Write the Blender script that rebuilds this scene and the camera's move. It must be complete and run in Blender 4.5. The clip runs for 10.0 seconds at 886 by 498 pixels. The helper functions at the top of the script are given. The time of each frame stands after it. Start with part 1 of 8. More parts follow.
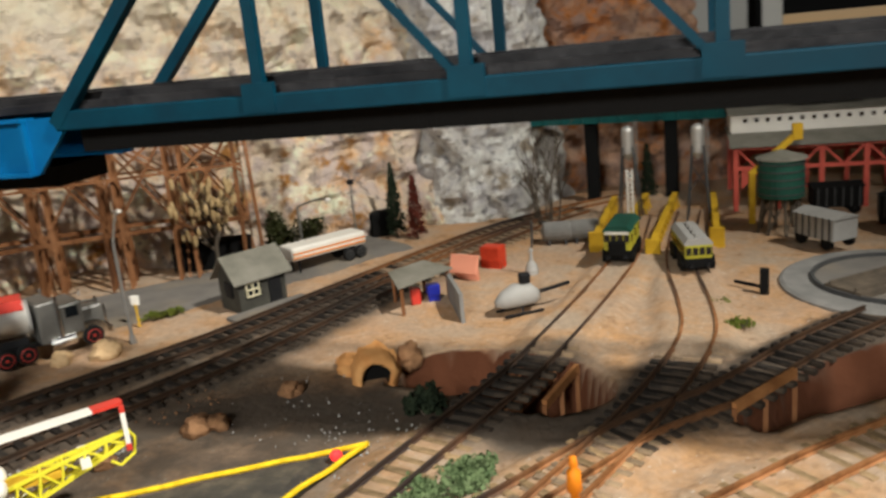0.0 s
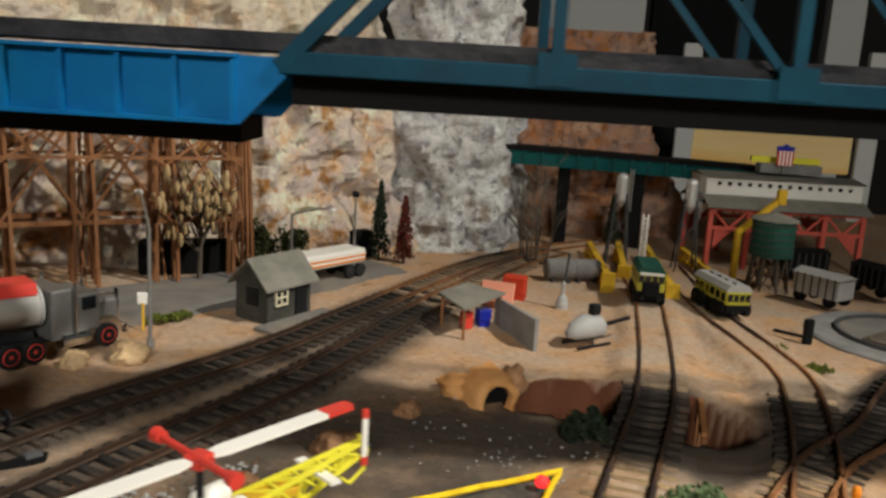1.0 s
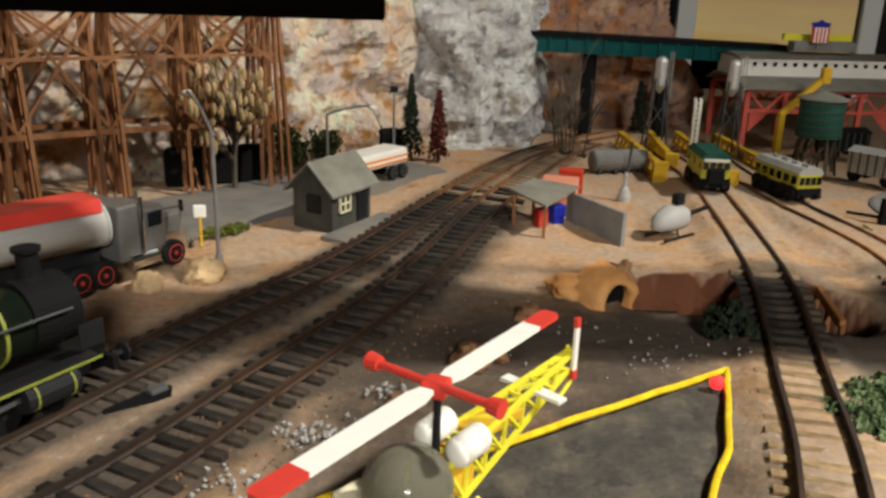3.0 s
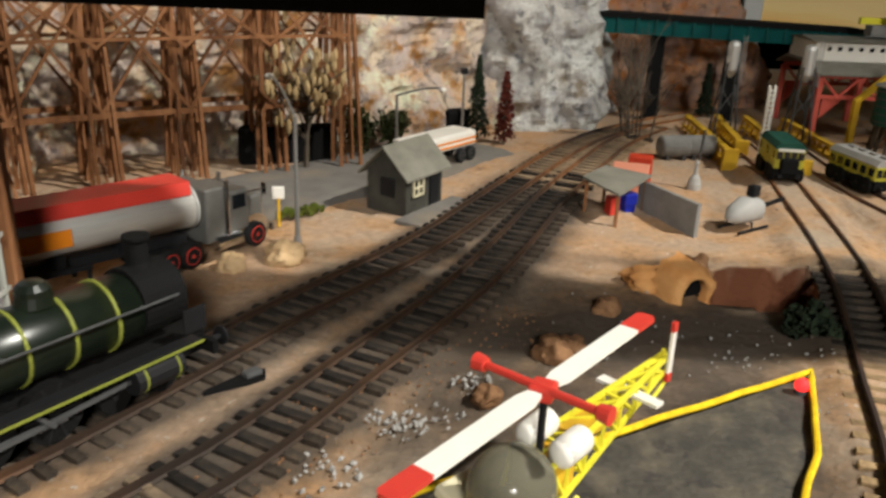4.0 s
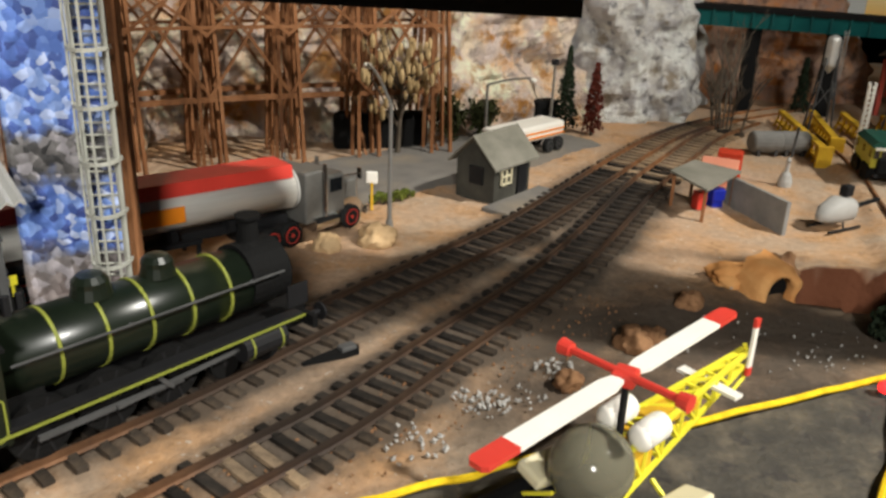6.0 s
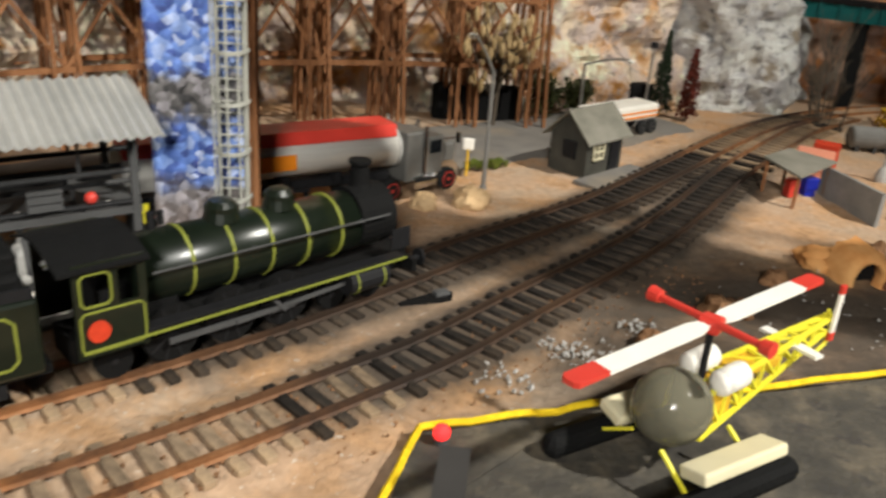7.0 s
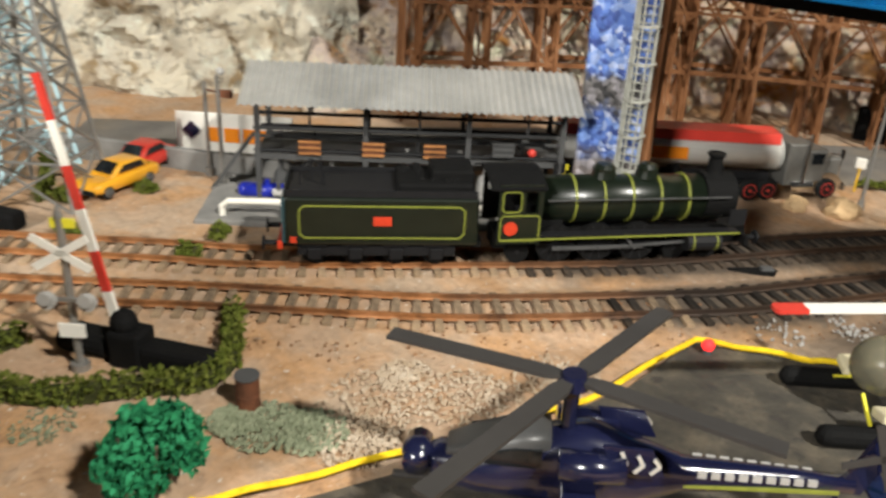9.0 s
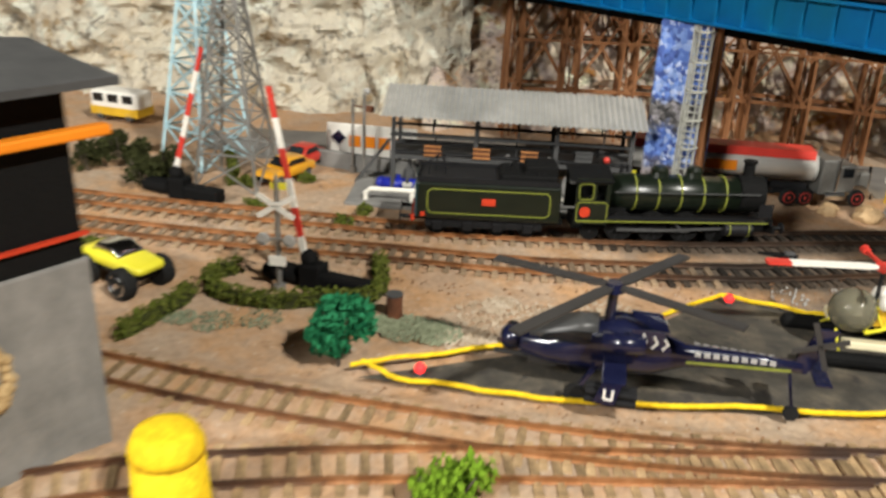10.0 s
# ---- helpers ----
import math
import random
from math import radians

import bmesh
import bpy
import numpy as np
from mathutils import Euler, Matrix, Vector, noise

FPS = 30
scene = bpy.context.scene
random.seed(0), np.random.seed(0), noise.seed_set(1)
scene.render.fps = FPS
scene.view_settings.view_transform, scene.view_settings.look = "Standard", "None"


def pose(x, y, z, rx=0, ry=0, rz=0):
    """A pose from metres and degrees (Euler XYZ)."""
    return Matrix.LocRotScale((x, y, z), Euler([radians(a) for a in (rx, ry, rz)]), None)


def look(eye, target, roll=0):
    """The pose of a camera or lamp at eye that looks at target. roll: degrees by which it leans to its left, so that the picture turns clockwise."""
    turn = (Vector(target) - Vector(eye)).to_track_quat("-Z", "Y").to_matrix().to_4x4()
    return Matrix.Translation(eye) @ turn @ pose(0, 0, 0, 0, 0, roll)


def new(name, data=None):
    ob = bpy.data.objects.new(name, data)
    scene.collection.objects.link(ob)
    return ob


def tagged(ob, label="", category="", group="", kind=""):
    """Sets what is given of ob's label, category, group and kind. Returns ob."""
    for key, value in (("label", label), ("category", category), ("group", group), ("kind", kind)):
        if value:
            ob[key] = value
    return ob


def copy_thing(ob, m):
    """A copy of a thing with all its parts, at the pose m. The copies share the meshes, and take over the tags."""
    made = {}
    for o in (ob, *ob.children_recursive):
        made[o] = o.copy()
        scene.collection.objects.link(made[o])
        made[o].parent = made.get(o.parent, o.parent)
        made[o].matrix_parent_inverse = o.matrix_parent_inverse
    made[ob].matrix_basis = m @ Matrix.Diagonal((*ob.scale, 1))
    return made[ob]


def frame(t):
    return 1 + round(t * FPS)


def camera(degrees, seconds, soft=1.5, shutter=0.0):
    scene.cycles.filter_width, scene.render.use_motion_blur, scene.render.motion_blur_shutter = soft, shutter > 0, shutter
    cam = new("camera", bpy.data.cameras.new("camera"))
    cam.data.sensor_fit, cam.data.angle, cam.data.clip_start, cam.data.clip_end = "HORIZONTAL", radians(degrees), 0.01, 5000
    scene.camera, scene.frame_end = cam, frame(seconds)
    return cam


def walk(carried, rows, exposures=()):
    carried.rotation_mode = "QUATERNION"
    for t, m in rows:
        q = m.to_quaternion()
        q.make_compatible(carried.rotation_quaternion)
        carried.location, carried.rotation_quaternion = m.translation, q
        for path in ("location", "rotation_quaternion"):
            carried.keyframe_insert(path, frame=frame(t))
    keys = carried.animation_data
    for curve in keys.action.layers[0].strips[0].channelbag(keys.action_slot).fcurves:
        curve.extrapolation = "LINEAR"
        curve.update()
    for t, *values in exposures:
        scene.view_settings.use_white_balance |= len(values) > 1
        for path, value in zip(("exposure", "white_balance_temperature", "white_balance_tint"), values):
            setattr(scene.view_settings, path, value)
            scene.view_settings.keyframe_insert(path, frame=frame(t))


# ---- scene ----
cam = camera(56.41, 10.0, soft=2.8, shutter=0.4)
PATH = [  # seconds, x, y, z, pitch, roll, yaw
    (0.0, 0.3805, 0.2913, 0.1584, -14.62, 5.76, 21.47),
    (0.5, 0.3002, 0.2825, 0.1394, -13.09, 2.39, 11.49),
    (1.0, 0.2172, 0.2781, 0.1376, -11.44, -3.41, 5.81),
    (1.5, 0.1729, 0.2966, 0.1416, -12.67, -6.38, 2.67),
    (2.0, 0.1527, 0.3095, 0.1268, -13.29, -4.89, 1.34),
    (2.5, 0.1504, 0.3038, 0.1226, -16.06, -2.47, 0.67),
    (4.0, 0.1317, 0.2994, 0.1334, -20.20, -2.22, 4.60),
    (4.5, 0.1265, 0.2901, 0.1316, -21.66, -4.14, 8.58),
    (5.0, 0.1295, 0.2904, 0.1370, -21.25, -2.90, 9.50),
    (6.5, 0.1296, 0.2807, 0.1382, -21.74, -2.45, 11.28),
    (7.0, 0.1276, 0.2667, 0.1327, -22.57, -4.47, 15.96),
    (7.5, 0.1360, 0.2526, 0.1336, -24.26, -4.94, 23.04),
    (8.0, 0.1505, 0.2195, 0.1471, -25.65, -4.43, 30.79),
    (8.5, 0.1821, 0.2085, 0.1562, -26.65, -3.50, 38.94),
    (9.0, 0.2191, 0.1945, 0.1598, -24.57, -3.18, 49.80),
    (9.5, 0.2540, 0.1803, 0.1635, -23.10, -2.07, 54.69),
    (10.0, 0.3121, 0.1198, 0.1800, -22.78, -2.78, 56.73),
]
walk(cam, [(t, pose(x, y, z, 0, 0, yaw) @ pose(0, 0, 0, 90 + pitch) @ pose(0, 0, 0, 0, 0, -roll)) for t, x, y, z, pitch, roll, yaw in PATH],
     exposures=[(0.0, -0.14), (0.5, -0.26), (1.0, -0.42), (2.0, -0.30), (2.5, -0.22), (5.0, -0.04), (6.5, 0.0), (9.0, 0.08), (10.0, -0.06)])

# ---- world and light ----
world = bpy.data.worlds.new("dim_room")
scene.world = world
world.use_nodes = True
world.node_tree.nodes["Background"].inputs[0].default_value = (1.0, 0.93, 0.86, 1)
world.node_tree.nodes["Background"].inputs[1].default_value = 0.002


def lamp(name, place, target, watts, size, colour):
    data = bpy.data.lights.new(name, "AREA")
    data.shape, data.size, data.energy, data.color = "DISK", size, watts, colour
    ob = new(name, data)
    ob.matrix_world = look(place, target)
    return ob


spot = bpy.data.lights.new("ceiling_spot", "SPOT")
spot.energy, spot.color, spot.shadow_soft_size = 146, (0.96, 0.93, 0.85), 0.035
spot.spot_size, spot.spot_blend = radians(64), 1.0
new("ceiling_spot", spot).matrix_world = look((1.12, 0.40, 1.12), (-0.10, 0.40, 0.0))
lamp("room_lamp", (0.42, -0.98, 0.80), (-0.06, 0.50, 0.03), 27, 0.30, (0.96, 0.94, 0.88))

# ---- materials ----


def material(name, colours, scale=40.0, rough=0.7, metal=0.0, bump=0.0, bump_scale=None, detail=8.0, vary=0.0, coat=0.0, stretch=None, dark=None):
    """Noise-mixed paint: two or three colours, fine grain, bump in metres."""
    m = bpy.data.materials.new(name)
    m.use_nodes = True
    nt = m.node_tree
    bsdf = nt.nodes["Principled BSDF"]
    bsdf.inputs["Roughness"].default_value = rough
    bsdf.inputs["Metallic"].default_value = metal
    bsdf.inputs["Coat Weight"].default_value = coat
    tex = nt.nodes.new("ShaderNodeTexCoord")
    vec = tex.outputs["Object"]
    if stretch:
        mp = nt.nodes.new("ShaderNodeMapping")
        mp.inputs["Scale"].default_value = stretch
        nt.links.new(vec, mp.inputs[0])
        vec = mp.outputs[0]
    n1 = nt.nodes.new("ShaderNodeTexNoise")
    n1.inputs["Scale"].default_value = scale
    n1.inputs["Detail"].default_value = detail
    n1.inputs["Roughness"].default_value = 0.65
    nt.links.new(vec, n1.inputs["Vector"])
    ramp = nt.nodes.new("ShaderNodeValToRGB")
    els = ramp.color_ramp.elements
    n = len(colours)
    for k, c in enumerate(colours):
        p = 0.32 + 0.36 * (k / max(n - 1, 1))
        e = els[k] if k < 2 else els.new(p)
        e.position, e.color = p, (*c, 1)
    nt.links.new(n1.outputs["Fac"], ramp.inputs[0])
    colour = ramp.outputs[0]
    if dark:  # second, larger scale of stains
        n3 = nt.nodes.new("ShaderNodeTexNoise")
        n3.inputs["Scale"].default_value = dark[1]
        n3.inputs["Detail"].default_value = 5
        nt.links.new(vec, n3.inputs["Vector"])
        r3 = nt.nodes.new("ShaderNodeValToRGB")
        r3.color_ramp.elements[0].position, r3.color_ramp.elements[1].position = dark[2], dark[3]
        nt.links.new(n3.outputs["Fac"], r3.inputs[0])
        mx = nt.nodes.new("ShaderNodeMixRGB")
        mx.inputs[2].default_value = (*dark[0], 1)
        nt.links.new(r3.outputs[0], mx.inputs[0])
        nt.links.new(colour, mx.inputs[1])
        colour = mx.outputs[0]
    if vary:
        info = nt.nodes.new("ShaderNodeObjectInfo")
        mul = nt.nodes.new("ShaderNodeMath")
        mul.operation = "MULTIPLY_ADD"
        mul.inputs[1].default_value, mul.inputs[2].default_value = vary, 1 - vary / 2
        nt.links.new(info.outputs["Random"], mul.inputs[0])
        hsv = nt.nodes.new("ShaderNodeHueSaturation")
        nt.links.new(mul.outputs[0], hsv.inputs["Value"])
        nt.links.new(colour, hsv.inputs["Color"])
        colour = hsv.outputs[0]
    nt.links.new(colour, bsdf.inputs["Base Color"])
    if bump:
        n2 = nt.nodes.new("ShaderNodeTexNoise")
        n2.inputs["Scale"].default_value = bump_scale or scale * 4
        n2.inputs["Detail"].default_value = 6
        nt.links.new(vec, n2.inputs["Vector"])
        b = nt.nodes.new("ShaderNodeBump")
        b.inputs["Strength"].default_value, b.inputs["Distance"].default_value = 1.0, bump
        nt.links.new(n2.outputs["Fac"], b.inputs["Height"])
        nt.links.new(b.outputs[0], bsdf.inputs["Normal"])
    return m


def two(a, k=0.75):
    return [tuple(c * k for c in a), a]


M = {
    "black": material("black_paint", two((0.013, 0.013, 0.014)), 300, 0.5),
    "soot": material("sooty_black", two((0.0045, 0.0045, 0.0045)), 200, 0.8, bump=0.0004),
    "loco_green": material("dark_green_enamel", [(0.004, 0.007, 0.004), (0.008, 0.012, 0.007)], 120, 0.30, coat=0.12),
    "tender_blue": material("blue_green_enamel", [(0.02, 0.05, 0.06), (0.03, 0.065, 0.07)], 120, 0.35),
    "yellow_line": material("yellow_lining", two((0.21, 0.23, 0.04)), 300, 0.5),
    "red_plate": material("red_plate", two((0.55, 0.05, 0.02)), 300, 0.5),
    "steel": material("brushed_tank_metal", [(0.66, 0.63, 0.58), (0.80, 0.78, 0.73)], 60, 0.34, 0.35, stretch=(1, 20, 20)),
    "chrome": material("chrome", two((0.75, 0.75, 0.75), 0.9), 80, 0.15, 1.0),
    "grey_plastic": material("grey_plastic", two((0.36, 0.35, 0.33), 0.8), 90, 0.40),
    "cab_metal": material("dull_cab_metal", two((0.20, 0.195, 0.18), 0.7), 110, 0.38, 0.5),
    "smoke": material("smoky_canopy_plastic", two((0.055, 0.055, 0.055), 0.85), 90, 0.42),
    "dark_grey": material("dark_grey", two((0.07, 0.07, 0.07), 0.7), 90, 0.6),
    "pale_grey": material("pale_grey", two((0.36, 0.35, 0.33), 0.85), 70, 0.55),
    "white": material("white_plastic", two((0.78, 0.75, 0.68), 0.9), 60, 0.45),
    "cream": material("cream_plastic", two((0.62, 0.56, 0.38), 0.88), 60, 0.5),
    "red": material("red_paint", two((0.60, 0.045, 0.03), 0.8), 80, 0.4),
    "orange": material("orange_panel", two((0.80, 0.24, 0.015), 0.9), 80, 0.5),
    "yellow": material("yellow_plastic", [(0.66, 0.60, 0.03), (0.78, 0.70, 0.05)], 60, 0.4),
    "ochre": material("ochre_paint", [(0.48, 0.28, 0.02), (0.68, 0.42, 0.03)], 60, 0.6),
    "rope": material("yellow_cord", [(0.60, 0.38, 0.01), (0.85, 0.60, 0.02)], 300, 0.7, bump=0.0003),
    "tyre": material("tyre_rubber", two((0.015, 0.015, 0.015)), 200, 0.8),
    "rail_rust": material("rusty_rail", [(0.10, 0.045, 0.02), (0.30, 0.13, 0.05), (0.42, 0.20, 0.09)], 90, 0.6, 0.3, dark=((0.05, 0.035, 0.03), 6, 0.45, 0.6)),
    "tie": material("weathered_tie", [(0.09, 0.065, 0.045), (0.22, 0.16, 0.105), (0.34, 0.24, 0.145)], 120, 0.9, bump=0.0004, vary=0.6),
    "tie_sand": material("sand_caked_tie", [(0.12, 0.08, 0.045), (0.28, 0.19, 0.10), (0.42, 0.29, 0.16)], 120, 0.9, bump=0.0004, vary=0.6),
    # blackish ties for the sprayed stretches and the painted yard shade
    "tie_black": material("blackish_tie", [(0.010, 0.009, 0.008), (0.026, 0.021, 0.017), (0.065, 0.048, 0.034)], 120, 0.85, bump=0.0004, vary=0.8),
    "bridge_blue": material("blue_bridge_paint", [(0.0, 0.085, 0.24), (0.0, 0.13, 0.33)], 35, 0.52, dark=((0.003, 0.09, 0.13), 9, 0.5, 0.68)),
    # the truss's teal-blue, darkened to put its shade into the colour
    "truss_blue_shade": material("teal_truss_blue_shaded", [(0.0, 0.022, 0.040), (0.0, 0.044, 0.074)], 35, 0.55, dark=((0.004, 0.03, 0.05), 12, 0.5, 0.66)),
    "bridge_deck": material("dark_deck", [(0.012, 0.012, 0.014), (0.035, 0.034, 0.036)], 60, 0.5, bump=0.0005),
    "teal": material("teal_girder", [(0.0, 0.045, 0.045), (0.004, 0.075, 0.07)], 40, 0.5),
    "brown_wood": material("brown_stained_wood", [(0.07, 0.028, 0.012), (0.20, 0.085, 0.035), (0.28, 0.13, 0.06)], 60, 0.75, bump=0.0003, stretch=(1, 1, 0.3)),
    "shed_grey": material("shed_planks", [(0.030, 0.029, 0.024), (0.060, 0.057, 0.047)], 80, 0.8, bump=0.0003),
    "roof_grey": material("grey_roof_sheet", [(0.13, 0.125, 0.10), (0.22, 0.205, 0.17)], 50, 0.8),
    "tin": material("corrugated_tin", [(0.42, 0.42, 0.40), (0.62, 0.61, 0.58)], 30, 0.38, 0.55, dark=((0.30, 0.29, 0.27), 18, 0.5, 0.7)),
    "glass_dark": material("dark_window", two((0.01, 0.012, 0.014)), 50, 0.08),
    "depot_red": material("salmon_red_steel", two((0.55, 0.10, 0.07), 0.8), 50, 0.6),
    "tank_green": material("green_tank_staves", [(0.008, 0.05, 0.035), (0.02, 0.085, 0.06)], 40, 0.6, stretch=(1, 1, 0.1)),
    "salmon": material("salmon_board", two((0.70, 0.28, 0.18), 0.9), 50, 0.7),
    "navy": material("glossy_navy", [(0.005, 0.006, 0.022), (0.009, 0.011, 0.036)], 60, 0.22, coat=0.5),
    "rotor": material("dark_rotor", two((0.045, 0.042, 0.04), 0.8), 60, 0.5),
    "blue_paint": material("bright_blue", two((0.01, 0.02, 0.30), 0.7), 60, 0.35),
    "hedge": material("green_foam", [(0.045, 0.065, 0.008), (0.11, 0.13, 0.02), (0.17, 0.18, 0.04)], 300, 0.95, bump=0.001),
    "tuft": material("emerald_tuft", [(0.0, 0.05, 0.02), (0.015, 0.14, 0.055), (0.03, 0.22, 0.10)], 200, 0.9),
    "tuft_pale": material("grey_green_tuft", [(0.05, 0.085, 0.035), (0.12, 0.17, 0.075), (0.17, 0.22, 0.11)], 200, 0.9),
    "conifer": material("dark_conifer", [(0.008, 0.014, 0.008), (0.025, 0.035, 0.018)], 150, 0.9),
    "olive": material("olive_foliage", [(0.012, 0.015, 0.004), (0.05, 0.054, 0.018)], 150, 0.95),
    "russet": material("russet_foliage", [(0.06, 0.014, 0.01), (0.16, 0.035, 0.022)], 150, 0.9),
    "dry": material("dry_leaf", [(0.30, 0.20, 0.09), (0.52, 0.38, 0.20)], 90, 0.9),
    "twig": material("grey_brown_twig", [(0.06, 0.05, 0.04), (0.14, 0.11, 0.08)], 90, 0.9),
    "sedum": material("grey_green_scatter", [(0.13, 0.15, 0.09), (0.28, 0.30, 0.20)], 300, 0.95),
    "gravel": material("pale_gravel", [(0.40, 0.29, 0.18), (0.66, 0.56, 0.44)], 90, 0.9, vary=0.6),
    "stone": material("rust_stone", [(0.12, 0.06, 0.03), (0.30, 0.16, 0.08)], 90, 0.9, bump=0.0006),
    "stone_orange": material("orange_sandstone", [(0.48, 0.20, 0.06), (0.66, 0.36, 0.14)], 60, 0.9, bump=0.0008),
    "sand_rock": material("tan_sandy_rock", [(0.34, 0.22, 0.11), (0.56, 0.39, 0.22)], 90, 0.9, bump=0.0008),
    "wall_grey": material("concrete_wall", [(0.15, 0.148, 0.14), (0.25, 0.24, 0.225)], 60, 0.85, bump=0.0003),
    "room": material("dark_room_wall", two((0.05, 0.045, 0.04), 0.8), 3, 0.9),
    "panel_white": material("pale_panel", two((0.50, 0.50, 0.47), 0.92), 5, 0.7),
    "pole": material("galvanised_pole", two((0.32, 0.31, 0.29), 0.8), 100, 0.4, 0.6),
    "pipe": material("white_pipe", two((0.75, 0.72, 0.64), 0.85), 40, 0.5),
    "rust_wood": material("orange_brown_wood", [(0.22, 0.09, 0.03), (0.42, 0.19, 0.07)], 60, 0.8),
    "hedge_bright": material("bright_green_foam", [(0.10, 0.20, 0.01), (0.22, 0.36, 0.03)], 200, 0.95, bump=0.001),
    "barrel": material("rust_barrel", [(0.05, 0.025, 0.015), (0.16, 0.06, 0.03)], 120, 0.7),
}


# the crystal bubble of the small helicopter
bubble_mat = bpy.data.materials.new("smoky_bubble")
bubble_mat.use_nodes = True
_b = bubble_mat.node_tree.nodes["Principled BSDF"]
_b.inputs["Base Color"].default_value = (0.30, 0.28, 0.20, 1)
_b.inputs["Roughness"].default_value = 0.10
_b.inputs["Transmission Weight"].default_value = 0.62
_b.inputs["IOR"].default_value = 1.30
M["bubble"] = bubble_mat


def glow(name, colour, strength):
    m = bpy.data.materials.new(name)
    m.use_nodes = True
    b = m.node_tree.nodes["Principled BSDF"]
    b.inputs["Base Color"].default_value = (*colour, 1)
    b.inputs["Emission Color"].default_value = (*colour, 1)
    b.inputs["Emission Strength"].default_value = strength
    return m


M["lamp_red"] = glow("lit_red_bulb", (1.0, 0.03, 0.03), 1.6)
M["head_lamp"] = glow("lit_white_lamp", (0.75, 0.9, 1.0), 6.0)


# the same sprayed black and painted bridge shade on the rails
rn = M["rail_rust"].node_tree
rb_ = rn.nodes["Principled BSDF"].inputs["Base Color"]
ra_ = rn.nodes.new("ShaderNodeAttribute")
ra_.attribute_name = "weathering_shade"
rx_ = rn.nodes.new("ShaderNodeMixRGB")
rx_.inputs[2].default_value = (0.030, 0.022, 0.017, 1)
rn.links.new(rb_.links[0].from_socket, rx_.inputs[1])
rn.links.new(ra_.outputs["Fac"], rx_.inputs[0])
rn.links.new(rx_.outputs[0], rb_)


def rock_material(name, pale, warm, grey, warm_at, pale_top=None):
    """Painted plaster rock: pale, ochre-red washes and dark cracks."""
    m = bpy.data.materials.new(name)
    m.use_nodes = True
    nt = m.node_tree
    bsdf = nt.nodes["Principled BSDF"]
    bsdf.inputs["Roughness"].default_value = 0.9
    tex = nt.nodes.new("ShaderNodeTexCoord")

    def noise_ramp(scale, lo, hi, detail=8, rough=0.6):
        n = nt.nodes.new("ShaderNodeTexNoise")
        n.inputs["Scale"].default_value, n.inputs["Detail"].default_value, n.inputs["Roughness"].default_value = scale, detail, rough
        nt.links.new(tex.outputs["Object"], n.inputs["Vector"])
        r = nt.nodes.new("ShaderNodeValToRGB")
        r.color_ramp.elements[0].position, r.color_ramp.elements[1].position = lo, hi
        nt.links.new(n.outputs["Fac"], r.inputs[0])
        return r.outputs[0], n

    def mix(fac, a, b):
        x = nt.nodes.new("ShaderNodeMixRGB")
        nt.links.new(fac, x.inputs[0])
        for k, v in ((1, a), (2, b)):
            if isinstance(v, tuple):
                x.inputs[k].default_value = (*v, 1)
            else:
                nt.links.new(v, x.inputs[k])
        return x.outputs[0]

    f1, _ = noise_ramp(21, warm_at - 0.08, warm_at + 0.09)
    f2, _ = noise_ramp(55, 0.42, 0.60)
    f3, _ = noise_ramp(42, 0.57, 0.66)
    f4, n4 = noise_ramp(85, 0.37, 0.45, 10, 0.68)
    f5, _ = noise_ramp(28, 0.52, 0.62, 10, 0.7)
    c = mix(f1, pale, warm)
    c = mix(f2, c, grey)
    c = mix(f5, c, tuple(min(0.80, k * 1.3) for k in pale))
    c = mix(f3, c, tuple(k * 0.62 for k in warm))
    c = mix(f4, tuple(k * 0.50 for k in grey), c)
    if pale_top:  # mixes to cream higher up, along a noisy edge
        sep = nt.nodes.new("ShaderNodeSeparateXYZ")
        nt.links.new(tex.outputs["Object"], sep.inputs[0])
        wob = nt.nodes.new("ShaderNodeMath")
        wob.operation = "MULTIPLY_ADD"
        wob.inputs[1].default_value = 0.10
        nt.links.new(n4.outputs["Fac"], wob.inputs[0])
        nt.links.new(sep.outputs[2], wob.inputs[2])
        rr = nt.nodes.new("ShaderNodeValToRGB")
        rr.color_ramp.elements[0].position, rr.color_ramp.elements[1].position = pale_top
        rr.color_ramp.elements[1].color = (0.8, 0.8, 0.8, 1)
        nt.links.new(wob.outputs[0], rr.inputs[0])
        c = mix(rr.outputs[0], c, (0.74, 0.66, 0.50))
    nt.links.new(c, bsdf.inputs["Base Color"])
    b = nt.nodes.new("ShaderNodeBump")
    b.inputs["Distance"].default_value = 0.010
    nt.links.new(n4.outputs["Fac"], b.inputs["Height"])
    nt.links.new(b.outputs[0], bsdf.inputs["Normal"])
    return m


M["cliff"] = rock_material("painted_plaster_cliff", (0.74, 0.61, 0.46), (0.66, 0.31, 0.09), (0.58, 0.47, 0.42), 0.54, (0.17, 0.26))
M["cliff_grey"] = rock_material("grey_white_rock", (0.66, 0.63, 0.58), (0.52, 0.43, 0.33), (0.48, 0.46, 0.46), 0.64)
M["cliff_red"] = rock_material("red_orange_rock", (0.52, 0.33, 0.22), (0.60, 0.22, 0.06), (0.42, 0.27, 0.21), 0.5)
M["cliff_pale"] = rock_material("cream_rock", (0.74, 0.67, 0.53), (0.58, 0.42, 0.24), (0.64, 0.58, 0.47), 0.62)

# matt model paint: rough surfaces have little sheen
for mat in M.values():
    shader = mat.node_tree.nodes.get("Principled BSDF")
    if shader and shader.inputs["Roughness"].default_value >= 0.5:
        shader.inputs["Specular IOR Level"].default_value = 0.15

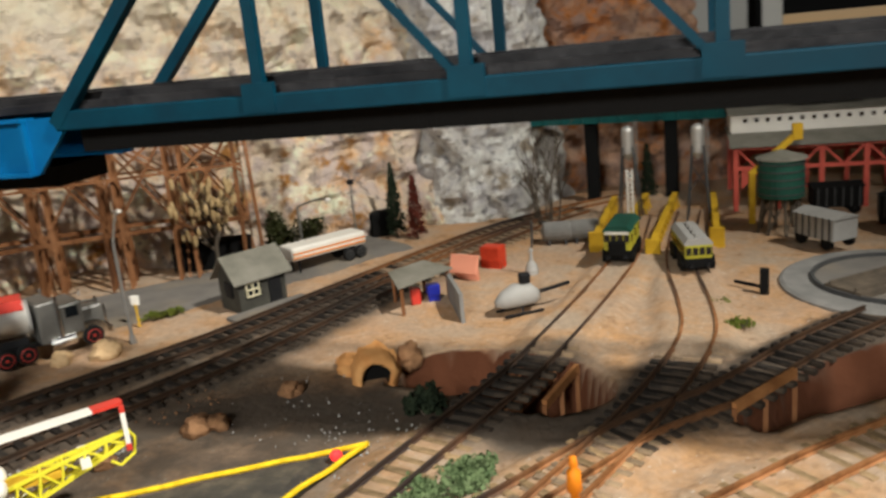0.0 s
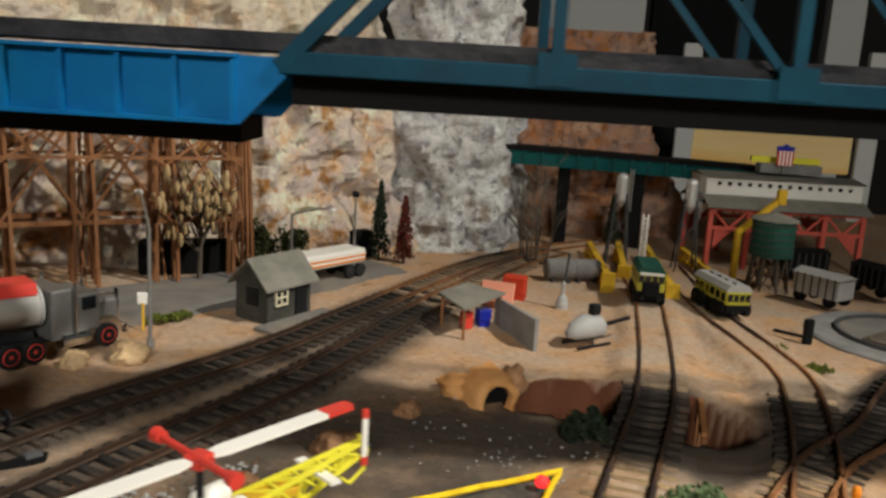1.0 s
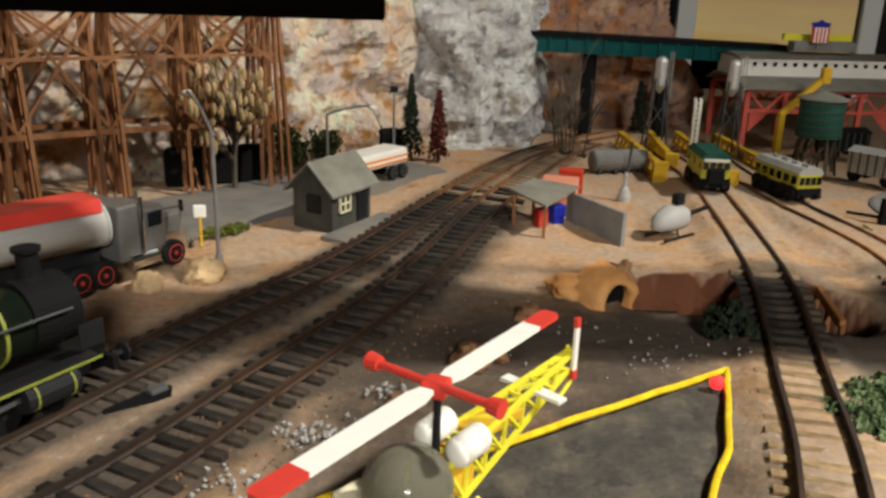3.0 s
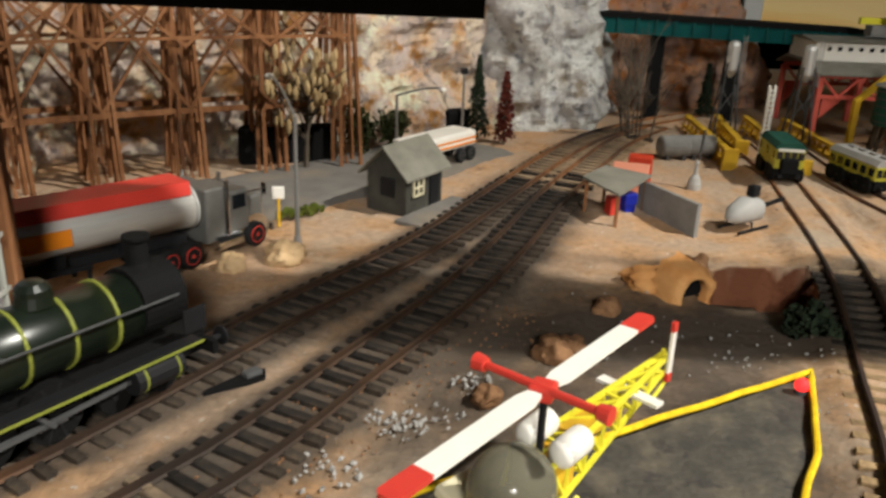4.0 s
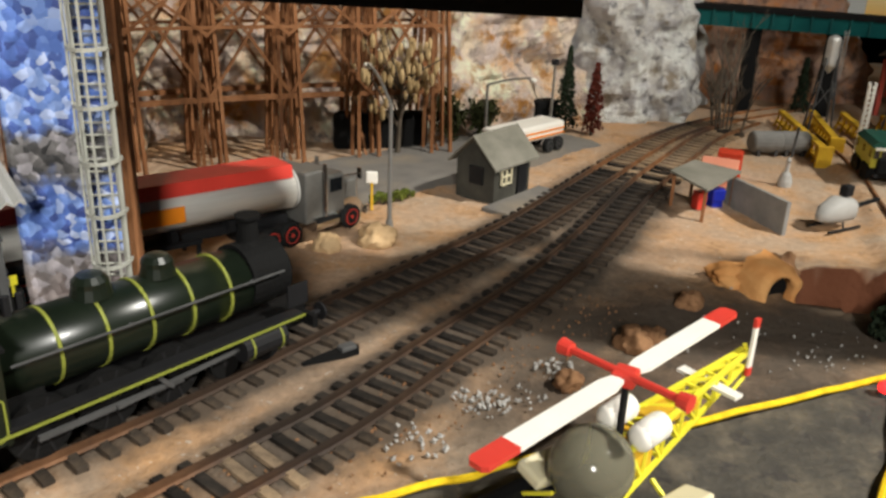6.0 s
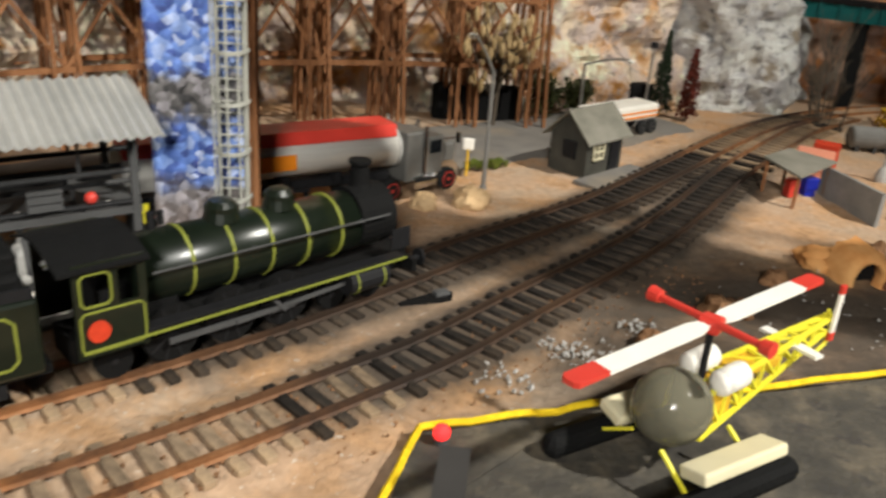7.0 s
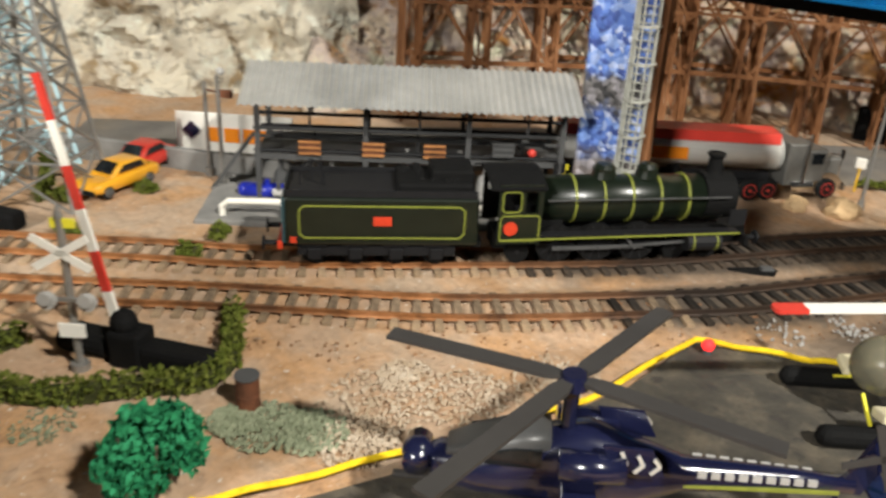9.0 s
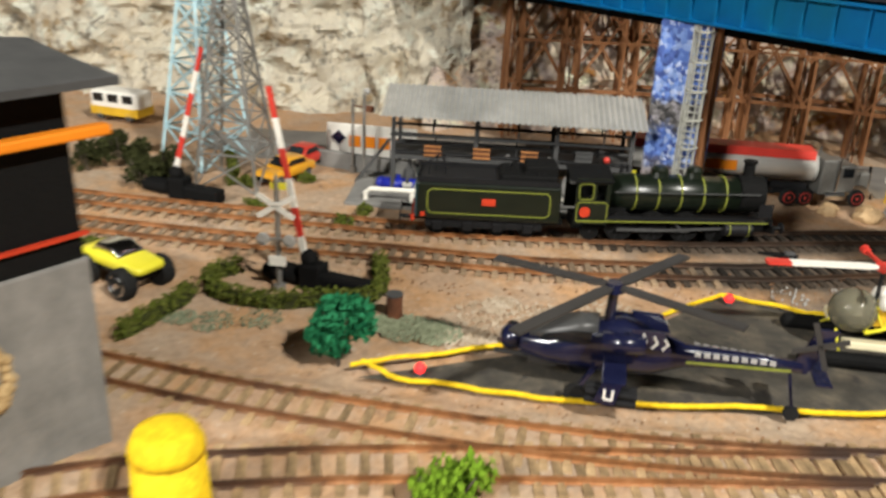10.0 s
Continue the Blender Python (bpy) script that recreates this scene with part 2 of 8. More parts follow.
# ---- mesh helpers ----


def part(name, bm, mat, parent=None, label="", smooth=False):
    me = bpy.data.meshes.new(name)
    bmesh.ops.recalc_face_normals(bm, faces=bm.faces)
    if smooth:
        for f in bm.faces:
            f.smooth = True
    bm.to_mesh(me)
    bm.free()
    me.materials.append(mat)
    ob = new(name, me)
    if parent:
        ob.parent = parent
    if label:
        ob["label"] = label
    return ob


def thing(name, m, label, category, group="", kind=""):
    ob = new(name)
    ob.empty_display_size = 0.01
    ob.matrix_world = m
    return tagged(ob, label, category, group, kind)


def box(bm, c, s, m=None, bevel=0.0):
    mat = Matrix.Translation(c) @ (m or Matrix.Identity(4)) @ Matrix.Diagonal((*s, 1))
    r = bmesh.ops.create_cube(bm, size=1, matrix=mat)
    if bevel:
        edges = list({e for v in r["verts"] for e in v.link_edges})
        bmesh.ops.bevel(bm, geom=edges, offset=bevel, segments=2, affect="EDGES", profile=0.5)


def rod(bm, a, b, r0, r1=None, seg=8, caps=True):
    a, b = Vector(a), Vector(b)
    d = b - a
    if d.length < 1e-7:
        return
    q = d.to_track_quat("Z", "Y").to_matrix().to_4x4()
    bmesh.ops.create_cone(bm, cap_ends=caps, segments=seg, radius1=r0, radius2=r0 if r1 is None else r1, depth=d.length,
                          matrix=Matrix.Translation((a + b) / 2) @ q)


def beam(bm, a, b, w, h=None):
    """A square bar from a to b: w across, h upright."""
    a, b = Vector(a), Vector(b)
    d = b - a
    q = d.to_track_quat("X", "Z").to_matrix().to_4x4()
    bmesh.ops.create_cube(bm, size=1, matrix=Matrix.Translation((a + b) / 2) @ q @ Matrix.Diagonal((d.length, w, h or w, 1)))


def ball(bm, c, r, seg=16, rings=10, s=(1, 1, 1)):
    bmesh.ops.create_uvsphere(bm, u_segments=seg, v_segments=rings, radius=r, matrix=Matrix.Translation(c) @ Matrix.Diagonal((*s, 1)))


def lathe(bm, rows, seg=24, m=None):
    """Turn rows of (radius, z) round z."""
    m = m or Matrix.Identity(4)
    rings = []
    for r, z in rows:
        rings.append([bm.verts.new(m @ Vector((r * math.cos(2 * math.pi * k / seg), r * math.sin(2 * math.pi * k / seg), z))) for k in range(seg)])
    for a, b in zip(rings, rings[1:]):
        for k in range(seg):
            bm.faces.new((a[k], a[(k + 1) % seg], b[(k + 1) % seg], b[k]))
    bm.faces.new(rings[0][::-1])
    bm.faces.new(rings[-1])


def prism(bm, outline, axis_a, axis_b, depth, origin):
    """An outline in the plane of two axes, pushed out by the vector depth."""
    o, a, b, d = Vector(origin), Vector(axis_a), Vector(axis_b), Vector(depth)
    lo = [bm.verts.new(o + a * u + b * v) for u, v in outline]
    hi = [bm.verts.new(v.co + d) for v in lo]
    bm.faces.new(lo[::-1])
    bm.faces.new(hi)
    n = len(lo)
    for k in range(n):
        bm.faces.new((lo[k], lo[(k + 1) % n], hi[(k + 1) % n], hi[k]))


def spline(pts, step=0.004):
    """Even points along a smooth curve through pts (x, y)."""
    p = [Vector((*q, 0)) if len(q) == 2 else Vector(q) for q in pts]
    p = [p[0] * 2 - p[1]] + p + [p[-1] * 2 - p[-2]]
    fine = []
    for i in range(1, len(p) - 2):
        for k in range(40):
            t = k / 40
            a, b, c, d = p[i - 1], p[i], p[i + 1], p[i + 2]
            fine.append(0.5 * (2 * b + (c - a) * t + (2 * a - 5 * b + 4 * c - d) * t * t + (3 * b - a - 3 * c + d) * t ** 3))
    fine.append(p[-2])
    out, need = [fine[0]], step
    for a, b in zip(fine, fine[1:]):
        seg = (b - a).length
        at = 0.0
        while seg - at >= need:
            at += need
            out.append(a + (b - a) * (at / seg))
            need = step
        need -= seg - at
    return out


def sweep(bm, pts, outline, up=Vector((0, 0, 1))):
    """Push an outline (across, up) along points."""
    rings = []
    for i, p in enumerate(pts):
        d = (pts[min(i + 1, len(pts) - 1)] - pts[max(i - 1, 0)]).normalized()
        side = d.cross(up).normalized()
        u2 = side.cross(d)
        rings.append([bm.verts.new(p + side * a + u2 * b) for a, b in outline])
    n = len(outline)
    for a, b in zip(rings, rings[1:]):
        for k in range(n):
            bm.faces.new((a[k], a[(k + 1) % n], b[(k + 1) % n], b[k]))
    bm.faces.new(rings[0][::-1])
    bm.faces.new(rings[-1])


def circle(r, n=8):
    return [(r * math.cos(2 * math.pi * k / n), r * math.sin(2 * math.pi * k / n)) for k in range(n)]


def fbm(p, octaves=4):
    return sum(noise.noise(p * (2 ** k)) / 2 ** k for k in range(octaves))


# ---- the lie of the land ----
TRACK_A = [(-0.40, 0.02), (-0.30, 0.10), (-0.215, 0.185), (-0.1535, 0.253), (-0.1055, 0.311), (-0.0735, 0.349), (-0.0005, 0.4625), (0.0295, 0.5215), (0.0505, 0.5685), (0.0715, 0.6105), (0.0965, 0.6625),
           (0.1255, 0.7435), (0.1755, 0.879), (0.221, 0.954), (0.29, 1.03)]
TRACK_B = [(-0.38, -0.04), (-0.26, 0.08), (-0.175, 0.17), (-0.1095, 0.243), (-0.0535, 0.313), (0.004, 0.383), (0.0525, 0.462), (0.068, 0.491), (0.0845, 0.5315), (0.1135, 0.60), (0.1345, 0.665), (0.157, 0.749), (0.184, 0.83), (0.21, 0.90), (0.245, 0.96)]
TRACK_C = [(-0.06, 0.105), (0.0, 0.16), (0.05, 0.205), (0.105, 0.262), (0.15, 0.315), (0.195, 0.38), (0.225, 0.435), (0.2475, 0.4995), (0.259, 0.5475), (0.268, 0.5845), (0.280, 0.6365), (0.289, 0.70), (0.296, 0.7685), (0.300, 0.83), (0.296, 0.93)]
TRACK_D = [(0.27, 0.43), (0.305, 0.50), (0.327, 0.562), (0.344, 0.625), (0.354, 0.685), (0.349, 0.735), (0.337, 0.80), (0.333, 0.86), (0.332, 0.95)]
TRACK_E = [(0.22, 0.40), (0.265, 0.468), (0.304, 0.528), (0.337, 0.585), (0.369, 0.622), (0.403, 0.678), (0.440, 0.728)]
TRACK_F = [(0.30, 0.44), (0.345, 0.50), (0.375, 0.537), (0.41, 0.578), (0.445, 0.612), (0.50, 0.66)]

TRACK_G = [(0.195, 0.375), (0.158, 0.312), (0.125, 0.256), (0.098, 0.205), (0.075, 0.150), (0.060, 0.09)]

WASH = (  # plan of the two dry gullies: (x, near edge, far edge)
    ((0.214, 0.622, 0.640), (0.235, 0.618, 0.660), (0.257, 0.611, 0.664), (0.286, 0.598, 0.652), (0.304, 0.600, 0.648), (0.324, 0.620, 0.632)),
    ((0.373, 0.604, 0.611), (0.385, 0.598, 0.630), (0.400, 0.612, 0.652), (0.430, 0.638, 0.684), (0.470, 0.665, 0.715)),
)


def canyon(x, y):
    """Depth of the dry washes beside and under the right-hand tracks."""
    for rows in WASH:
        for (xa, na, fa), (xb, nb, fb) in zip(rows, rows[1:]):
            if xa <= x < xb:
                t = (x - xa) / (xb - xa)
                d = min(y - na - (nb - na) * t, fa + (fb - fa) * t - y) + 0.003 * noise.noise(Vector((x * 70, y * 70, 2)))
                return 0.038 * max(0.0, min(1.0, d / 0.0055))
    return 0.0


BED = {}
for line in (TRACK_A, TRACK_B, TRACK_C, TRACK_D, TRACK_E, TRACK_F, TRACK_G):
    for p in spline(line, 0.004):
        for i in range(-6, 7):
            for j in range(-6, 7):
                cell = (round(p.x / 0.004) + i, round(p.y / 0.004) + j)
                d = math.hypot(cell[0] * 0.004 - p.x, cell[1] * 0.004 - p.y)
                BED[cell] = max(BED.get(cell, 0), min(1.0, max(0.0, (0.023 - d) / 0.007)))


def near_line(pts, x, y):
    return min(math.hypot(p.x - x, p.y - y) for p in pts)


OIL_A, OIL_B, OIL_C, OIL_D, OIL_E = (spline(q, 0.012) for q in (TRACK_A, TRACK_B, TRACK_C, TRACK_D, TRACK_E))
# follows the yard's black spray and the bridge's shadow band
YARD_OIL_SHADE = spline([(0.095, 0.548), (0.15, 0.578), (0.20, 0.590), (0.25, 0.590), (0.30, 0.585), (0.345, 0.605)], 0.012)


def oil_and_shade(x, y):
    """Ground darkening: sprayed black on tracks and yard, plus the bridge's shade painted in."""
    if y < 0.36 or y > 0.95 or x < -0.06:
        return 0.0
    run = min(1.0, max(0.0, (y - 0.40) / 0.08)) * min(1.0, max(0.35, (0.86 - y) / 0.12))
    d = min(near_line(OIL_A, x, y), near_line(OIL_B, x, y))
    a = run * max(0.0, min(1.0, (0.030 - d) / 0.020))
    yard = 0.95 * max(0.0, min(1.0, (0.032 - near_line(YARD_OIL_SHADE, x, y)) / 0.022))
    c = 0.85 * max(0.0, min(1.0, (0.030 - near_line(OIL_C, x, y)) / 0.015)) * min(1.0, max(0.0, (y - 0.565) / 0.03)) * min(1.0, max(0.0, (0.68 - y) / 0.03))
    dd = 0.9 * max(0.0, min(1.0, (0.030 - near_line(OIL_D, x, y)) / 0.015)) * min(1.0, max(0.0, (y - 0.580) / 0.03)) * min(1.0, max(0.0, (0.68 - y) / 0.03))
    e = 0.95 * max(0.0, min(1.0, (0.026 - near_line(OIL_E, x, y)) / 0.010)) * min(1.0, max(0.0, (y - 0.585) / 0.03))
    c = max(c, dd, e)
    # grey dust, deepened to paint shade over the ground beside the pad
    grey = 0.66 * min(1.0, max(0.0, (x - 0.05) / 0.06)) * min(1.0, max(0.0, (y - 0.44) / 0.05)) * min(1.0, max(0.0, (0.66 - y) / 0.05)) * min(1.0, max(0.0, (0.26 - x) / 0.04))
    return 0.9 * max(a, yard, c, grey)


def ground_z(x, y):
    z = 0.0016 * fbm(Vector((x * 14, y * 14, 1)), 4)
    z += 0.0006 * fbm(Vector((x * 90, y * 90, 3)), 2)
    c = canyon(x, y)
    b = BED.get((round(x / 0.004), round(y / 0.004)), 0.0)
    bed = 0.0015
    if y < 0.36 and x > -0.08 and near_line(OIL_B, x, y) > 0.03:
        bed = 0.0026
    elif x > 0.235:  # sand swept over the yard ties
        bed = 0.0040 if y > 0.668 and x < 0.372 else 0.0026 if y < 0.59 else 0.0015
    return z * (1 - 0.7 * b) + bed * b * (1 if c == 0 else 0) - c


def ground_sheet(name, x0, x1, y0, y1, step):
    nx, ny = int(round((x1 - x0) / step)) + 1, int(round((y1 - y0) / step)) + 1
    verts = [(x0 + i * step, y0 + j * step, ground_z(x0 + i * step, y0 + j * step)) for j in range(ny) for i in range(nx)]
    faces = [(j * nx + i, j * nx + i + 1, (j + 1) * nx + i + 1, (j + 1) * nx + i) for j in range(ny - 1) for i in range(nx - 1)]
    me = bpy.data.meshes.new(name)
    me.from_pydata(verts, [], faces)
    for p in me.polygons:
        p.use_smooth = True
    return new(name, me)

# ---- ground and roads ----
gm = bpy.data.materials.new("painted_sand")
gm.use_nodes = True
nt = gm.node_tree
gb = nt.nodes["Principled BSDF"]
gb.inputs["Roughness"].default_value = 0.93
gb.inputs["Specular IOR Level"].default_value = 0.15
gt = nt.nodes.new("ShaderNodeTexCoord")


def g_noise(scale, lo, hi, detail=6):
    n = nt.nodes.new("ShaderNodeTexNoise")
    n.inputs["Scale"].default_value, n.inputs["Detail"].default_value, n.inputs["Roughness"].default_value = scale, detail, 0.65
    nt.links.new(gt.outputs["Object"], n.inputs["Vector"])
    r = nt.nodes.new("ShaderNodeValToRGB")
    r.color_ramp.elements[0].position, r.color_ramp.elements[1].position = lo, hi
    nt.links.new(n.outputs["Fac"], r.inputs[0])
    return r.outputs[0], n


def g_mix(fac, a, b):
    x = nt.nodes.new("ShaderNodeMixRGB")
    nt.links.new(fac, x.inputs[0])
    for k, v in ((1, a), (2, b)):
        if isinstance(v, tuple):
            x.inputs[k].default_value = (*v, 1)
        else:
            nt.links.new(v, x.inputs[k])
    return x.outputs[0]


g1, _ = g_noise(9, 0.38, 0.62)
g2, _ = g_noise(30, 0.45, 0.66)
g3, gn3 = g_noise(260, 0.34, 0.60)
g4, _ = g_noise(60, 0.58, 0.70)
g5, _ = g_noise(420, 0.66, 0.72, 2)
gc = g_mix(g1, (0.46, 0.30, 0.19), (0.42, 0.32, 0.23))
gc = g_mix(g2, gc, (0.50, 0.28, 0.13))
gc = g_mix(g4, gc, (0.26, 0.17, 0.11))
gd = g_mix(g3, (0.55, 0.55, 0.55), (1.0, 1.0, 1.0))
gx = nt.nodes.new("ShaderNodeMixRGB")
gx.blend_type = "MULTIPLY"
gx.inputs[0].default_value = 0.55
nt.links.new(gc, gx.inputs[1])
nt.links.new(gd, gx.inputs[2])
gc = g_mix(g5, gx.outputs[0], (0.55, 0.48, 0.40))
# sprayed black with the bridge's shade painted in, broken by sand
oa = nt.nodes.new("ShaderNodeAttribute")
oa.attribute_name = "weathering_shade"
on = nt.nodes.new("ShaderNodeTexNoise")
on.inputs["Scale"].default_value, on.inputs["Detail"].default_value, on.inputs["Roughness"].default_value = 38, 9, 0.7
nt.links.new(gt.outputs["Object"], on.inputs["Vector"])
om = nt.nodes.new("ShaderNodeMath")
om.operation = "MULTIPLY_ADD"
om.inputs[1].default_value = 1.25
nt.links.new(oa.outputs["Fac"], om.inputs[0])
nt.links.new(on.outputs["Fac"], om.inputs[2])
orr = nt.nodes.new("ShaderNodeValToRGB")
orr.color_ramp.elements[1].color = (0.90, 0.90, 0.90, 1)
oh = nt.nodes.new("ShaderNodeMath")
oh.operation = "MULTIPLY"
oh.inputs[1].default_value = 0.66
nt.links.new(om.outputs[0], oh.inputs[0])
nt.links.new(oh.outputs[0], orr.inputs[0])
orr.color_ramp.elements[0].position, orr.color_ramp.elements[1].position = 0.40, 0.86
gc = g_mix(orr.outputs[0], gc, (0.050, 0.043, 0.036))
# red earth in the banks of the wash, darkened to paint in its shade
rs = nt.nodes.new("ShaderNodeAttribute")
rs.attribute_name = "red_earth_shade"
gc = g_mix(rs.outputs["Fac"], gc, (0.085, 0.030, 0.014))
nt.links.new(gc, gb.inputs["Base Color"])
gbm = nt.nodes.new("ShaderNodeBump")
gbm.inputs["Distance"].default_value = 0.0012
nt.links.new(gn3.outputs["Fac"], gbm.inputs["Height"])
nt.links.new(gbm.outputs[0], gb.inputs["Normal"])

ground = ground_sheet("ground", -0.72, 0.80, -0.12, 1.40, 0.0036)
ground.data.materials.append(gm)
stain_shade = ground.data.attributes.new("weathering_shade", "FLOAT", "POINT")
earth_shade = ground.data.attributes.new("red_earth_shade", "FLOAT", "POINT")
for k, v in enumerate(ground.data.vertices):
    stain_shade.data[k].value = oil_and_shade(v.co.x, v.co.y)
    earth_shade.data[k].value = min(1.0, max(canyon(v.co.x, v.co.y), canyon(v.co.x, v.co.y - 0.0040)) / 0.016)
tagged(ground, "tan and orange painted sand with a dry wash", "ground", kind="structure")

M["asphalt"] = material("model_asphalt", [(0.12, 0.11, 0.10), (0.17, 0.155, 0.135)], 60, 0.9, bump=0.0004, bump_scale=500, dark=((0.24, 0.19, 0.13), 14, 0.52, 0.7))


def strip(name, pts, left, right, z, mat, label, category):
    """A thin sheet along a curve, draped over the ground."""
    bm = bmesh.new()
    c = spline(pts, 0.008)
    rows = []
    for i, p in enumerate(c):
        d = (c[min(i + 1, len(c) - 1)] - c[max(i - 1, 0)]).normalized()
        s = Vector((d.y, -d.x, 0))
        row = []
        for k in range(9):
            w = -left + (left + right) * k / 8
            if k in (0, 8):
                w += 0.004 * noise.noise(p * 60 + Vector((k, 0, 0)))
            q = p + s * w
            row.append(bm.verts.new((q.x, q.y, ground_z(q.x, q.y) * 0.4 + (z if 0 < k < 8 else z - 0.003))))
        rows.append(row)
    for a, b in zip(rows, rows[1:]):
        for k in range(8):
            bm.faces.new((a[k], a[k + 1], b[k + 1], b[k]))
    ob = part(name, bm, mat, smooth=True)
    return tagged(ob, label, category, kind="structure")


strip("road", [(-0.30, 0.33), (-0.20, 0.47), (-0.13, 0.585), (-0.06, 0.67), (0.0, 0.735), (0.05, 0.80), (0.10, 0.885)], 0.045, 0.045, 0.0022, M["asphalt"], "worn grey asphalt road along the foot of the cliff", "road")
M["pad"] = material("gritty_pad", [(0.028, 0.025, 0.021), (0.055, 0.048, 0.037), (0.115, 0.094, 0.066)], 70, 0.85, bump=0.0008, bump_scale=350, dark=((0.035, 0.03, 0.026), 130, 0.58, 0.66))
pad_bm = bmesh.new()
pad_pts = [(0.055, 0.250), (0.075, 0.335), (0.079, 0.40), (0.073, 0.444), (0.115, 0.475), (0.168, 0.508), (0.236, 0.555), (0.222, 0.505), (0.205, 0.465), (0.160, 0.388), (0.105, 0.306)]
lo = [pad_bm.verts.new((x, y, 0.0015)) for x, y in pad_pts]
pad_bm.faces.new(lo)
bmesh.ops.triangulate(pad_bm, faces=pad_bm.faces)
bmesh.ops.subdivide_edges(pad_bm, edges=pad_bm.edges, cuts=3)
for v in pad_bm.verts:
    v.co.z = 0.0022 + ground_z(v.co.x, v.co.y) * 0.3
tagged(part("pavement", pad_bm, M["pad"], smooth=True), "grey gritty helicopter pad ringed by yellow cord", "helipad", kind="structure")

# ---- cliffs ----


def cliff(name, base, height, mat, label, lean=0.25, bulge=0.03, seed=0, step=0.0042, top=None):
    """A rock face: a curtain over a base line, broken by ridges, ledges and lumps."""
    c = spline(base, step)
    nz = int(height / step)
    verts, faces = [], []
    for i, p in enumerate(c):
        d = (c[min(i + 1, len(c) - 1)] - c[max(i - 1, 0)]).normalized()
        out = Vector((d.y, -d.x, 0))
        h = height if top is None else height * top(i / (len(c) - 1))
        for k in range(nz + 1):
            t = k / nz
            z = -0.004 + t * h
            q = Vector((p.x, p.y, z))
            s = q * 11 + Vector((seed, seed * 2, 0))
            r = bulge * fbm(Vector((s.x, s.y, s.z * 0.7)), 3)
            f = noise.noise_vector(q * 45 + Vector((seed, 0, 0)))
            r += 0.35 * bulge * (1 - abs(noise.noise(q * 38 + Vector((seed, 3, 1)))) * 2)
            r += 0.007 * f.x + 0.006 * (0.5 - abs(noise.noise(q * 75))) + 0.0032 * fbm(q * 140, 3)
            verts.append(q + out * (r - lean * z))
    w = nz + 1
    for i in range(len(c) - 1):
        for k in range(nz):
            faces.append((i * w + k, (i + 1) * w + k, (i + 1) * w + k + 1, i * w + k + 1))
    me = bpy.data.meshes.new(name)
    me.from_pydata([tuple(v) for v in verts], [], faces)
    me.materials.append(mat)
    ob = new(name, me)
    return tagged(ob, label, "rock face", kind="structure")


cliff("cliff_west", [(-0.66, 0.10), (-0.50, 0.30), (-0.36, 0.44), (-0.28, 0.53)], 0.34, M["cliff_pale"], "cream plaster rock face with brown cracks", seed=2, bulge=0.035)
cliff("cliff_north", [(-0.30, 0.50), (-0.235, 0.57), (-0.20, 0.66), (-0.14, 0.755), (-0.07, 0.81), (0.0, 0.86), (0.07, 0.905), (0.125, 0.975)], 0.36, M["cliff"], "tan and rust painted plaster rock face", seed=7)
cliff("cliff_buttress", [(0.085, 0.985), (0.125, 0.955), (0.165, 0.965), (0.20, 0.985), (0.215, 1.05)], 0.22, M["cliff_grey"], "grey-white craggy rock buttress", lean=0.12, bulge=0.022, seed=11)
cliff("cliff_east", [(0.17, 1.06), (0.22, 1.08), (0.28, 1.09), (0.335, 1.10), (0.36, 1.16)], 0.20, M["cliff_red"], "red-orange painted rock face", seed=5, lean=0.2)

# ---- the room round the layout ----
for nm, c, s in (("room_floor", (0.2, 0.6, -1.02), (7, 7, 0.04)), ("ceiling", (0.2, 0.6, 1.62), (7, 7, 0.04)), ("wall_north", (0.2, 3.0, 0.3), (7, 0.06, 2.6)),
                 ("wall_south", (0.2, -2.4, 0.3), (7, 0.06, 2.6)), ("wall_west", (-2.3, 0.3, 0.3), (0.06, 5.4, 2.6)), ("wall_east", (3.2, 0.3, 0.3), (0.06, 5.4, 2.6))):
    bm = bmesh.new()
    box(bm, c, s)
    tagged(part(nm, bm, M["room"]), "dim plain surface of the layout room", "room surface", kind="structure")

mural_mat = bpy.data.materials.new("sunset_mural")
mural_mat.use_nodes = True
mn = mural_mat.node_tree
mt = mn.nodes.new("ShaderNodeTexCoord")
ms = mn.nodes.new("ShaderNodeSeparateXYZ")
mn.links.new(mt.outputs["Object"], ms.inputs[0])
mz = mn.nodes.new("ShaderNodeTexNoise")
mz.inputs["Scale"].default_value, mz.inputs["Detail"].default_value = 9, 5
mmap = mn.nodes.new("ShaderNodeMapping")
mmap.inputs["Scale"].default_value = (0.5, 1, 3)
mn.links.new(mt.outputs["Object"], mmap.inputs[0])
mn.links.new(mmap.outputs[0], mz.inputs["Vector"])
madd = mn.nodes.new("ShaderNodeMath")
madd.operation = "MULTIPLY_ADD"
madd.inputs[1].default_value = 0.10
mn.links.new(mz.outputs["Fac"], madd.inputs[0])
mn.links.new(ms.outputs[2], madd.inputs[2])
mr = mn.nodes.new("ShaderNodeValToRGB")
for k, (p, c) in enumerate(((0.06, (0.30, 0.11, 0.03)), (0.10, (0.76, 0.40, 0.08)), (0.13, (0.80, 0.60, 0.26)), (0.17, (0.70, 0.46, 0.22)), (0.21, (0.56, 0.42, 0.28)))):
    e = mr.color_ramp.elements[k] if k < 2 else mr.color_ramp.elements.new(p)
    e.position, e.color = p, (*c, 1)
mn.links.new(madd.outputs[0], mr.inputs[0])
mn.links.new(mr.outputs[0], mn.nodes["Principled BSDF"].inputs["Base Color"])
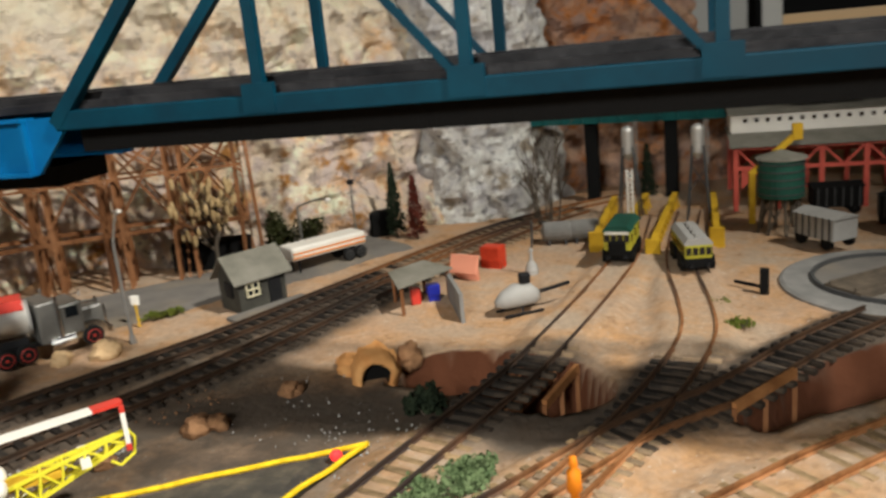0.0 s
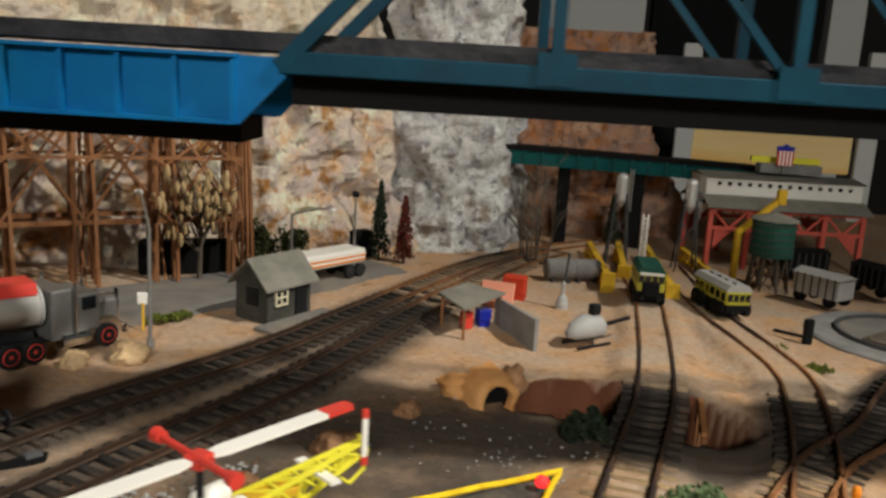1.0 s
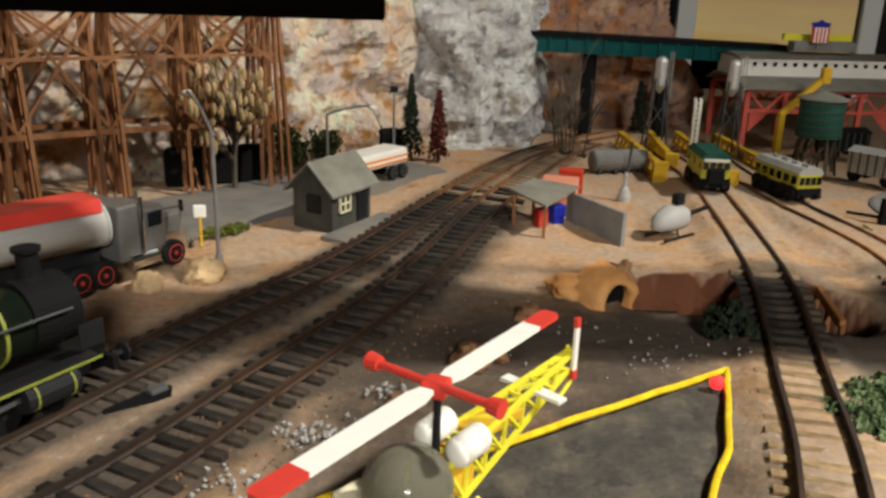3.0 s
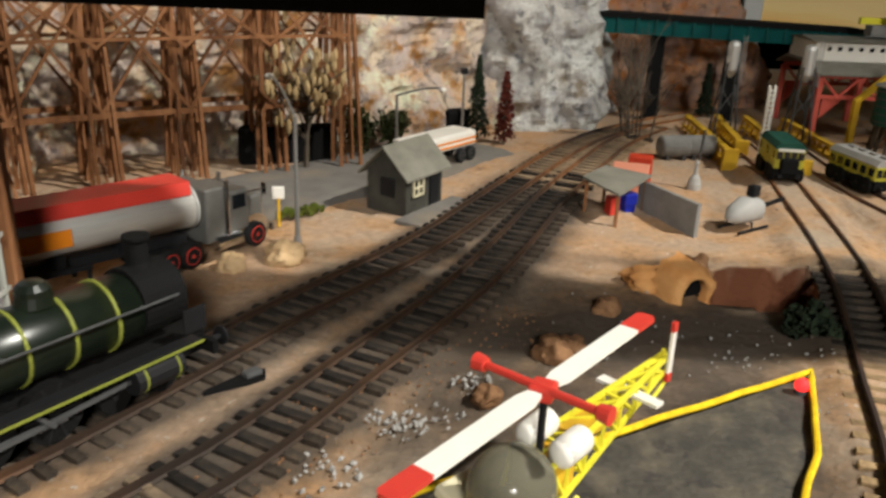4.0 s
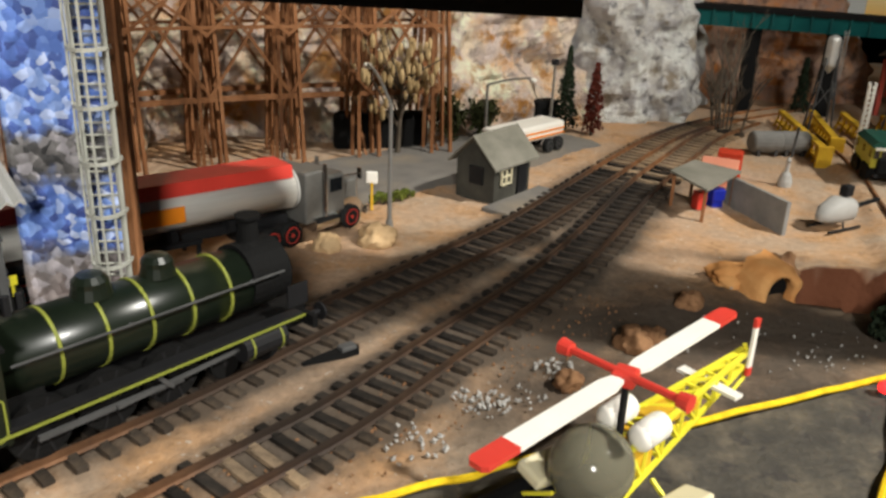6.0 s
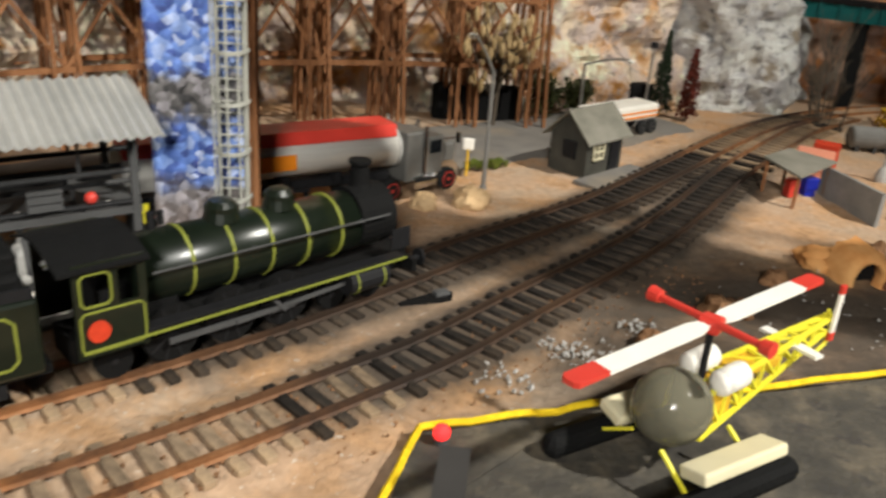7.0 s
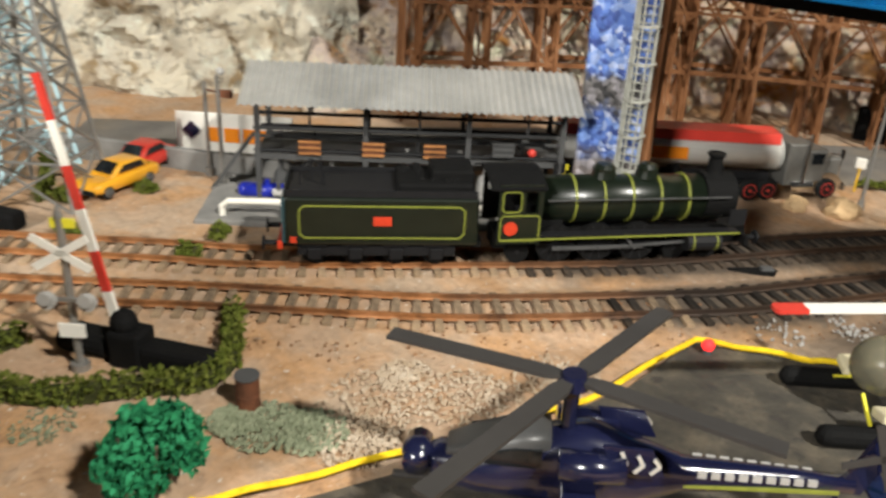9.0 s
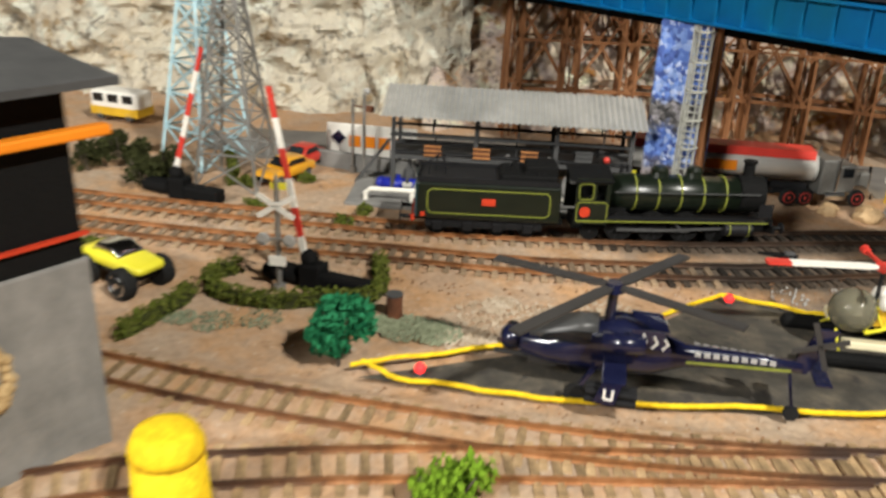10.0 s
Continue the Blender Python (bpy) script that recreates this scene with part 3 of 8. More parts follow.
mn.nodes["Principled BSDF"].inputs["Roughness"].default_value = 0.8
bm = bmesh.new()
box(bm, (0.502, 1.33, 0.098), (0.19, 0.006, 0.085))
tagged(part("backdrop", bm, mural_mat), "painted orange sunset sky panel", "backdrop", kind="structure")
for x in (0.398, 0.612):
    bm = bmesh.new()
    box(bm, (x, 1.325, 0.08), (0.022, 0.012, 0.24), bevel=0.002)
    tagged(part("trim", bm, M["panel_white"]), "pale upright panel edge", "trim", kind="structure")

# ---- tracks ----


def railway(name, pts, label, dusty=-1.0):
    """Rails, and each tie a piece of its own; ties nearer than y = dusty are caked with sand."""
    road = thing(name, Matrix.Identity(4), label, "track", kind="structure")
    c = spline(pts, 0.003)
    gauge, base, h = 0.00825, 0.0032, 0.0024
    for side in (-1, 1):
        bm = bmesh.new()
        line = []
        for i, p in enumerate(c):
            d = (c[min(i + 1, len(c) - 1)] - c[max(i - 1, 0)]).normalized()
            line.append(p + Vector((d.y, -d.x, 0)) * (side * gauge) + Vector((0, 0, base)))
        sweep(bm, line, [(-0.0011, 0), (0.0011, 0), (0.0004, 0.0006), (0.0004, h - 0.0007), (0.0007, h - 0.0006), (0.0007, h), (-0.0007, h), (-0.0007, h - 0.0006), (-0.0004, h - 0.0007), (-0.0004, 0.0006)])
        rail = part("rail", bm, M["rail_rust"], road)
        # sprayed black and painted yard shade along the rail
        soot = rail.data.attributes.new("weathering_shade", "FLOAT", "POINT")
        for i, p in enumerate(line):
            w = oil_and_shade(p.x, p.y)
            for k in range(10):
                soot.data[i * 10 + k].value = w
    bm = bmesh.new()
    box(bm, (0, 0, 0), (0.030, 0.0034, 0.0022), bevel=0.0003)
    box(bm, (-gauge, 0, 0.0013), (0.0036, 0.0024, 0.0006))
    box(bm, (gauge, 0, 0.0013), (0.0036, 0.0024, 0.0006))
    first = part("tie", bm, M["tie"], road)
    plain_tie = first.data
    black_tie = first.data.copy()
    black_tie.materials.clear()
    black_tie.materials.append(M["tie_black"])
    sand_tie = first.data.copy()
    sand_tie.materials.clear()
    sand_tie.materials.append(M["tie_sand"])
    rnd = random.Random(len(name) + len(pts))
    ties = spline(pts, 0.0082)
    made = 0
    for i, p in enumerate(ties[:-1]):
        d = (ties[i + 1] - p).normalized()
        a = math.atan2(d.y, d.x) - math.pi / 2 + rnd.uniform(-0.03, 0.03)
        ob = first if made == 0 else first.copy()
        if made:
            scene.collection.objects.link(ob)
        ob.matrix_basis = Matrix.Translation((p.x + rnd.uniform(-0.0005, 0.0005), p.y, base - 0.0012 + rnd.uniform(-0.0003, 0.0002))) @ Matrix.Rotation(a, 4, "Z")
        ob.data = plain_tie
        # black ties follow the same spray and painted yard shade
        if oil_and_shade(p.x, p.y) + rnd.uniform(-0.2, 0.2) > 0.5:
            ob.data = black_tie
        elif p.y + rnd.uniform(-0.03, 0.03) < dusty:
            ob.data = sand_tie
        made += 1
    return road


railway("track_1", TRACK_A, "rusty model rails on dark ties beside the road")
railway("track_2", TRACK_B, "rusty model rails on sand-dusted ties")
railway("track_3", TRACK_C, "dark model track crossing the dry wash", 0.58)
railway("track_4", TRACK_D, "curved dark model track to the yellow engine")
railway("track_5", TRACK_E, "model track towards the turntable", 0.57)
railway("track_6", TRACK_G, "sand-dusted model track branching by the cabin", 0.58)
railway("track_7", TRACK_F, "dark model track at the layout edge", 0.62)

# ---- the blue road bridge over the tracks ----
BR = pose(0.1375, 0.531, 0, 0, 0, 4.8)
bridge = thing("truss_bridge", BR, "blue steel bridge, plate girder span and truss span", "bridge")
W = 0.056
for y in (0.0, W):
    bm = bmesh.new()
    prism(bm, [(-0.62, 0.121), (-0.012, 0.121), (0.002, 0.136), (0.002, 0.142), (-0.62, 0.142)], (1, 0, 0), (0, 0, 1), (0, 0.002, 0), (0, y, 0))
    g = part("plate_girder", bm, M["bridge_blue"], bridge)
    for k in range(34):
        bm = bmesh.new()
        s = -1 if y == 0 else 1
        box(bm, (-0.014 - 0.0178 * k, y + (0.0 if s < 0 else 0.002) + s * 0.0012, 0.1315), (0.0016, 0.0026, 0.0195))
        part("stiffener", bm, M["bridge_blue"], g)
    bm = bmesh.new()
    for z in (0.1215, 0.1418):
        box(bm, (-0.316, y, z), (0.606, 0.008, 0.0012))
    part("flange", bm, M["bridge_blue"], g)
    bm = bmesh.new()
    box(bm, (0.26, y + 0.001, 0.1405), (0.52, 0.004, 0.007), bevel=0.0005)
    part("bottom_chord", bm, M["truss_blue_shade"], bridge)
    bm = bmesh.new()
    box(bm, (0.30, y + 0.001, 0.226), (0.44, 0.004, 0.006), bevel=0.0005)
    part("top_chord", bm, M["truss_blue_shade"], bridge)
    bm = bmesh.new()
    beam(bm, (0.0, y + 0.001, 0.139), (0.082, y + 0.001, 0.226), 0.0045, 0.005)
    part("end_post", bm, M["truss_blue_shade"], bridge)
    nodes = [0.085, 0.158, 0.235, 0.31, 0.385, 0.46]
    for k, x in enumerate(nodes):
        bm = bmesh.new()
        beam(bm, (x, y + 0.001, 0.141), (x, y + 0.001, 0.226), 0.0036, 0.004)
        part("truss_post", bm, M["truss_blue_shade"], bridge)
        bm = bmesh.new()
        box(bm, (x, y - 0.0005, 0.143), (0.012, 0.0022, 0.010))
        part("gusset", bm, M["truss_blue_shade"], bridge)
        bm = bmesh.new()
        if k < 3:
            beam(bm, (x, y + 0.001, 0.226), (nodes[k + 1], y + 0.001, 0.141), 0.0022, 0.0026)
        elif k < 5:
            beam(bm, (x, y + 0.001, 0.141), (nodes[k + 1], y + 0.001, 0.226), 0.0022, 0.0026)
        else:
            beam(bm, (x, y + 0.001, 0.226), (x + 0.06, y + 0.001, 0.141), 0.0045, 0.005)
        part("truss_diagonal", bm, M["truss_blue_shade"], bridge)
bm = bmesh.new()
box(bm, (-0.05, W / 2 + 0.001, 0.1455), (1.14, W - 0.006, 0.003))
part("deck", bm, M["bridge_deck"], bridge, "dark dull road deck")
for y in (0.011, 0.046):
    bm = bmesh.new()
    box(bm, (-0.05, y, 0.1483), (1.14, 0.004, 0.003))
    part("deck_rail", bm, M["bridge_deck"], bridge)
for x, z, wide, s in ((-0.32, 0.1180, 0.030, (0.61, 0.030, 0.008)), (0.262, 0.1325, 0.036, (0.52, 0.036, 0.010))):
    bm = bmesh.new()
    box(bm, (x, W / 2, z), s)
    part("underframe", bm, M["soot"], bridge, "black underside beam")

# ---- stone pier with caged ladder ----
PIER = pose(-0.0430, 0.5290, 0, 0, 0, 22)
pier_mat = bpy.data.materials.new("painted_stone_mosaic")
pier_mat.use_nodes = True
pn = pier_mat.node_tree
pgeo = pn.nodes.new("ShaderNodeTexCoord")
pwarp = pn.nodes.new("ShaderNodeTexNoise")
pwarp.inputs["Scale"].default_value = 220
pn.links.new(pgeo.outputs["Object"], pwarp.inputs["Vector"])
pmv = pn.nodes.new("ShaderNodeVectorMath")
pmv.operation = "MULTIPLY_ADD"
pmv.inputs[1].default_value = (0.004, 0.004, 0.004)
pn.links.new(pwarp.outputs["Color"], pmv.inputs[0])
pn.links.new(pgeo.outputs["Object"], pmv.inputs[2])
pv = pn.nodes.new("ShaderNodeTexVoronoi")
pv.inputs["Scale"].default_value = 330
pn.links.new(pmv.outputs[0], pv.inputs["Vector"])
psep = pn.nodes.new("ShaderNodeSeparateColor")
pn.links.new(pv.outputs["Color"], psep.inputs[0])


def pier_ramp(source, stops):
    r = pn.nodes.new("ShaderNodeValToRGB")
    for k, (q, c) in enumerate(stops):
        e = r.color_ramp.elements[k] if k < 2 else r.color_ramp.elements.new(q)
        e.position, e.color = q, (*c, 1)
    pn.links.new(source, r.inputs[0])
    return r.outputs[0]


def pier_mix(fac, a, b):
    x = pn.nodes.new("ShaderNodeMixRGB")
    for k, v in ((0, fac), (1, a), (2, b)):
        pn.links.new(v, x.inputs[k])
    return x.outputs[0]


pblue = pier_ramp(psep.outputs[0], ((0.0, (0.035, 0.06, 0.24)), (0.35, (0.08, 0.16, 0.50)), (0.65, (0.18, 0.30, 0.66)), (0.9, (0.42, 0.49, 0.70))))
pgrey = pier_ramp(psep.outputs[0], ((0.0, (0.02, 0.02, 0.022)), (0.4, (0.07, 0.065, 0.065)), (0.75, (0.16, 0.15, 0.15)), (0.95, (0.30, 0.28, 0.30))))
pfoot = pier_ramp(psep.outputs[0], ((0.0, (0.18, 0.14, 0.13)), (0.5, (0.28, 0.23, 0.22)), (0.95, (0.36, 0.32, 0.34))))
ps = pn.nodes.new("ShaderNodeSeparateXYZ")
pn.links.new(pgeo.outputs["Object"], ps.inputs[0])
pnz = pn.nodes.new("ShaderNodeTexNoise")
pnz.inputs["Scale"].default_value, pnz.inputs["Detail"].default_value = 130, 4
pn.links.new(pgeo.outputs["Object"], pnz.inputs["Vector"])
pz = pn.nodes.new("ShaderNodeMath")
pz.operation = "MULTIPLY_ADD"
pz.inputs[1].default_value = 0.022
pn.links.new(pnz.outputs["Fac"], pz.inputs[0])
pn.links.new(ps.outputs[2], pz.inputs[2])
pband = pier_ramp(pz.outputs[0], ((0.040, (0, 0, 0)), (0.046, (1, 1, 1)), (0.062, (1, 1, 1)), (0.070, (0, 0, 0)), (0.082, (0, 0, 0)), (0.086, (1, 1, 1))))
pbase = pier_ramp(pz.outputs[0], ((0.024, (1, 1, 1)), (0.044, (0, 0, 0))))
pc_ = pier_mix(pbase, pier_mix(pband, pgrey, pblue), pfoot)
pn.links.new(pc_, pn.nodes["Principled BSDF"].inputs["Base Color"])
pb = pn.nodes.new("ShaderNodeBump")
pb.invert = True
pb.inputs["Distance"].default_value = 0.0005
pn.links.new(pv.outputs["Distance"], pb.inputs["Height"])
pn.links.new(pb.outputs[0], pn.nodes["Principled BSDF"].inputs["Normal"])
pn.nodes["Principled BSDF"].inputs["Roughness"].default_value = 0.7

pier = thing("bridge_pier", PIER, "stone bridge pier painted blue and grey in bands", "pier")
bm = bmesh.new()
box(bm, (0, 0, 0.058), (0.034, 0.026, 0.126), bevel=0.002)
bmesh.ops.subdivide_edges(bm, edges=[e for e in bm.edges if e.calc_length() > 0.05], cuts=16)
bmesh.ops.subdivide_edges(bm, edges=[e for e in bm.edges if e.calc_length() > 0.015], cuts=5, use_grid_fill=True)
for v in bm.verts:
    v.co += Vector((noise.noise(v.co * 160), noise.noise(v.co * 160 + Vector((9, 0, 0))), 0)) * 0.0008
part("stone_shaft", bm, pier_mat, pier)
bm = bmesh.new()
box(bm, (0.0185, -0.007, 0.058), (0.004, 0.010, 0.126), bevel=0.001)
part("side_post", bm, M["brown_wood"], pier, "rust brown timber side")
LX, LY = 0.0125, -0.0165
ladder_grey = material("weathered_ladder_metal", two((0.40, 0.40, 0.35), 0.7), 120, 0.5)
bm = bmesh.new()
for dx in (-0.0045, 0.0045):
    beam(bm, (LX + dx, LY, -0.001), (LX + dx, LY, 0.121), 0.0009, 0.0012)
ladder = part("ladder", bm, ladder_grey, pier, "pale metal caged ladder")
for k in range(30):
    bm = bmesh.new()
    rod(bm, (LX - 0.0045, LY, 0.004 + k * 0.004), (LX + 0.0045, LY, 0.004 + k * 0.004), 0.0004, seg=5)
    part("rung", bm, ladder_grey, ladder)
for k in range(7):
    bm = bmesh.new()
    z = 0.012 + 0.0175 * k
    sweep(bm, [Vector((LX + 0.0062 * math.cos(a), LY + 0.001 - 0.0095 * math.sin(a), z)) for a in [math.pi * j / 12 for j in range(13)]], [(-0.0004, -0.0006), (0.0004, -0.0006), (0.0004, 0.0006), (-0.0004, 0.0006)])
    part("hoop", bm, ladder_grey, ladder)
bm = bmesh.new()
for a in (0.35, 0.95, 1.57, 2.2, 2.8):
    beam(bm, (LX + 0.0062 * math.cos(a), LY + 0.001 - 0.0095 * math.sin(a), 0.012), (LX + 0.0062 * math.cos(a), LY + 0.001 - 0.0095 * math.sin(a), 0.12), 0.0007, 0.0007)
part("cage_bar", bm, ladder_grey, ladder)

# ---- steam locomotive and tender ----
RAIL = 0.0056


def on_track(x0, y0, x1, y1):
    return pose(x0, y0, RAIL, 0, 0, math.degrees(math.atan2(y1 - y0, x1 - x0)))


def wheel(parent, x, y, r, w, mat, hub_mat, label="", spokes=0):
    bm = bmesh.new()
    lathe(bm, [(r * 0.55, -w / 2), (r, -w / 2), (r, w / 2), (r * 0.55, w / 2)], 22, Matrix.Translation((x, y, r)) @ Matrix.Rotation(math.pi / 2, 4, "X"))
    t = part("wheel", bm, mat, parent, label)
    bm = bmesh.new()
    s = 1 if y > 0 else -1
    lathe(bm, [(r * 0.62, -w * 0.45), (r * 0.62, w * 0.35), (r * 0.5, w * 0.28), (r * 0.22, w * 0.28), (r * 0.18, w * 0.6), (0.0001, w * 0.6)], 16, Matrix.Translation((x, y, r)) @ Matrix.Rotation(-s * math.pi / 2, 4, "X"))
    for k in range(spokes):
        a = 2 * math.pi * k / spokes
        beam(bm, (x, y + s * w * 0.42, r), (x + r * 0.95 * math.cos(a), y + s * w * 0.42, r + r * 0.95 * math.sin(a)), r * 0.08)
    part("rim", bm, hub_mat, t)
    return t


def lining(parent, x0, x1, z0, z1, y, w=0.0006, r=0.002):
    """A thin yellow frame painted proud of a side panel."""
    bm = bmesh.new()
    for a, b in (((x0 + r, z0), (x1 - r, z0)), ((x1, z0 + r), (x1, z1 - r)), ((x1 - r, z1), (x0 + r, z1)), ((x0, z1 - r), (x0, z0 + r)),
                 ((x0, z0 + r), (x0 + r, z0)), ((x1 - r, z0), (x1, z0 + r)), ((x1, z1 - r), (x1 - r, z1)), ((x0 + r, z1), (x0, z1 - r))):
        beam(bm, (a[0], y, a[1]), (b[0], y, b[1]), 0.0005, w)
    return part("lining", bm, M["yellow_line"], parent, "thin yellow lining")


LINE_A = spline(TRACK_A, 0.001)
K0 = min(range(len(LINE_A)), key=lambda k: math.hypot(LINE_A[k].x + 0.074, LINE_A[k].y - 0.347))


def along(k, n):
    """A pose on the first track's rails, from its k-th to its (k + n)-th millimetre."""
    return on_track(LINE_A[k].x, LINE_A[k].y, LINE_A[k + n].x, LINE_A[k + n].y)


tender = thing("tender", along(K0, 86), "dark green tender with yellow lining behind the engine", "tender")
bm = bmesh.new()
box(bm, (0.046, 0, 0.0215), (0.080, 0.031, 0.021), bevel=0.0012)
body = part("tank_body", bm, M["loco_green"], tender)
bm = bmesh.new()
box(bm, (0.0055, 0, 0.0215), (0.0012, 0.0295, 0.0195))
part("rear_plate", bm, M["tender_blue"], tender, "blue-green rear plate")
bm = bmesh.new()
box(bm, (0.046, 0, 0.0325), (0.077, 0.028, 0.0015))
for y in (-0.0145, 0.0145):
    box(bm, (0.046, y, 0.0335), (0.078, 0.0008, 0.003))
box(bm, (0.0065, 0, 0.0335), (0.0008, 0.029, 0.003))
part("coal_rim", bm, M["black"], tender)
bm = bmesh.new()
box(bm, (0.068, 0, 0.0345), (0.032, 0.024, 0.006), bevel=0.0015)
for k in range(40):
    ball(bm, (0.068 + random.uniform(-0.014, 0.014), random.uniform(-0.010, 0.010), 0.0375), random.uniform(0.001, 0.0022), 6, 4)
box(bm, (0.075, 0, 0.039), (0.018, 0.018, 0.006), bevel=0.001)
part("coal_load", bm, M["soot"], tender, "heap of black coal")
for s in (-1, 1):
    lining(tender, 0.012, 0.080, 0.0145, 0.0285, s * 0.0157)
    bm = bmesh.new()
    box(bm, (0.046, s * 0.0158, 0.022), (0.0075, 0.0006, 0.0038))
    part("number_plate", bm, M["red_plate"], tender, "small red side plate")
    bm = bmesh.new()
    box(bm, (0.0095, s * 0.0158, 0.0135), (0.0025, 0.0006, 0.0025))
    part("marker", bm, M["red_plate"], tender)
    bm = bmesh.new()
    rod(bm, (-0.003, s * 0.0095, 0.0095), (0.004, s * 0.0095, 0.0095), 0.0012, seg=8)
    rod(bm, (-0.0036, s * 0.0095, 0.0095), (-0.003, s * 0.0095, 0.0095), 0.0032, seg=14)
    part("buffer", bm, M["black"], tender)
    bm = bmesh.new()
    rod(bm, (0.0042, s * 0.011, 0.0275), (0.005, s * 0.011, 0.0275), 0.0013, seg=10)
    part("lamp", bm, M["white"], tender)
    for x in (0.018, 0.035, 0.052, 0.069):
        wheel(tender, x, s * 0.0085, 0.0062, 0.0028, M["soot"], M["black"])
    bm = bmesh.new()
    box(bm, (0.044, s * 0.0125, 0.0075), (0.066, 0.002, 0.0045), bevel=0.0004)
    for x in (0.018, 0.035, 0.052, 0.069):
        box(bm, (x, s * 0.0138, 0.0065), (0.0055, 0.0016, 0.0050), bevel=0.0004)
        box(bm, (x, s * 0.0138, 0.0105), (0.0105, 0.0010, 0.0012))
    part("bogie_frame", bm, M["black"], tender)
bm = bmesh.new()
box(bm, (0.004, 0, 0.0105), (0.002, 0.029, 0.0032))
part("buffer_beam", bm, M["red_plate"], tender, "dull red rear beam")
bm = bmesh.new()
for k in range(5):
    box(bm, (0.0047, -0.005 + 0.0025 * k, 0.0255), (0.0008, 0.0014, 0.0016))
part("number_bar", bm, M["white"], tender)
bm = bmesh.new()
for s in (-1, 1):
    sweep(bm, [Vector((0.014 + 0.002 * s, s * 0.004, 0.033)), Vector((0.0145 + 0.002 * s, s * 0.004, 0.041)), Vector((0.0165, s * 0.003, 0.044)), Vector((0.020, s * 0.004, 0.0425)), Vector((0.0215, s * 0.004, 0.033))], circle(0.0005, 5), Vector((0, 1, 0)))
part("rear_hoop", bm, M["black"], tender)
bm = bmesh.new()
box(bm, (0.046, 0, 0.0108), (0.084, 0.026, 0.0025))
part("underframe", bm, M["soot"], tender)

engine = thing("steam_locomotive", along(K0 + 91, 112) @ Matrix.Translation((-0.092, 0, 0)), "dark green steam locomotive with yellow lining and boiler bands", "locomotive")
E0 = 0.092
bm = bmesh.new()
rod(bm, (E0 + 0.022, 0, 0.0262), (E0 + 0.108, 0, 0.0262), 0.0106, 0.0102, 28)
part("boiler", bm, M["loco_green"], engine, smooth=False)
for f in engine.children[-1].data.polygons:
    f.use_smooth = len(f.vertices) == 4
bm = bmesh.new()
rod(bm, (E0 + 0.098, 0, 0.0270), (E0 + 0.1125, 0, 0.0270), 0.0108, 0.0106, 28)
ball(bm, (E0 + 0.1125, 0, 0.0268), 0.0098, 18, 10, (0.22, 1, 1))
rod(bm, (E0 + 0.113, 0, 0.027), (E0 + 0.1165, 0, 0.027), 0.0012, seg=8)
part("smokebox", bm, M["soot"], engine)
for x in (0.037, 0.050, 0.063, 0.076, 0.089):
    bm = bmesh.new()
    rod(bm, (E0 + x, 0, 0.0262), (E0 + x + 0.0009, 0, 0.0262), 0.01085, seg=28)
    part("boiler_band", bm, M["yellow_line"], engine, "thin yellow boiler band")
bm = bmesh.new()
lathe(bm, [(0.0046, 0.036), (0.0035, 0.0385), (0.0030, 0.0445), (0.0040, 0.0455), (0.0040, 0.0465), (0.0030, 0.0466)], 16, Matrix.Translation((E0 + 0.104, 0, 0)))
part("chimney", bm, M["soot"], engine)
for x, r, h in ((0.052, 0.0050, 0.0425), (0.072, 0.0046, 0.0425)):
    bm = bmesh.new()
    lathe(bm, [(r * 1.15, 0.036), (r, 0.039), (r, h - 0.002), (r * 0.7, h - 0.0004), (r * 0.2, h)], 16, Matrix.Translation((E0 + x, 0, 0)))
    part("dome", bm, M["loco_green"], engine)
bm = bmesh.new()
rod(bm, (E0 + 0.030, 0, 0.0375), (E0 + 0.030, 0, 0.0425), 0.0012, seg=8)
rod(bm, (E0 + 0.034, 0.002, 0.0375), (E0 + 0.034, 0.002, 0.0415), 0.001, seg=8)
part("safety_valve", bm, M["black"], engine)
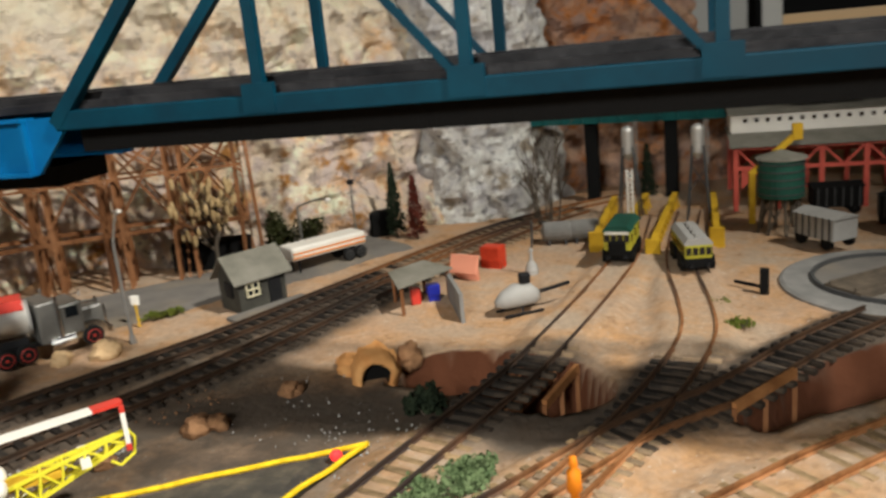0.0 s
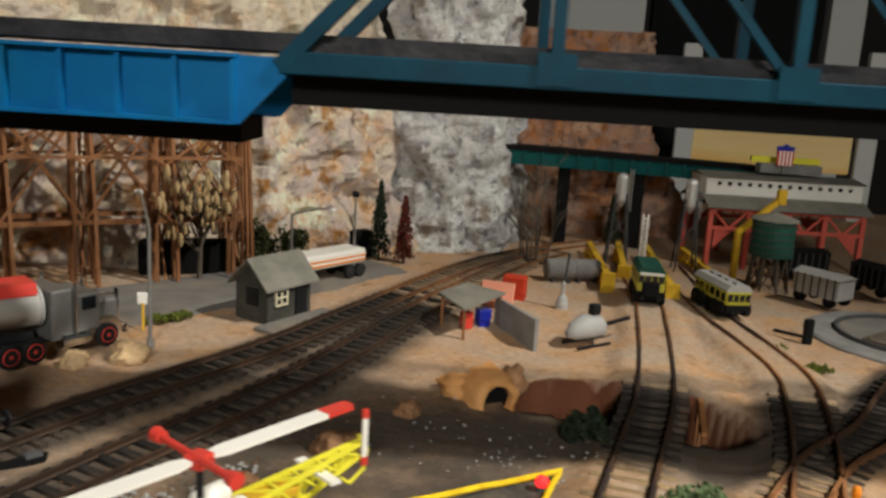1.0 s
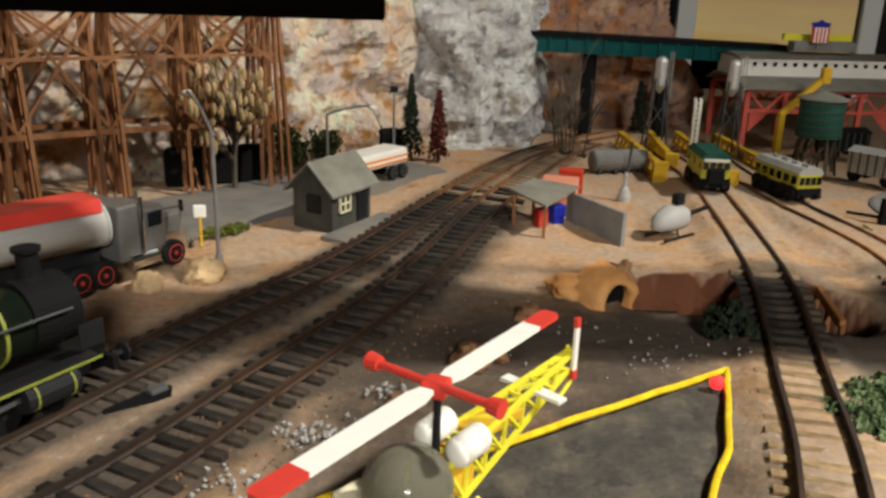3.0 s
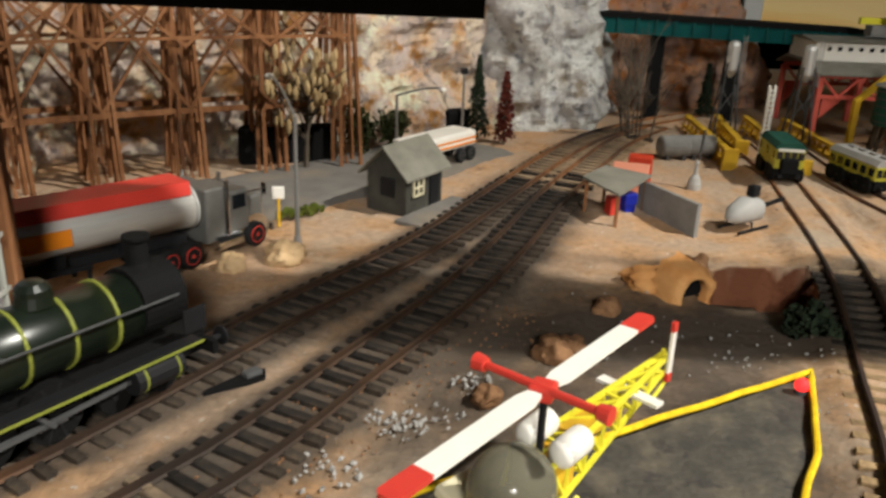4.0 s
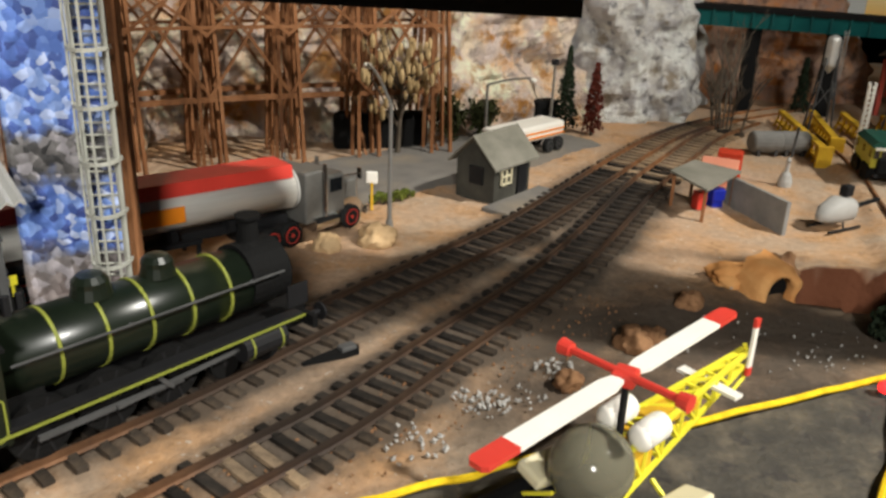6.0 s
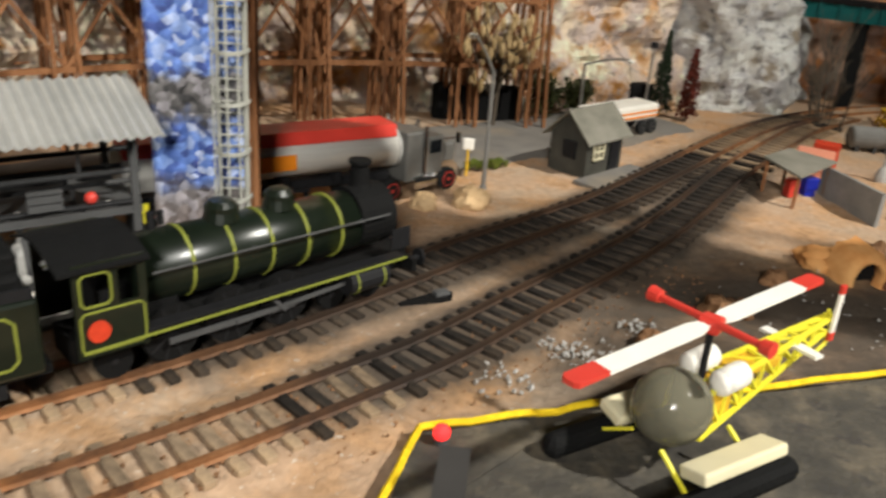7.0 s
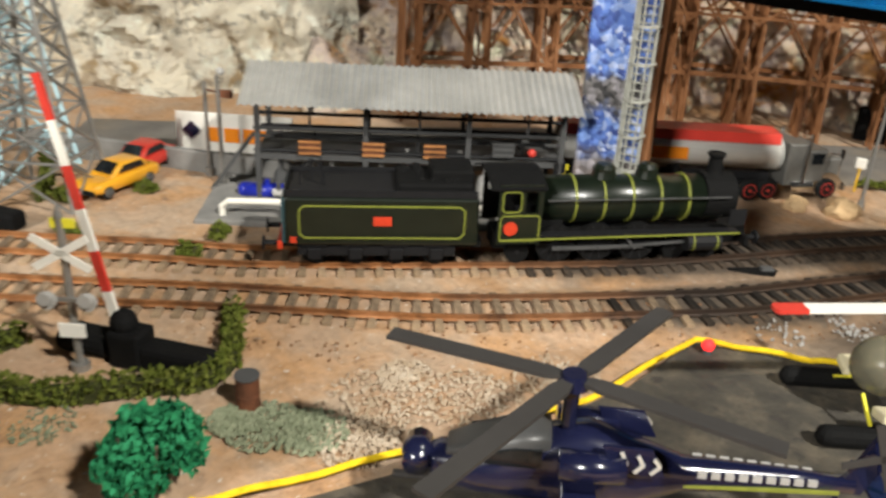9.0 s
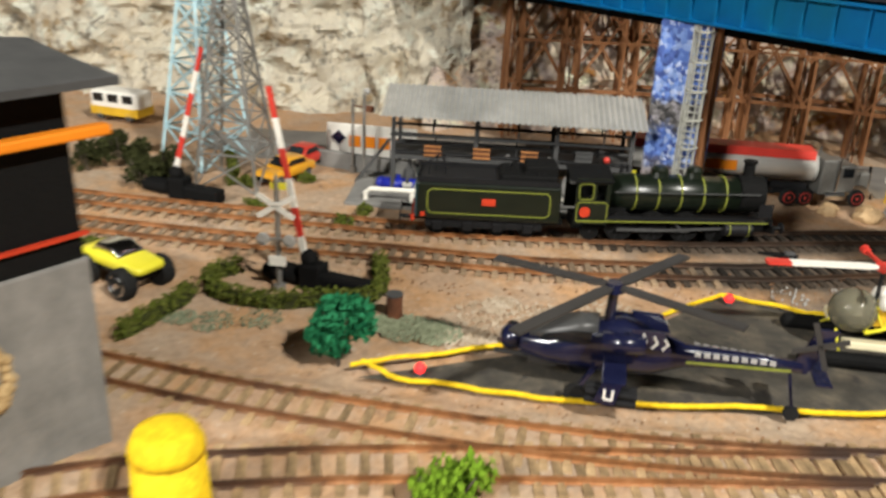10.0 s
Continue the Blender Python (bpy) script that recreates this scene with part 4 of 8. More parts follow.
# cab: two sides with window openings, front, roof
for s in (-1, 1):
    bm = bmesh.new()
    for c, z in (((0.0115, 0.0185), (0.019, 0.014)), ((0.0032, 0.031), (0.0024, 0.011)), ((0.0125, 0.031), (0.0020, 0.011)), ((0.0200, 0.031), (0.0022, 0.011)), ((0.0115, 0.0365), (0.019, 0.003))):
        box(bm, (E0 + c[0], s * 0.0148, c[1]), (z[0], 0.0010, z[1]))
    side = part("cab_side", bm, M["loco_green"], engine)
    lining(engine, E0 + 0.0030, E0 + 0.0200, 0.0130, 0.0245, s * 0.0155, 0.0005, 0.0012)
    lining(engine, E0 + 0.0035, E0 + 0.0115, 0.0262, 0.0352, s * 0.0155, 0.0005, 0.0012)
    bm = bmesh.new()
    rod(bm, (E0 + 0.0075, s * 0.0152, 0.0188), (E0 + 0.0075, s * 0.0160, 0.0188), 0.0030, seg=16)
    part("cab_plate", bm, M["red_plate"], engine, "round red cab plate")
    bm = bmesh.new()
    box(bm, (E0 + 0.066, s * 0.0136, 0.0150), (0.092, 0.0042, 0.0010))
    part("running_board", bm, M["black"], engine)
    bm = bmesh.new()
    beam(bm, (E0 + 0.003, s * 0.0159, 0.0136), (E0 + 0.113, s * 0.0159, 0.0144), 0.0005, 0.0007)
    part("lining", bm, M["yellow_line"], engine, "long yellow footplate line")
    for x, r in ((0.030, 0.0088), (0.049, 0.0088), (0.068, 0.0088), (0.086, 0.0050), (0.102, 0.0050), (0.013, 0.0052)):
        wheel(engine, E0 + x, s * 0.0085, r, 0.0028, M["soot"], M["black"], spokes=10 if r > 0.006 else 0)
    bm = bmesh.new()
    beam(bm, (E0 + 0.028, s * 0.0120, 0.0075), (E0 + 0.070, s * 0.0120, 0.0075), 0.0010, 0.0016)
    beam(bm, (E0 + 0.049, s * 0.0128, 0.0075), (E0 + 0.092, s * 0.0128, 0.0098), 0.0008, 0.0012)
    beam(bm, (E0 + 0.060, s * 0.0132, 0.0135), (E0 + 0.066, s * 0.0132, 0.0070), 0.0008, 0.0012)
    part("side_rod", bm, M["dark_grey"], engine, "dark steel side rods")
    bm = bmesh.new()
    rod(bm, (E0 + 0.089, s * 0.0132, 0.0098), (E0 + 0.105, s * 0.0132, 0.0098), 0.0042, seg=14)
    box(bm, (E0 + 0.097, s * 0.0132, 0.0138), (0.013, 0.0050, 0.0030), bevel=0.0005)
    cyl = part("cylinder", bm, M["black"], engine)
    bm = bmesh.new()
    for x in (0.0915, 0.1025):
        rod(bm, (E0 + x, s * 0.0132, 0.0098), (E0 + x + 0.0006, s * 0.0132, 0.0098), 0.0044, seg=14)
    part("lining", bm, M["yellow_line"], cyl)
    bm = bmesh.new()
    rod(bm, (E0 + 0.1185, s * 0.0095, 0.0095), (E0 + 0.1245, s * 0.0095, 0.0095), 0.0011, seg=8)
    rod(bm, (E0 + 0.1245, s * 0.0095, 0.0095), (E0 + 0.1252, s * 0.0095, 0.0095), 0.0032, seg=14)
    part("buffer", bm, M["black"], engine)
    bm = bmesh.new()
    rod(bm, (E0 + 0.024, s * 0.0128, 0.0300), (E0 + 0.108, s * 0.0122, 0.0300), 0.0004, seg=6)
    for x in (0.036, 0.056, 0.076, 0.096):
        rod(bm, (E0 + x, s * 0.0112, 0.0300), (E0 + x, s * 0.0128, 0.0300), 0.0004, seg=5)
    part("handrail", bm, M["dark_grey"], engine)
    bm = bmesh.new()
    box(bm, (E0 + 0.112, s * 0.0135, 0.0210), (0.008, 0.0006, 0.0075))
    part("front_step", bm, M["black"], engine)
bm = bmesh.new()
box(bm, (E0 + 0.0205, 0, 0.0235), (0.0010, 0.029, 0.026))
part("cab_front", bm, M["loco_green"], engine)
bm = bmesh.new()
arc = [(-0.0165 + 0.033 * k / 10, 0.0370 + 0.0042 * math.sin(math.pi * k / 10)) for k in range(11)]
prism(bm, arc + [(x, z - 0.0008) for x, z in arc[::-1]], (0, 1, 0), (0, 0, 1), (0.024, 0, 0), (E0 - 0.002, 0, 0))
part("cab_roof", bm, M["soot"], engine)
bm = bmesh.new()
box(bm, (E0 + 0.062, 0, 0.0095), (0.118, 0.013, 0.0075))
box(bm, (E0 + 0.022, 0, 0.018), (0.022, 0.016, 0.016))
part("frame", bm, M["soot"], engine)
bm = bmesh.new()
box(bm, (E0 + 0.1180, 0, 0.0098), (0.0020, 0.030, 0.0042))
part("buffer_beam", bm, M["soot"], engine)

# ---- helicopters ----


def blade(parent, hub, angle, r0, r1, w, tip, droop=0.0, main=None, name="rotor_blade"):
    c, s = math.cos(radians(angle)), math.sin(radians(angle))
    bm = bmesh.new()
    m = Matrix.Translation(hub) @ Matrix.Rotation(radians(angle), 4, "Z")
    cut = r1 - tip
    prism(bm, [(r0, -w * 0.3), (r0 + 0.004, -w / 2), (cut, -w / 2), (cut, w / 2), (r0 + 0.004, w / 2), (r0, w * 0.3)], m.to_3x3() @ Vector((1, 0, -droop)), m.to_3x3() @ Vector((0, 1, 0)), (0, 0, 0.0011), hub)
    ob = part(name, bm, main or M["white"], parent)
    if tip:
        bm = bmesh.new()
        prism(bm, [(cut, -w / 2), (r1 - 0.001, -w / 2), (r1, -w * 0.3), (r1, w * 0.3), (r1 - 0.001, w / 2), (cut, w / 2)], m.to_3x3() @ Vector((1, 0, -droop)), m.to_3x3() @ Vector((0, 1, 0)), (0, 0, 0.0013), Vector(hub) - Vector((0, 0, 0.0001)))
        part("blade_tip", bm, M["red"], ob, "red painted tip")
    return ob


# small open helicopter: nose towards the first track
HB = Vector((0.1346, 0.4507, 0.0))
HH = math.degrees(math.atan2(0.498 - 0.454, 0.176 - 0.1375))
heli = thing("small_helicopter", pose(HB.x, HB.y, 0.0022, 0, 0, HH), "yellow lattice-tail toy helicopter with a clear bubble and red-white rotor", "helicopter")
bm = bmesh.new()
ball(bm, (0.003, 0, 0.0198), 0.0100, 28, 18, (1.05, 0.98, 1))
part("bubble", bm, M["bubble"], heli, "smoky clear plastic bubble", smooth=True)
bm = bmesh.new()
box(bm, (0.006, 0, 0.0145), (0.010, 0.010, 0.003), bevel=0.0008)
box(bm, (0.009, 0, 0.0190), (0.003, 0.010, 0.009), bevel=0.0008)
part("seat", bm, M["black"], heli)
bm = bmesh.new()
P0 = [(0.008, -0.006, 0.012), (0.008, 0.006, 0.012), (0.010, 0.005, 0.024), (0.010, -0.005, 0.024)]
P1 = [(0.060, -0.0008, 0.029), (0.060, 0.0008, 0.029), (0.061, 0.0008, 0.033), (0.061, -0.0008, 0.033)]
for a, b in zip(P0, P1):
    beam(bm, a, b, 0.0011)
for k in range(7):
    t0, t1 = k / 7, (k + 1) / 7
    q0 = [Vector(a).lerp(Vector(b), t0) for a, b in zip(P0, P1)]
    q1 = [Vector(a).lerp(Vector(b), t1) for a, b in zip(P0, P1)]
    for i in range(4):
        beam(bm, q0[i], q0[(i + 1) % 4], 0.0008)
        beam(bm, q0[i], q1[(i + 1) % 4], 0.0007)
part("tail_boom", bm, M["yellow"], heli)
bm = bmesh.new()
sweep(bm, [Vector((0.060, 0, 0.035)), Vector((0.063, 0, 0.030)), Vector((0.062, 0, 0.024)), Vector((0.057, 0, 0.021)), Vector((0.054, 0, 0.0235))], circle(0.0006, 6), Vector((0, 1, 0)))
part("tail_guard", bm, M["yellow"], heli)
bm = bmesh.new()
beam(bm, (0.0605, -0.002, 0.035), (0.0605, -0.002, 0.043), 0.0008, 0.0016)
beam(bm, (0.0605, -0.002, 0.035), (0.0605, -0.002, 0.027), 0.0008, 0.0016)
tr = part("tail_rotor", bm, M["white"], heli)
bm = bmesh.new()
beam(bm, (0.0605, -0.002, 0.0408), (0.0605, -0.002, 0.0434), 0.0010, 0.0018)
beam(bm, (0.0605, -0.002, 0.0290), (0.0605, -0.002, 0.0265), 0.0010, 0.0018)
part("blade_tip", bm, M["red"], tr, "red painted tip")
bm = bmesh.new()
beam(bm, (0.046, -0.009, 0.028), (0.046, 0.009, 0.028), 0.0032, 0.0009)
part("stabiliser", bm, M["white"], heli)
for s in (-1, 1):
    bm = bmesh.new()
    rod(bm, (0.013, s * 0.0050, 0.0265), (0.020, s * 0.0050, 0.0275), 0.0034, seg=14)
    ball(bm, (0.013, s * 0.0050, 0.0265), 0.0034, 12, 8, (0.6, 1, 1))
    ball(bm, (0.020, s * 0.0050, 0.0275), 0.0034, 12, 8, (0.6, 1, 1))
    part("fuel_tank", bm, M["white"], heli, smooth=True)
    bm = bmesh.new()
    rod(bm, (-0.018, s * 0.017, 0.0035), (0.030, s * 0.017, 0.0035), 0.0036, seg=12)
    ball(bm, (-0.018, s * 0.017, 0.0035), 0.0036, 10, 8)
    ball(bm, (0.030, s * 0.017, 0.0035), 0.0036, 10, 8)
    part("float", bm, M["soot"], heli, "black landing float")
    bm = bmesh.new()
    box(bm, (0.012, s * 0.0145, 0.0105), (0.030, 0.0085, 0.0035), Matrix.Rotation(s * 0.25, 4, "X"), bevel=0.0008)
    part("side_tray", bm, M["cream"], heli, "cream side stretcher tray")
    bm = bmesh.new()
    for x in (-0.004, 0.020):
        beam(bm, (x, s * 0.005, 0.012), (x, s * 0.016, 0.005), 0.0009)
    part("strut", bm, M["yellow"], heli)
bm = bmesh.new()
box(bm, (0.014, 0, 0.0190), (0.012, 0.009, 0.009), bevel=0.001)
box(bm, (0.030, 0, 0.0255), (0.018, 0.006, 0.003), bevel=0.0005)
part("engine_block", bm, M["ochre"], heli)
bm = bmesh.new()
rod(bm, (0.0110, -0.0005, 0.022), (0.0110, -0.0005, 0.0405), 0.0009, seg=8)
part("mast", bm, M["black"], heli)
rot = part("rotor_hub", (lambda b: (box(b, (0.0110, 0, 0.0412), (0.0058, 0.0058, 0.0036), Matrix.Rotation(0.4, 4, "Z"), bevel=0.0008), b)[1])(bmesh.new()), M["red"], heli)
RA = 56.6 - HH
for k in (0, 180):
    blade(heli, (0.0110, 0, 0.0410), RA + k, 0.003, 0.0510, 0.0050, 0.0105)
bm = bmesh.new()
m = Matrix.Translation((0.0098, 0, 0.0424)) @ Matrix.Rotation(radians(RA + 89), 4, "Z")
rod(bm, m @ Vector((-0.0150, 0, 0)), m @ Vector((0.0150, 0, 0)), 0.0010, seg=8)
for s in (-1, 1):
    rod(bm, m @ Vector((s * 0.0145, 0, 0)), m @ Vector((s * 0.0175, 0, 0)), 0.0018, 0.0022, seg=12)
part("stabiliser_bar", bm, M["red"], heli, "red weighted stabiliser bar")

# dark blue gunship-shaped toy helicopter
GB = Vector((0.110, 0.331, 0))
GA = math.degrees(math.atan2(0.376 - 0.304, 0.153 - 0.0815))
gun = thing("navy_helicopter", pose(GB.x, GB.y, 0.0022, 0, 0, GA), "glossy navy toy helicopter with four dark rotor blades", "helicopter")


def hull(rows, mat, name, parent, label="", seg=14, power=2.6):
    """A body from rows of (x, half width, z low, z high)."""
    bm = bmesh.new()
    rings = []
    for x, w, lo, hi in rows:
        ring = []
        for k in range(seg):
            a = 2 * math.pi * k / seg
            ca, sa = math.cos(a), math.sin(a)
            ring.append(bm.verts.new((x, w * math.copysign(abs(ca) ** (2 / power), ca), (lo + hi) / 2 + (hi - lo) / 2 * math.copysign(abs(sa) ** (2 / power), sa))))
        rings.append(ring)
    for a, b in zip(rings, rings[1:]):
        for k in range(seg):
            bm.faces.new((a[k], a[(k + 1) % seg], b[(k + 1) % seg], b[k]))
    bm.faces.new(rings[0][::-1])
    bm.faces.new(rings[-1])
    return part(name, bm, mat, parent, label, smooth=True)


hull([(-0.036, 0.003, 0.016, 0.021), (-0.032, 0.0055, 0.013, 0.023), (-0.022, 0.0070, 0.011, 0.024), (-0.008, 0.0075, 0.010, 0.031), (0.006, 0.0080, 0.010, 0.034), (0.018, 0.0070, 0.012, 0.030), (0.030, 0.0042, 0.017, 0.026), (0.055, 0.0026, 0.020, 0.026), (0.072, 0.0018, 0.021, 0.0255)], M["navy"], "fuselage", gun)
hull([(-0.030, 0.0040, 0.022, 0.0245), (-0.022, 0.0060, 0.022, 0.0280), (-0.012, 0.0066, 0.022, 0.0320), (-0.004, 0.0060, 0.024, 0.0325)], M["smoke"], "canopy", gun, "smoky grey canopy", power=4)
bm = bmesh.new()
for s in (-1, 1):
    prism(bm, [(-0.026, 0.0235), (-0.006, 0.0235), (-0.006, 0.029), (-0.013, 0.0285), (-0.024, 0.0255)], (1, 0, 0), (0, 0, 1), (0, s * 0.0008, 0), (0, s * 0.0064, 0))
part("canopy_window", bm, M["glass_dark"], gun)
bm = bmesh.new()
ball(bm, (-0.0375, 0, 0.0195), 0.0045, 12, 9)
rod(bm, (-0.0375, -0.0055, 0.0195), (-0.0375, 0.0055, 0.0195), 0.0036, seg=12)
part("nose_turret", bm, M["navy"], gun, smooth=True)
bm = bmesh.new()
rod(bm, (-0.044, 0, 0.0115), (-0.022, 0, 0.0115), 0.0011, seg=8)
box(bm, (-0.024, 0, 0.0115), (0.012, 0.006, 0.005), bevel=0.001)
part("chin_gun", bm, M["rotor"], gun)
for s in (-1, 1):
    bm = bmesh.new()
    rod(bm, (-0.002, s * 0.0095, 0.0275), (0.014, s * 0.0095, 0.0275), 0.0042, 0.0036, 14)
    part("engine_pod", bm, M["navy"], gun, smooth=True)
    bm = bmesh.new()
    prism(bm, [(0.012, 0.026), (0.024, 0.026), (0.020, 0.0335), (0.008, 0.0335)], (1, 0, 0), (0, 0, 1), (0, s * 0.0010, 0), (0, s * 0.0075, 0))
    fin = part("side_panel", bm, M["navy"], gun)
    for k in range(3):
        bm = bmesh.new()
        for u in (0, 1):
            x = 0.0105 + 0.0040 * k
            beam(bm, (x + 0.0022, s * 0.0088, 0.0325 - 0.0006 * k), (x + 0.0038, s * 0.0088, 0.0292), 0.0004, 0.0009)
            beam(bm, (x + 0.0038, s * 0.0088, 0.0292), (x + 0.0018, s * 0.0088, 0.0268), 0.0004, 0.0009)
        part("stripe", bm, M["white"], fin, "white chevron mark")
    bm = bmesh.new()
    box(bm, (0.004, s * 0.0135, 0.0165), (0.009, 0.014, 0.0018), Matrix.Rotation(-s * 0.1, 4, "X"), bevel=0.0004)
    part("stub_wing", bm, M["navy"], gun)
    bm = bmesh.new()
    for y, z in ((0.0165, 0.0120), (0.0205, 0.0120), (0.0165, 0.0085), (0.0205, 0.0085)):
        rod(bm, (-0.006, s * y, z), (0.013, s * y, z), 0.0016, seg=8)
    part("store_pod", bm, M["black"], gun)
    bm = bmesh.new()
    prism(bm, [(-0.003, 0.0085), (0.005, 0.0085), (0.007, 0.0175), (0.0, 0.0175)], (1, 0, 0), (0, 0, 1), (0, s * 0.0012, 0), (0, s * 0.0222, 0))
    plate = part("end_plate", bm, M["navy"], gun)
    bm = bmesh.new()
    for a, b in (((0.0010, 0.0150), (0.0010, 0.0110)), ((0.0010, 0.0110), (0.004, 0.0110)), ((0.004, 0.0110), (0.004, 0.0150))):
        beam(bm, (a[0], s * 0.0236, a[1]), (b[0], s * 0.0236, b[1]), 0.0004, 0.0009)
    part("stripe", bm, M["white"], plate, "white angular mark")
    bm = bmesh.new()
    lathe(bm, [(0.0018, -0.0012), (0.0040, -0.0012), (0.0040, 0.0012), (0.0018, 0.0012)], 16, Matrix.Translation((-0.010, s * 0.0115, 0.0040)) @ Matrix.Rotation(math.pi / 2, 4, "X"))
    w_ = part("landing_wheel", bm, M["tyre"], gun)
    bm = bmesh.new()
    beam(bm, (-0.010, s * 0.0100, 0.0040), (-0.004, s * 0.0080, 0.0140), 0.0016)
    part("landing_leg", bm, M["navy"], gun)
    bm = bmesh.new()
    beam(bm, (0.030, s * 0.0038, 0.0205), (0.068, s * 0.0024, 0.0222), 0.0006, 0.0010)
    part("stripe", bm, M["yellow_line"], gun, "dull yellow tail stripe")
    bm = bmesh.new()
    for k in range(9):
        box(bm, (0.034 + 0.0034 * k, s * (0.0036 - 0.0014 * k / 9), 0.0243), (0.0022, 0.0010, 0.0016))
    part("tail_lettering", bm, M["pale_grey"], gun, "row of pale unreadable marks")
bm = bmesh.new()
prism(bm, [(0.066, 0.021), (0.074, 0.021), (0.082, 0.040), (0.075, 0.040), (0.070, 0.027)], (1, 0, 0), (0, 0, 1), (0, 0.0016, 0), (0, -0.0008, 0))
fin = part("tail_fin", bm, M["navy"], gun)
bm = bmesh.new()
box(bm, (0.078, 0, 0.0225), (0.006, 0.022, 0.0012), bevel=0.0003)
part("tail_plane", bm, M["navy"], gun)
bm = bmesh.new()
for a in (20, 110):
    c, s = math.cos(radians(a)), math.sin(radians(a))
    beam(bm, (0.076 - 0.010 * c, -0.0026, 0.034 - 0.010 * s), (0.076 + 0.010 * c, -0.0026, 0.034 + 0.010 * s), 0.0006, 0.0020)
part("tail_rotor", bm, M["rotor"], gun)
bm = bmesh.new()
lathe(bm, [(0.0010, -0.0010), (0.0030, -0.0010), (0.0030, 0.0010), (0.0010, 0.0010)], 14, Matrix.Translation((0.072, 0, 0.0030)) @ Matrix.Rotation(math.pi / 2, 4, "X"))
part("landing_wheel", bm, M["tyre"], gun)
bm = bmesh.new()
beam(bm, (0.072, 0, 0.004), (0.068, 0, 0.0215), 0.0011)
part("landing_leg", bm, M["navy"], gun)
bm = bmesh.new()
rod(bm, (0, 0, 0.032), (0, 0, 0.0475), 0.0020, seg=10)
rod(bm, (0, 0, 0.0445), (0, 0, 0.0480), 0.0042, 0.0030, seg=14)
part("rotor_mast", bm, M["navy"], gun)
for tx, ty in ((0.101, 0.376), (0.156, 0.350), (0.121, 0.272), (0.069, 0.309)):
    a = math.degrees(math.atan2(ty - GB.y, tx - GB.x)) - GA
    r = math.hypot(tx - GB.x, ty - GB.y)
    blade(gun, (0, 0, 0.0460), a, 0.003, 0.056 if r > 0.05 else 0.050, 0.0052, 0, 0.02, M["rotor"])

# ---- tank truck ----
truck = thing("tank_truck", pose(0.0080, 0.6485, 0.0024, 0, 0, 62.0), "grey lorry with a silver tank trailer and red top band", "truck")


# the trailer swings on its pin, a little out of line with the lorry
PIN = Vector((-0.040, 0, 0))
SWING = Matrix.Translation(PIN) @ Matrix.Rotation(radians(-12), 4, "Z") @ Matrix.Translation(-PIN)


def road_wheel(parent, x, y, r=0.0058, w=0.0040, rim=M["red"]):
    s = 1 if y > 0 else -1
    bm = bmesh.new()
    lathe(bm, [(r * 0.5, -w / 2), (r * 0.9, -w / 2), (r, -w * 0.3), (r, w * 0.3), (r * 0.9, w / 2), (r * 0.5, w / 2)], 20, Matrix.Translation((x, y, r)) @ Matrix.Rotation(math.pi / 2, 4, "X"))
    t = part("wheel", bm, M["tyre"], parent)
    bm = bmesh.new()
    lathe(bm, [(r * 0.68, w * 0.1), (r * 0.68, w * 0.50), (r * 0.60, w * 0.56), (r * 0.54, w * 0.34), (r * 0.2, w * 0.30), (r * 0.16, w * 0.55), (0.0001, w * 0.55)], 16, Matrix.Translation((x, y, r)) @ Matrix.Rotation(-s * math.pi / 2, 4, "X"))
    part("rim", bm, rim, t)
    return t


for s in (-1, 1):
    road_wheel(truck, 0.0, s * 0.0120)
    for x in (-0.0365, -0.0475):
        road_wheel(truck, x, s * 0.0118)
    for x in (-0.132, -0.144):
        road_wheel(truck, x, s * 0.0118).matrix_basis = SWING
bm = bmesh.new()
box(bm, (-0.010, 0, 0.0190), (0.013, 0.0255, 0.0185), bevel=0.0012)
box(bm, (-0.0225, 0, 0.0200), (0.011, 0.0260, 0.0240), bevel=0.0010)
cab = part("cab", bm, M["cab_metal"], truck)
bm = bmesh.new()
box(bm, (0.0025, 0, 0.0160), (0.015, 0.0150, 0.0125), bevel=0.0015)
part("bonnet", bm, M["cab_metal"], truck)
bm = bmesh.new()
box(bm, (0.0105, 0, 0.0150), (0.0012, 0.0120, 0.0110))
box(bm, (0.0110, 0, 0.0065), (0.0022, 0.0255, 0.0042), bevel=0.0006)
part("grille", bm, M["chrome"], truck, "chrome grille and bumper")
for s in (-1, 1):
    bm = bmesh.new()
    rod(bm, (-0.0170, s * 0.0138, 0.0090), (-0.0170, s * 0.0138, 0.0345), 0.0009, seg=8)
    part("exhaust_pipe", bm, M["chrome"], truck)
    bm = bmesh.new()
    rod(bm, (-0.024, s * 0.0125, 0.0075), (-0.010, s * 0.0125, 0.0075), 0.0034, seg=14)
    part("fuel_tank", bm, M["chrome"], truck)
    bm = bmesh.new()
    box(bm, (-0.0095, s * 0.0130, 0.0235), (0.0070, 0.0006, 0.0060))
    part("side_window", bm, M["glass_dark"], cab)
    bm = bmesh.new()
    sweep(bm, [Vector((0.0 + 0.0072 * math.cos(a), s * 0.0120, 0.0060 + 0.0070 * math.sin(a))) for a in [math.pi * k / 10 for k in range(11)]], [(-0.0022, 0), (0.0022, 0), (0.0022, 0.0008), (-0.0022, 0.0008)], Vector((0, 1, 0)))
    part("mudguard", bm, M["chrome"], truck)
    bm = bmesh.new()
    box(bm, (0.004, s * 0.0145, 0.0265), (0.0008, 0.0022, 0.0050))
    beam(bm, (-0.004, s * 0.0128, 0.0265), (0.004, s * 0.0145, 0.0265), 0.0005)
    part("mirror", bm, M["chrome"], truck)
bm = bmesh.new()
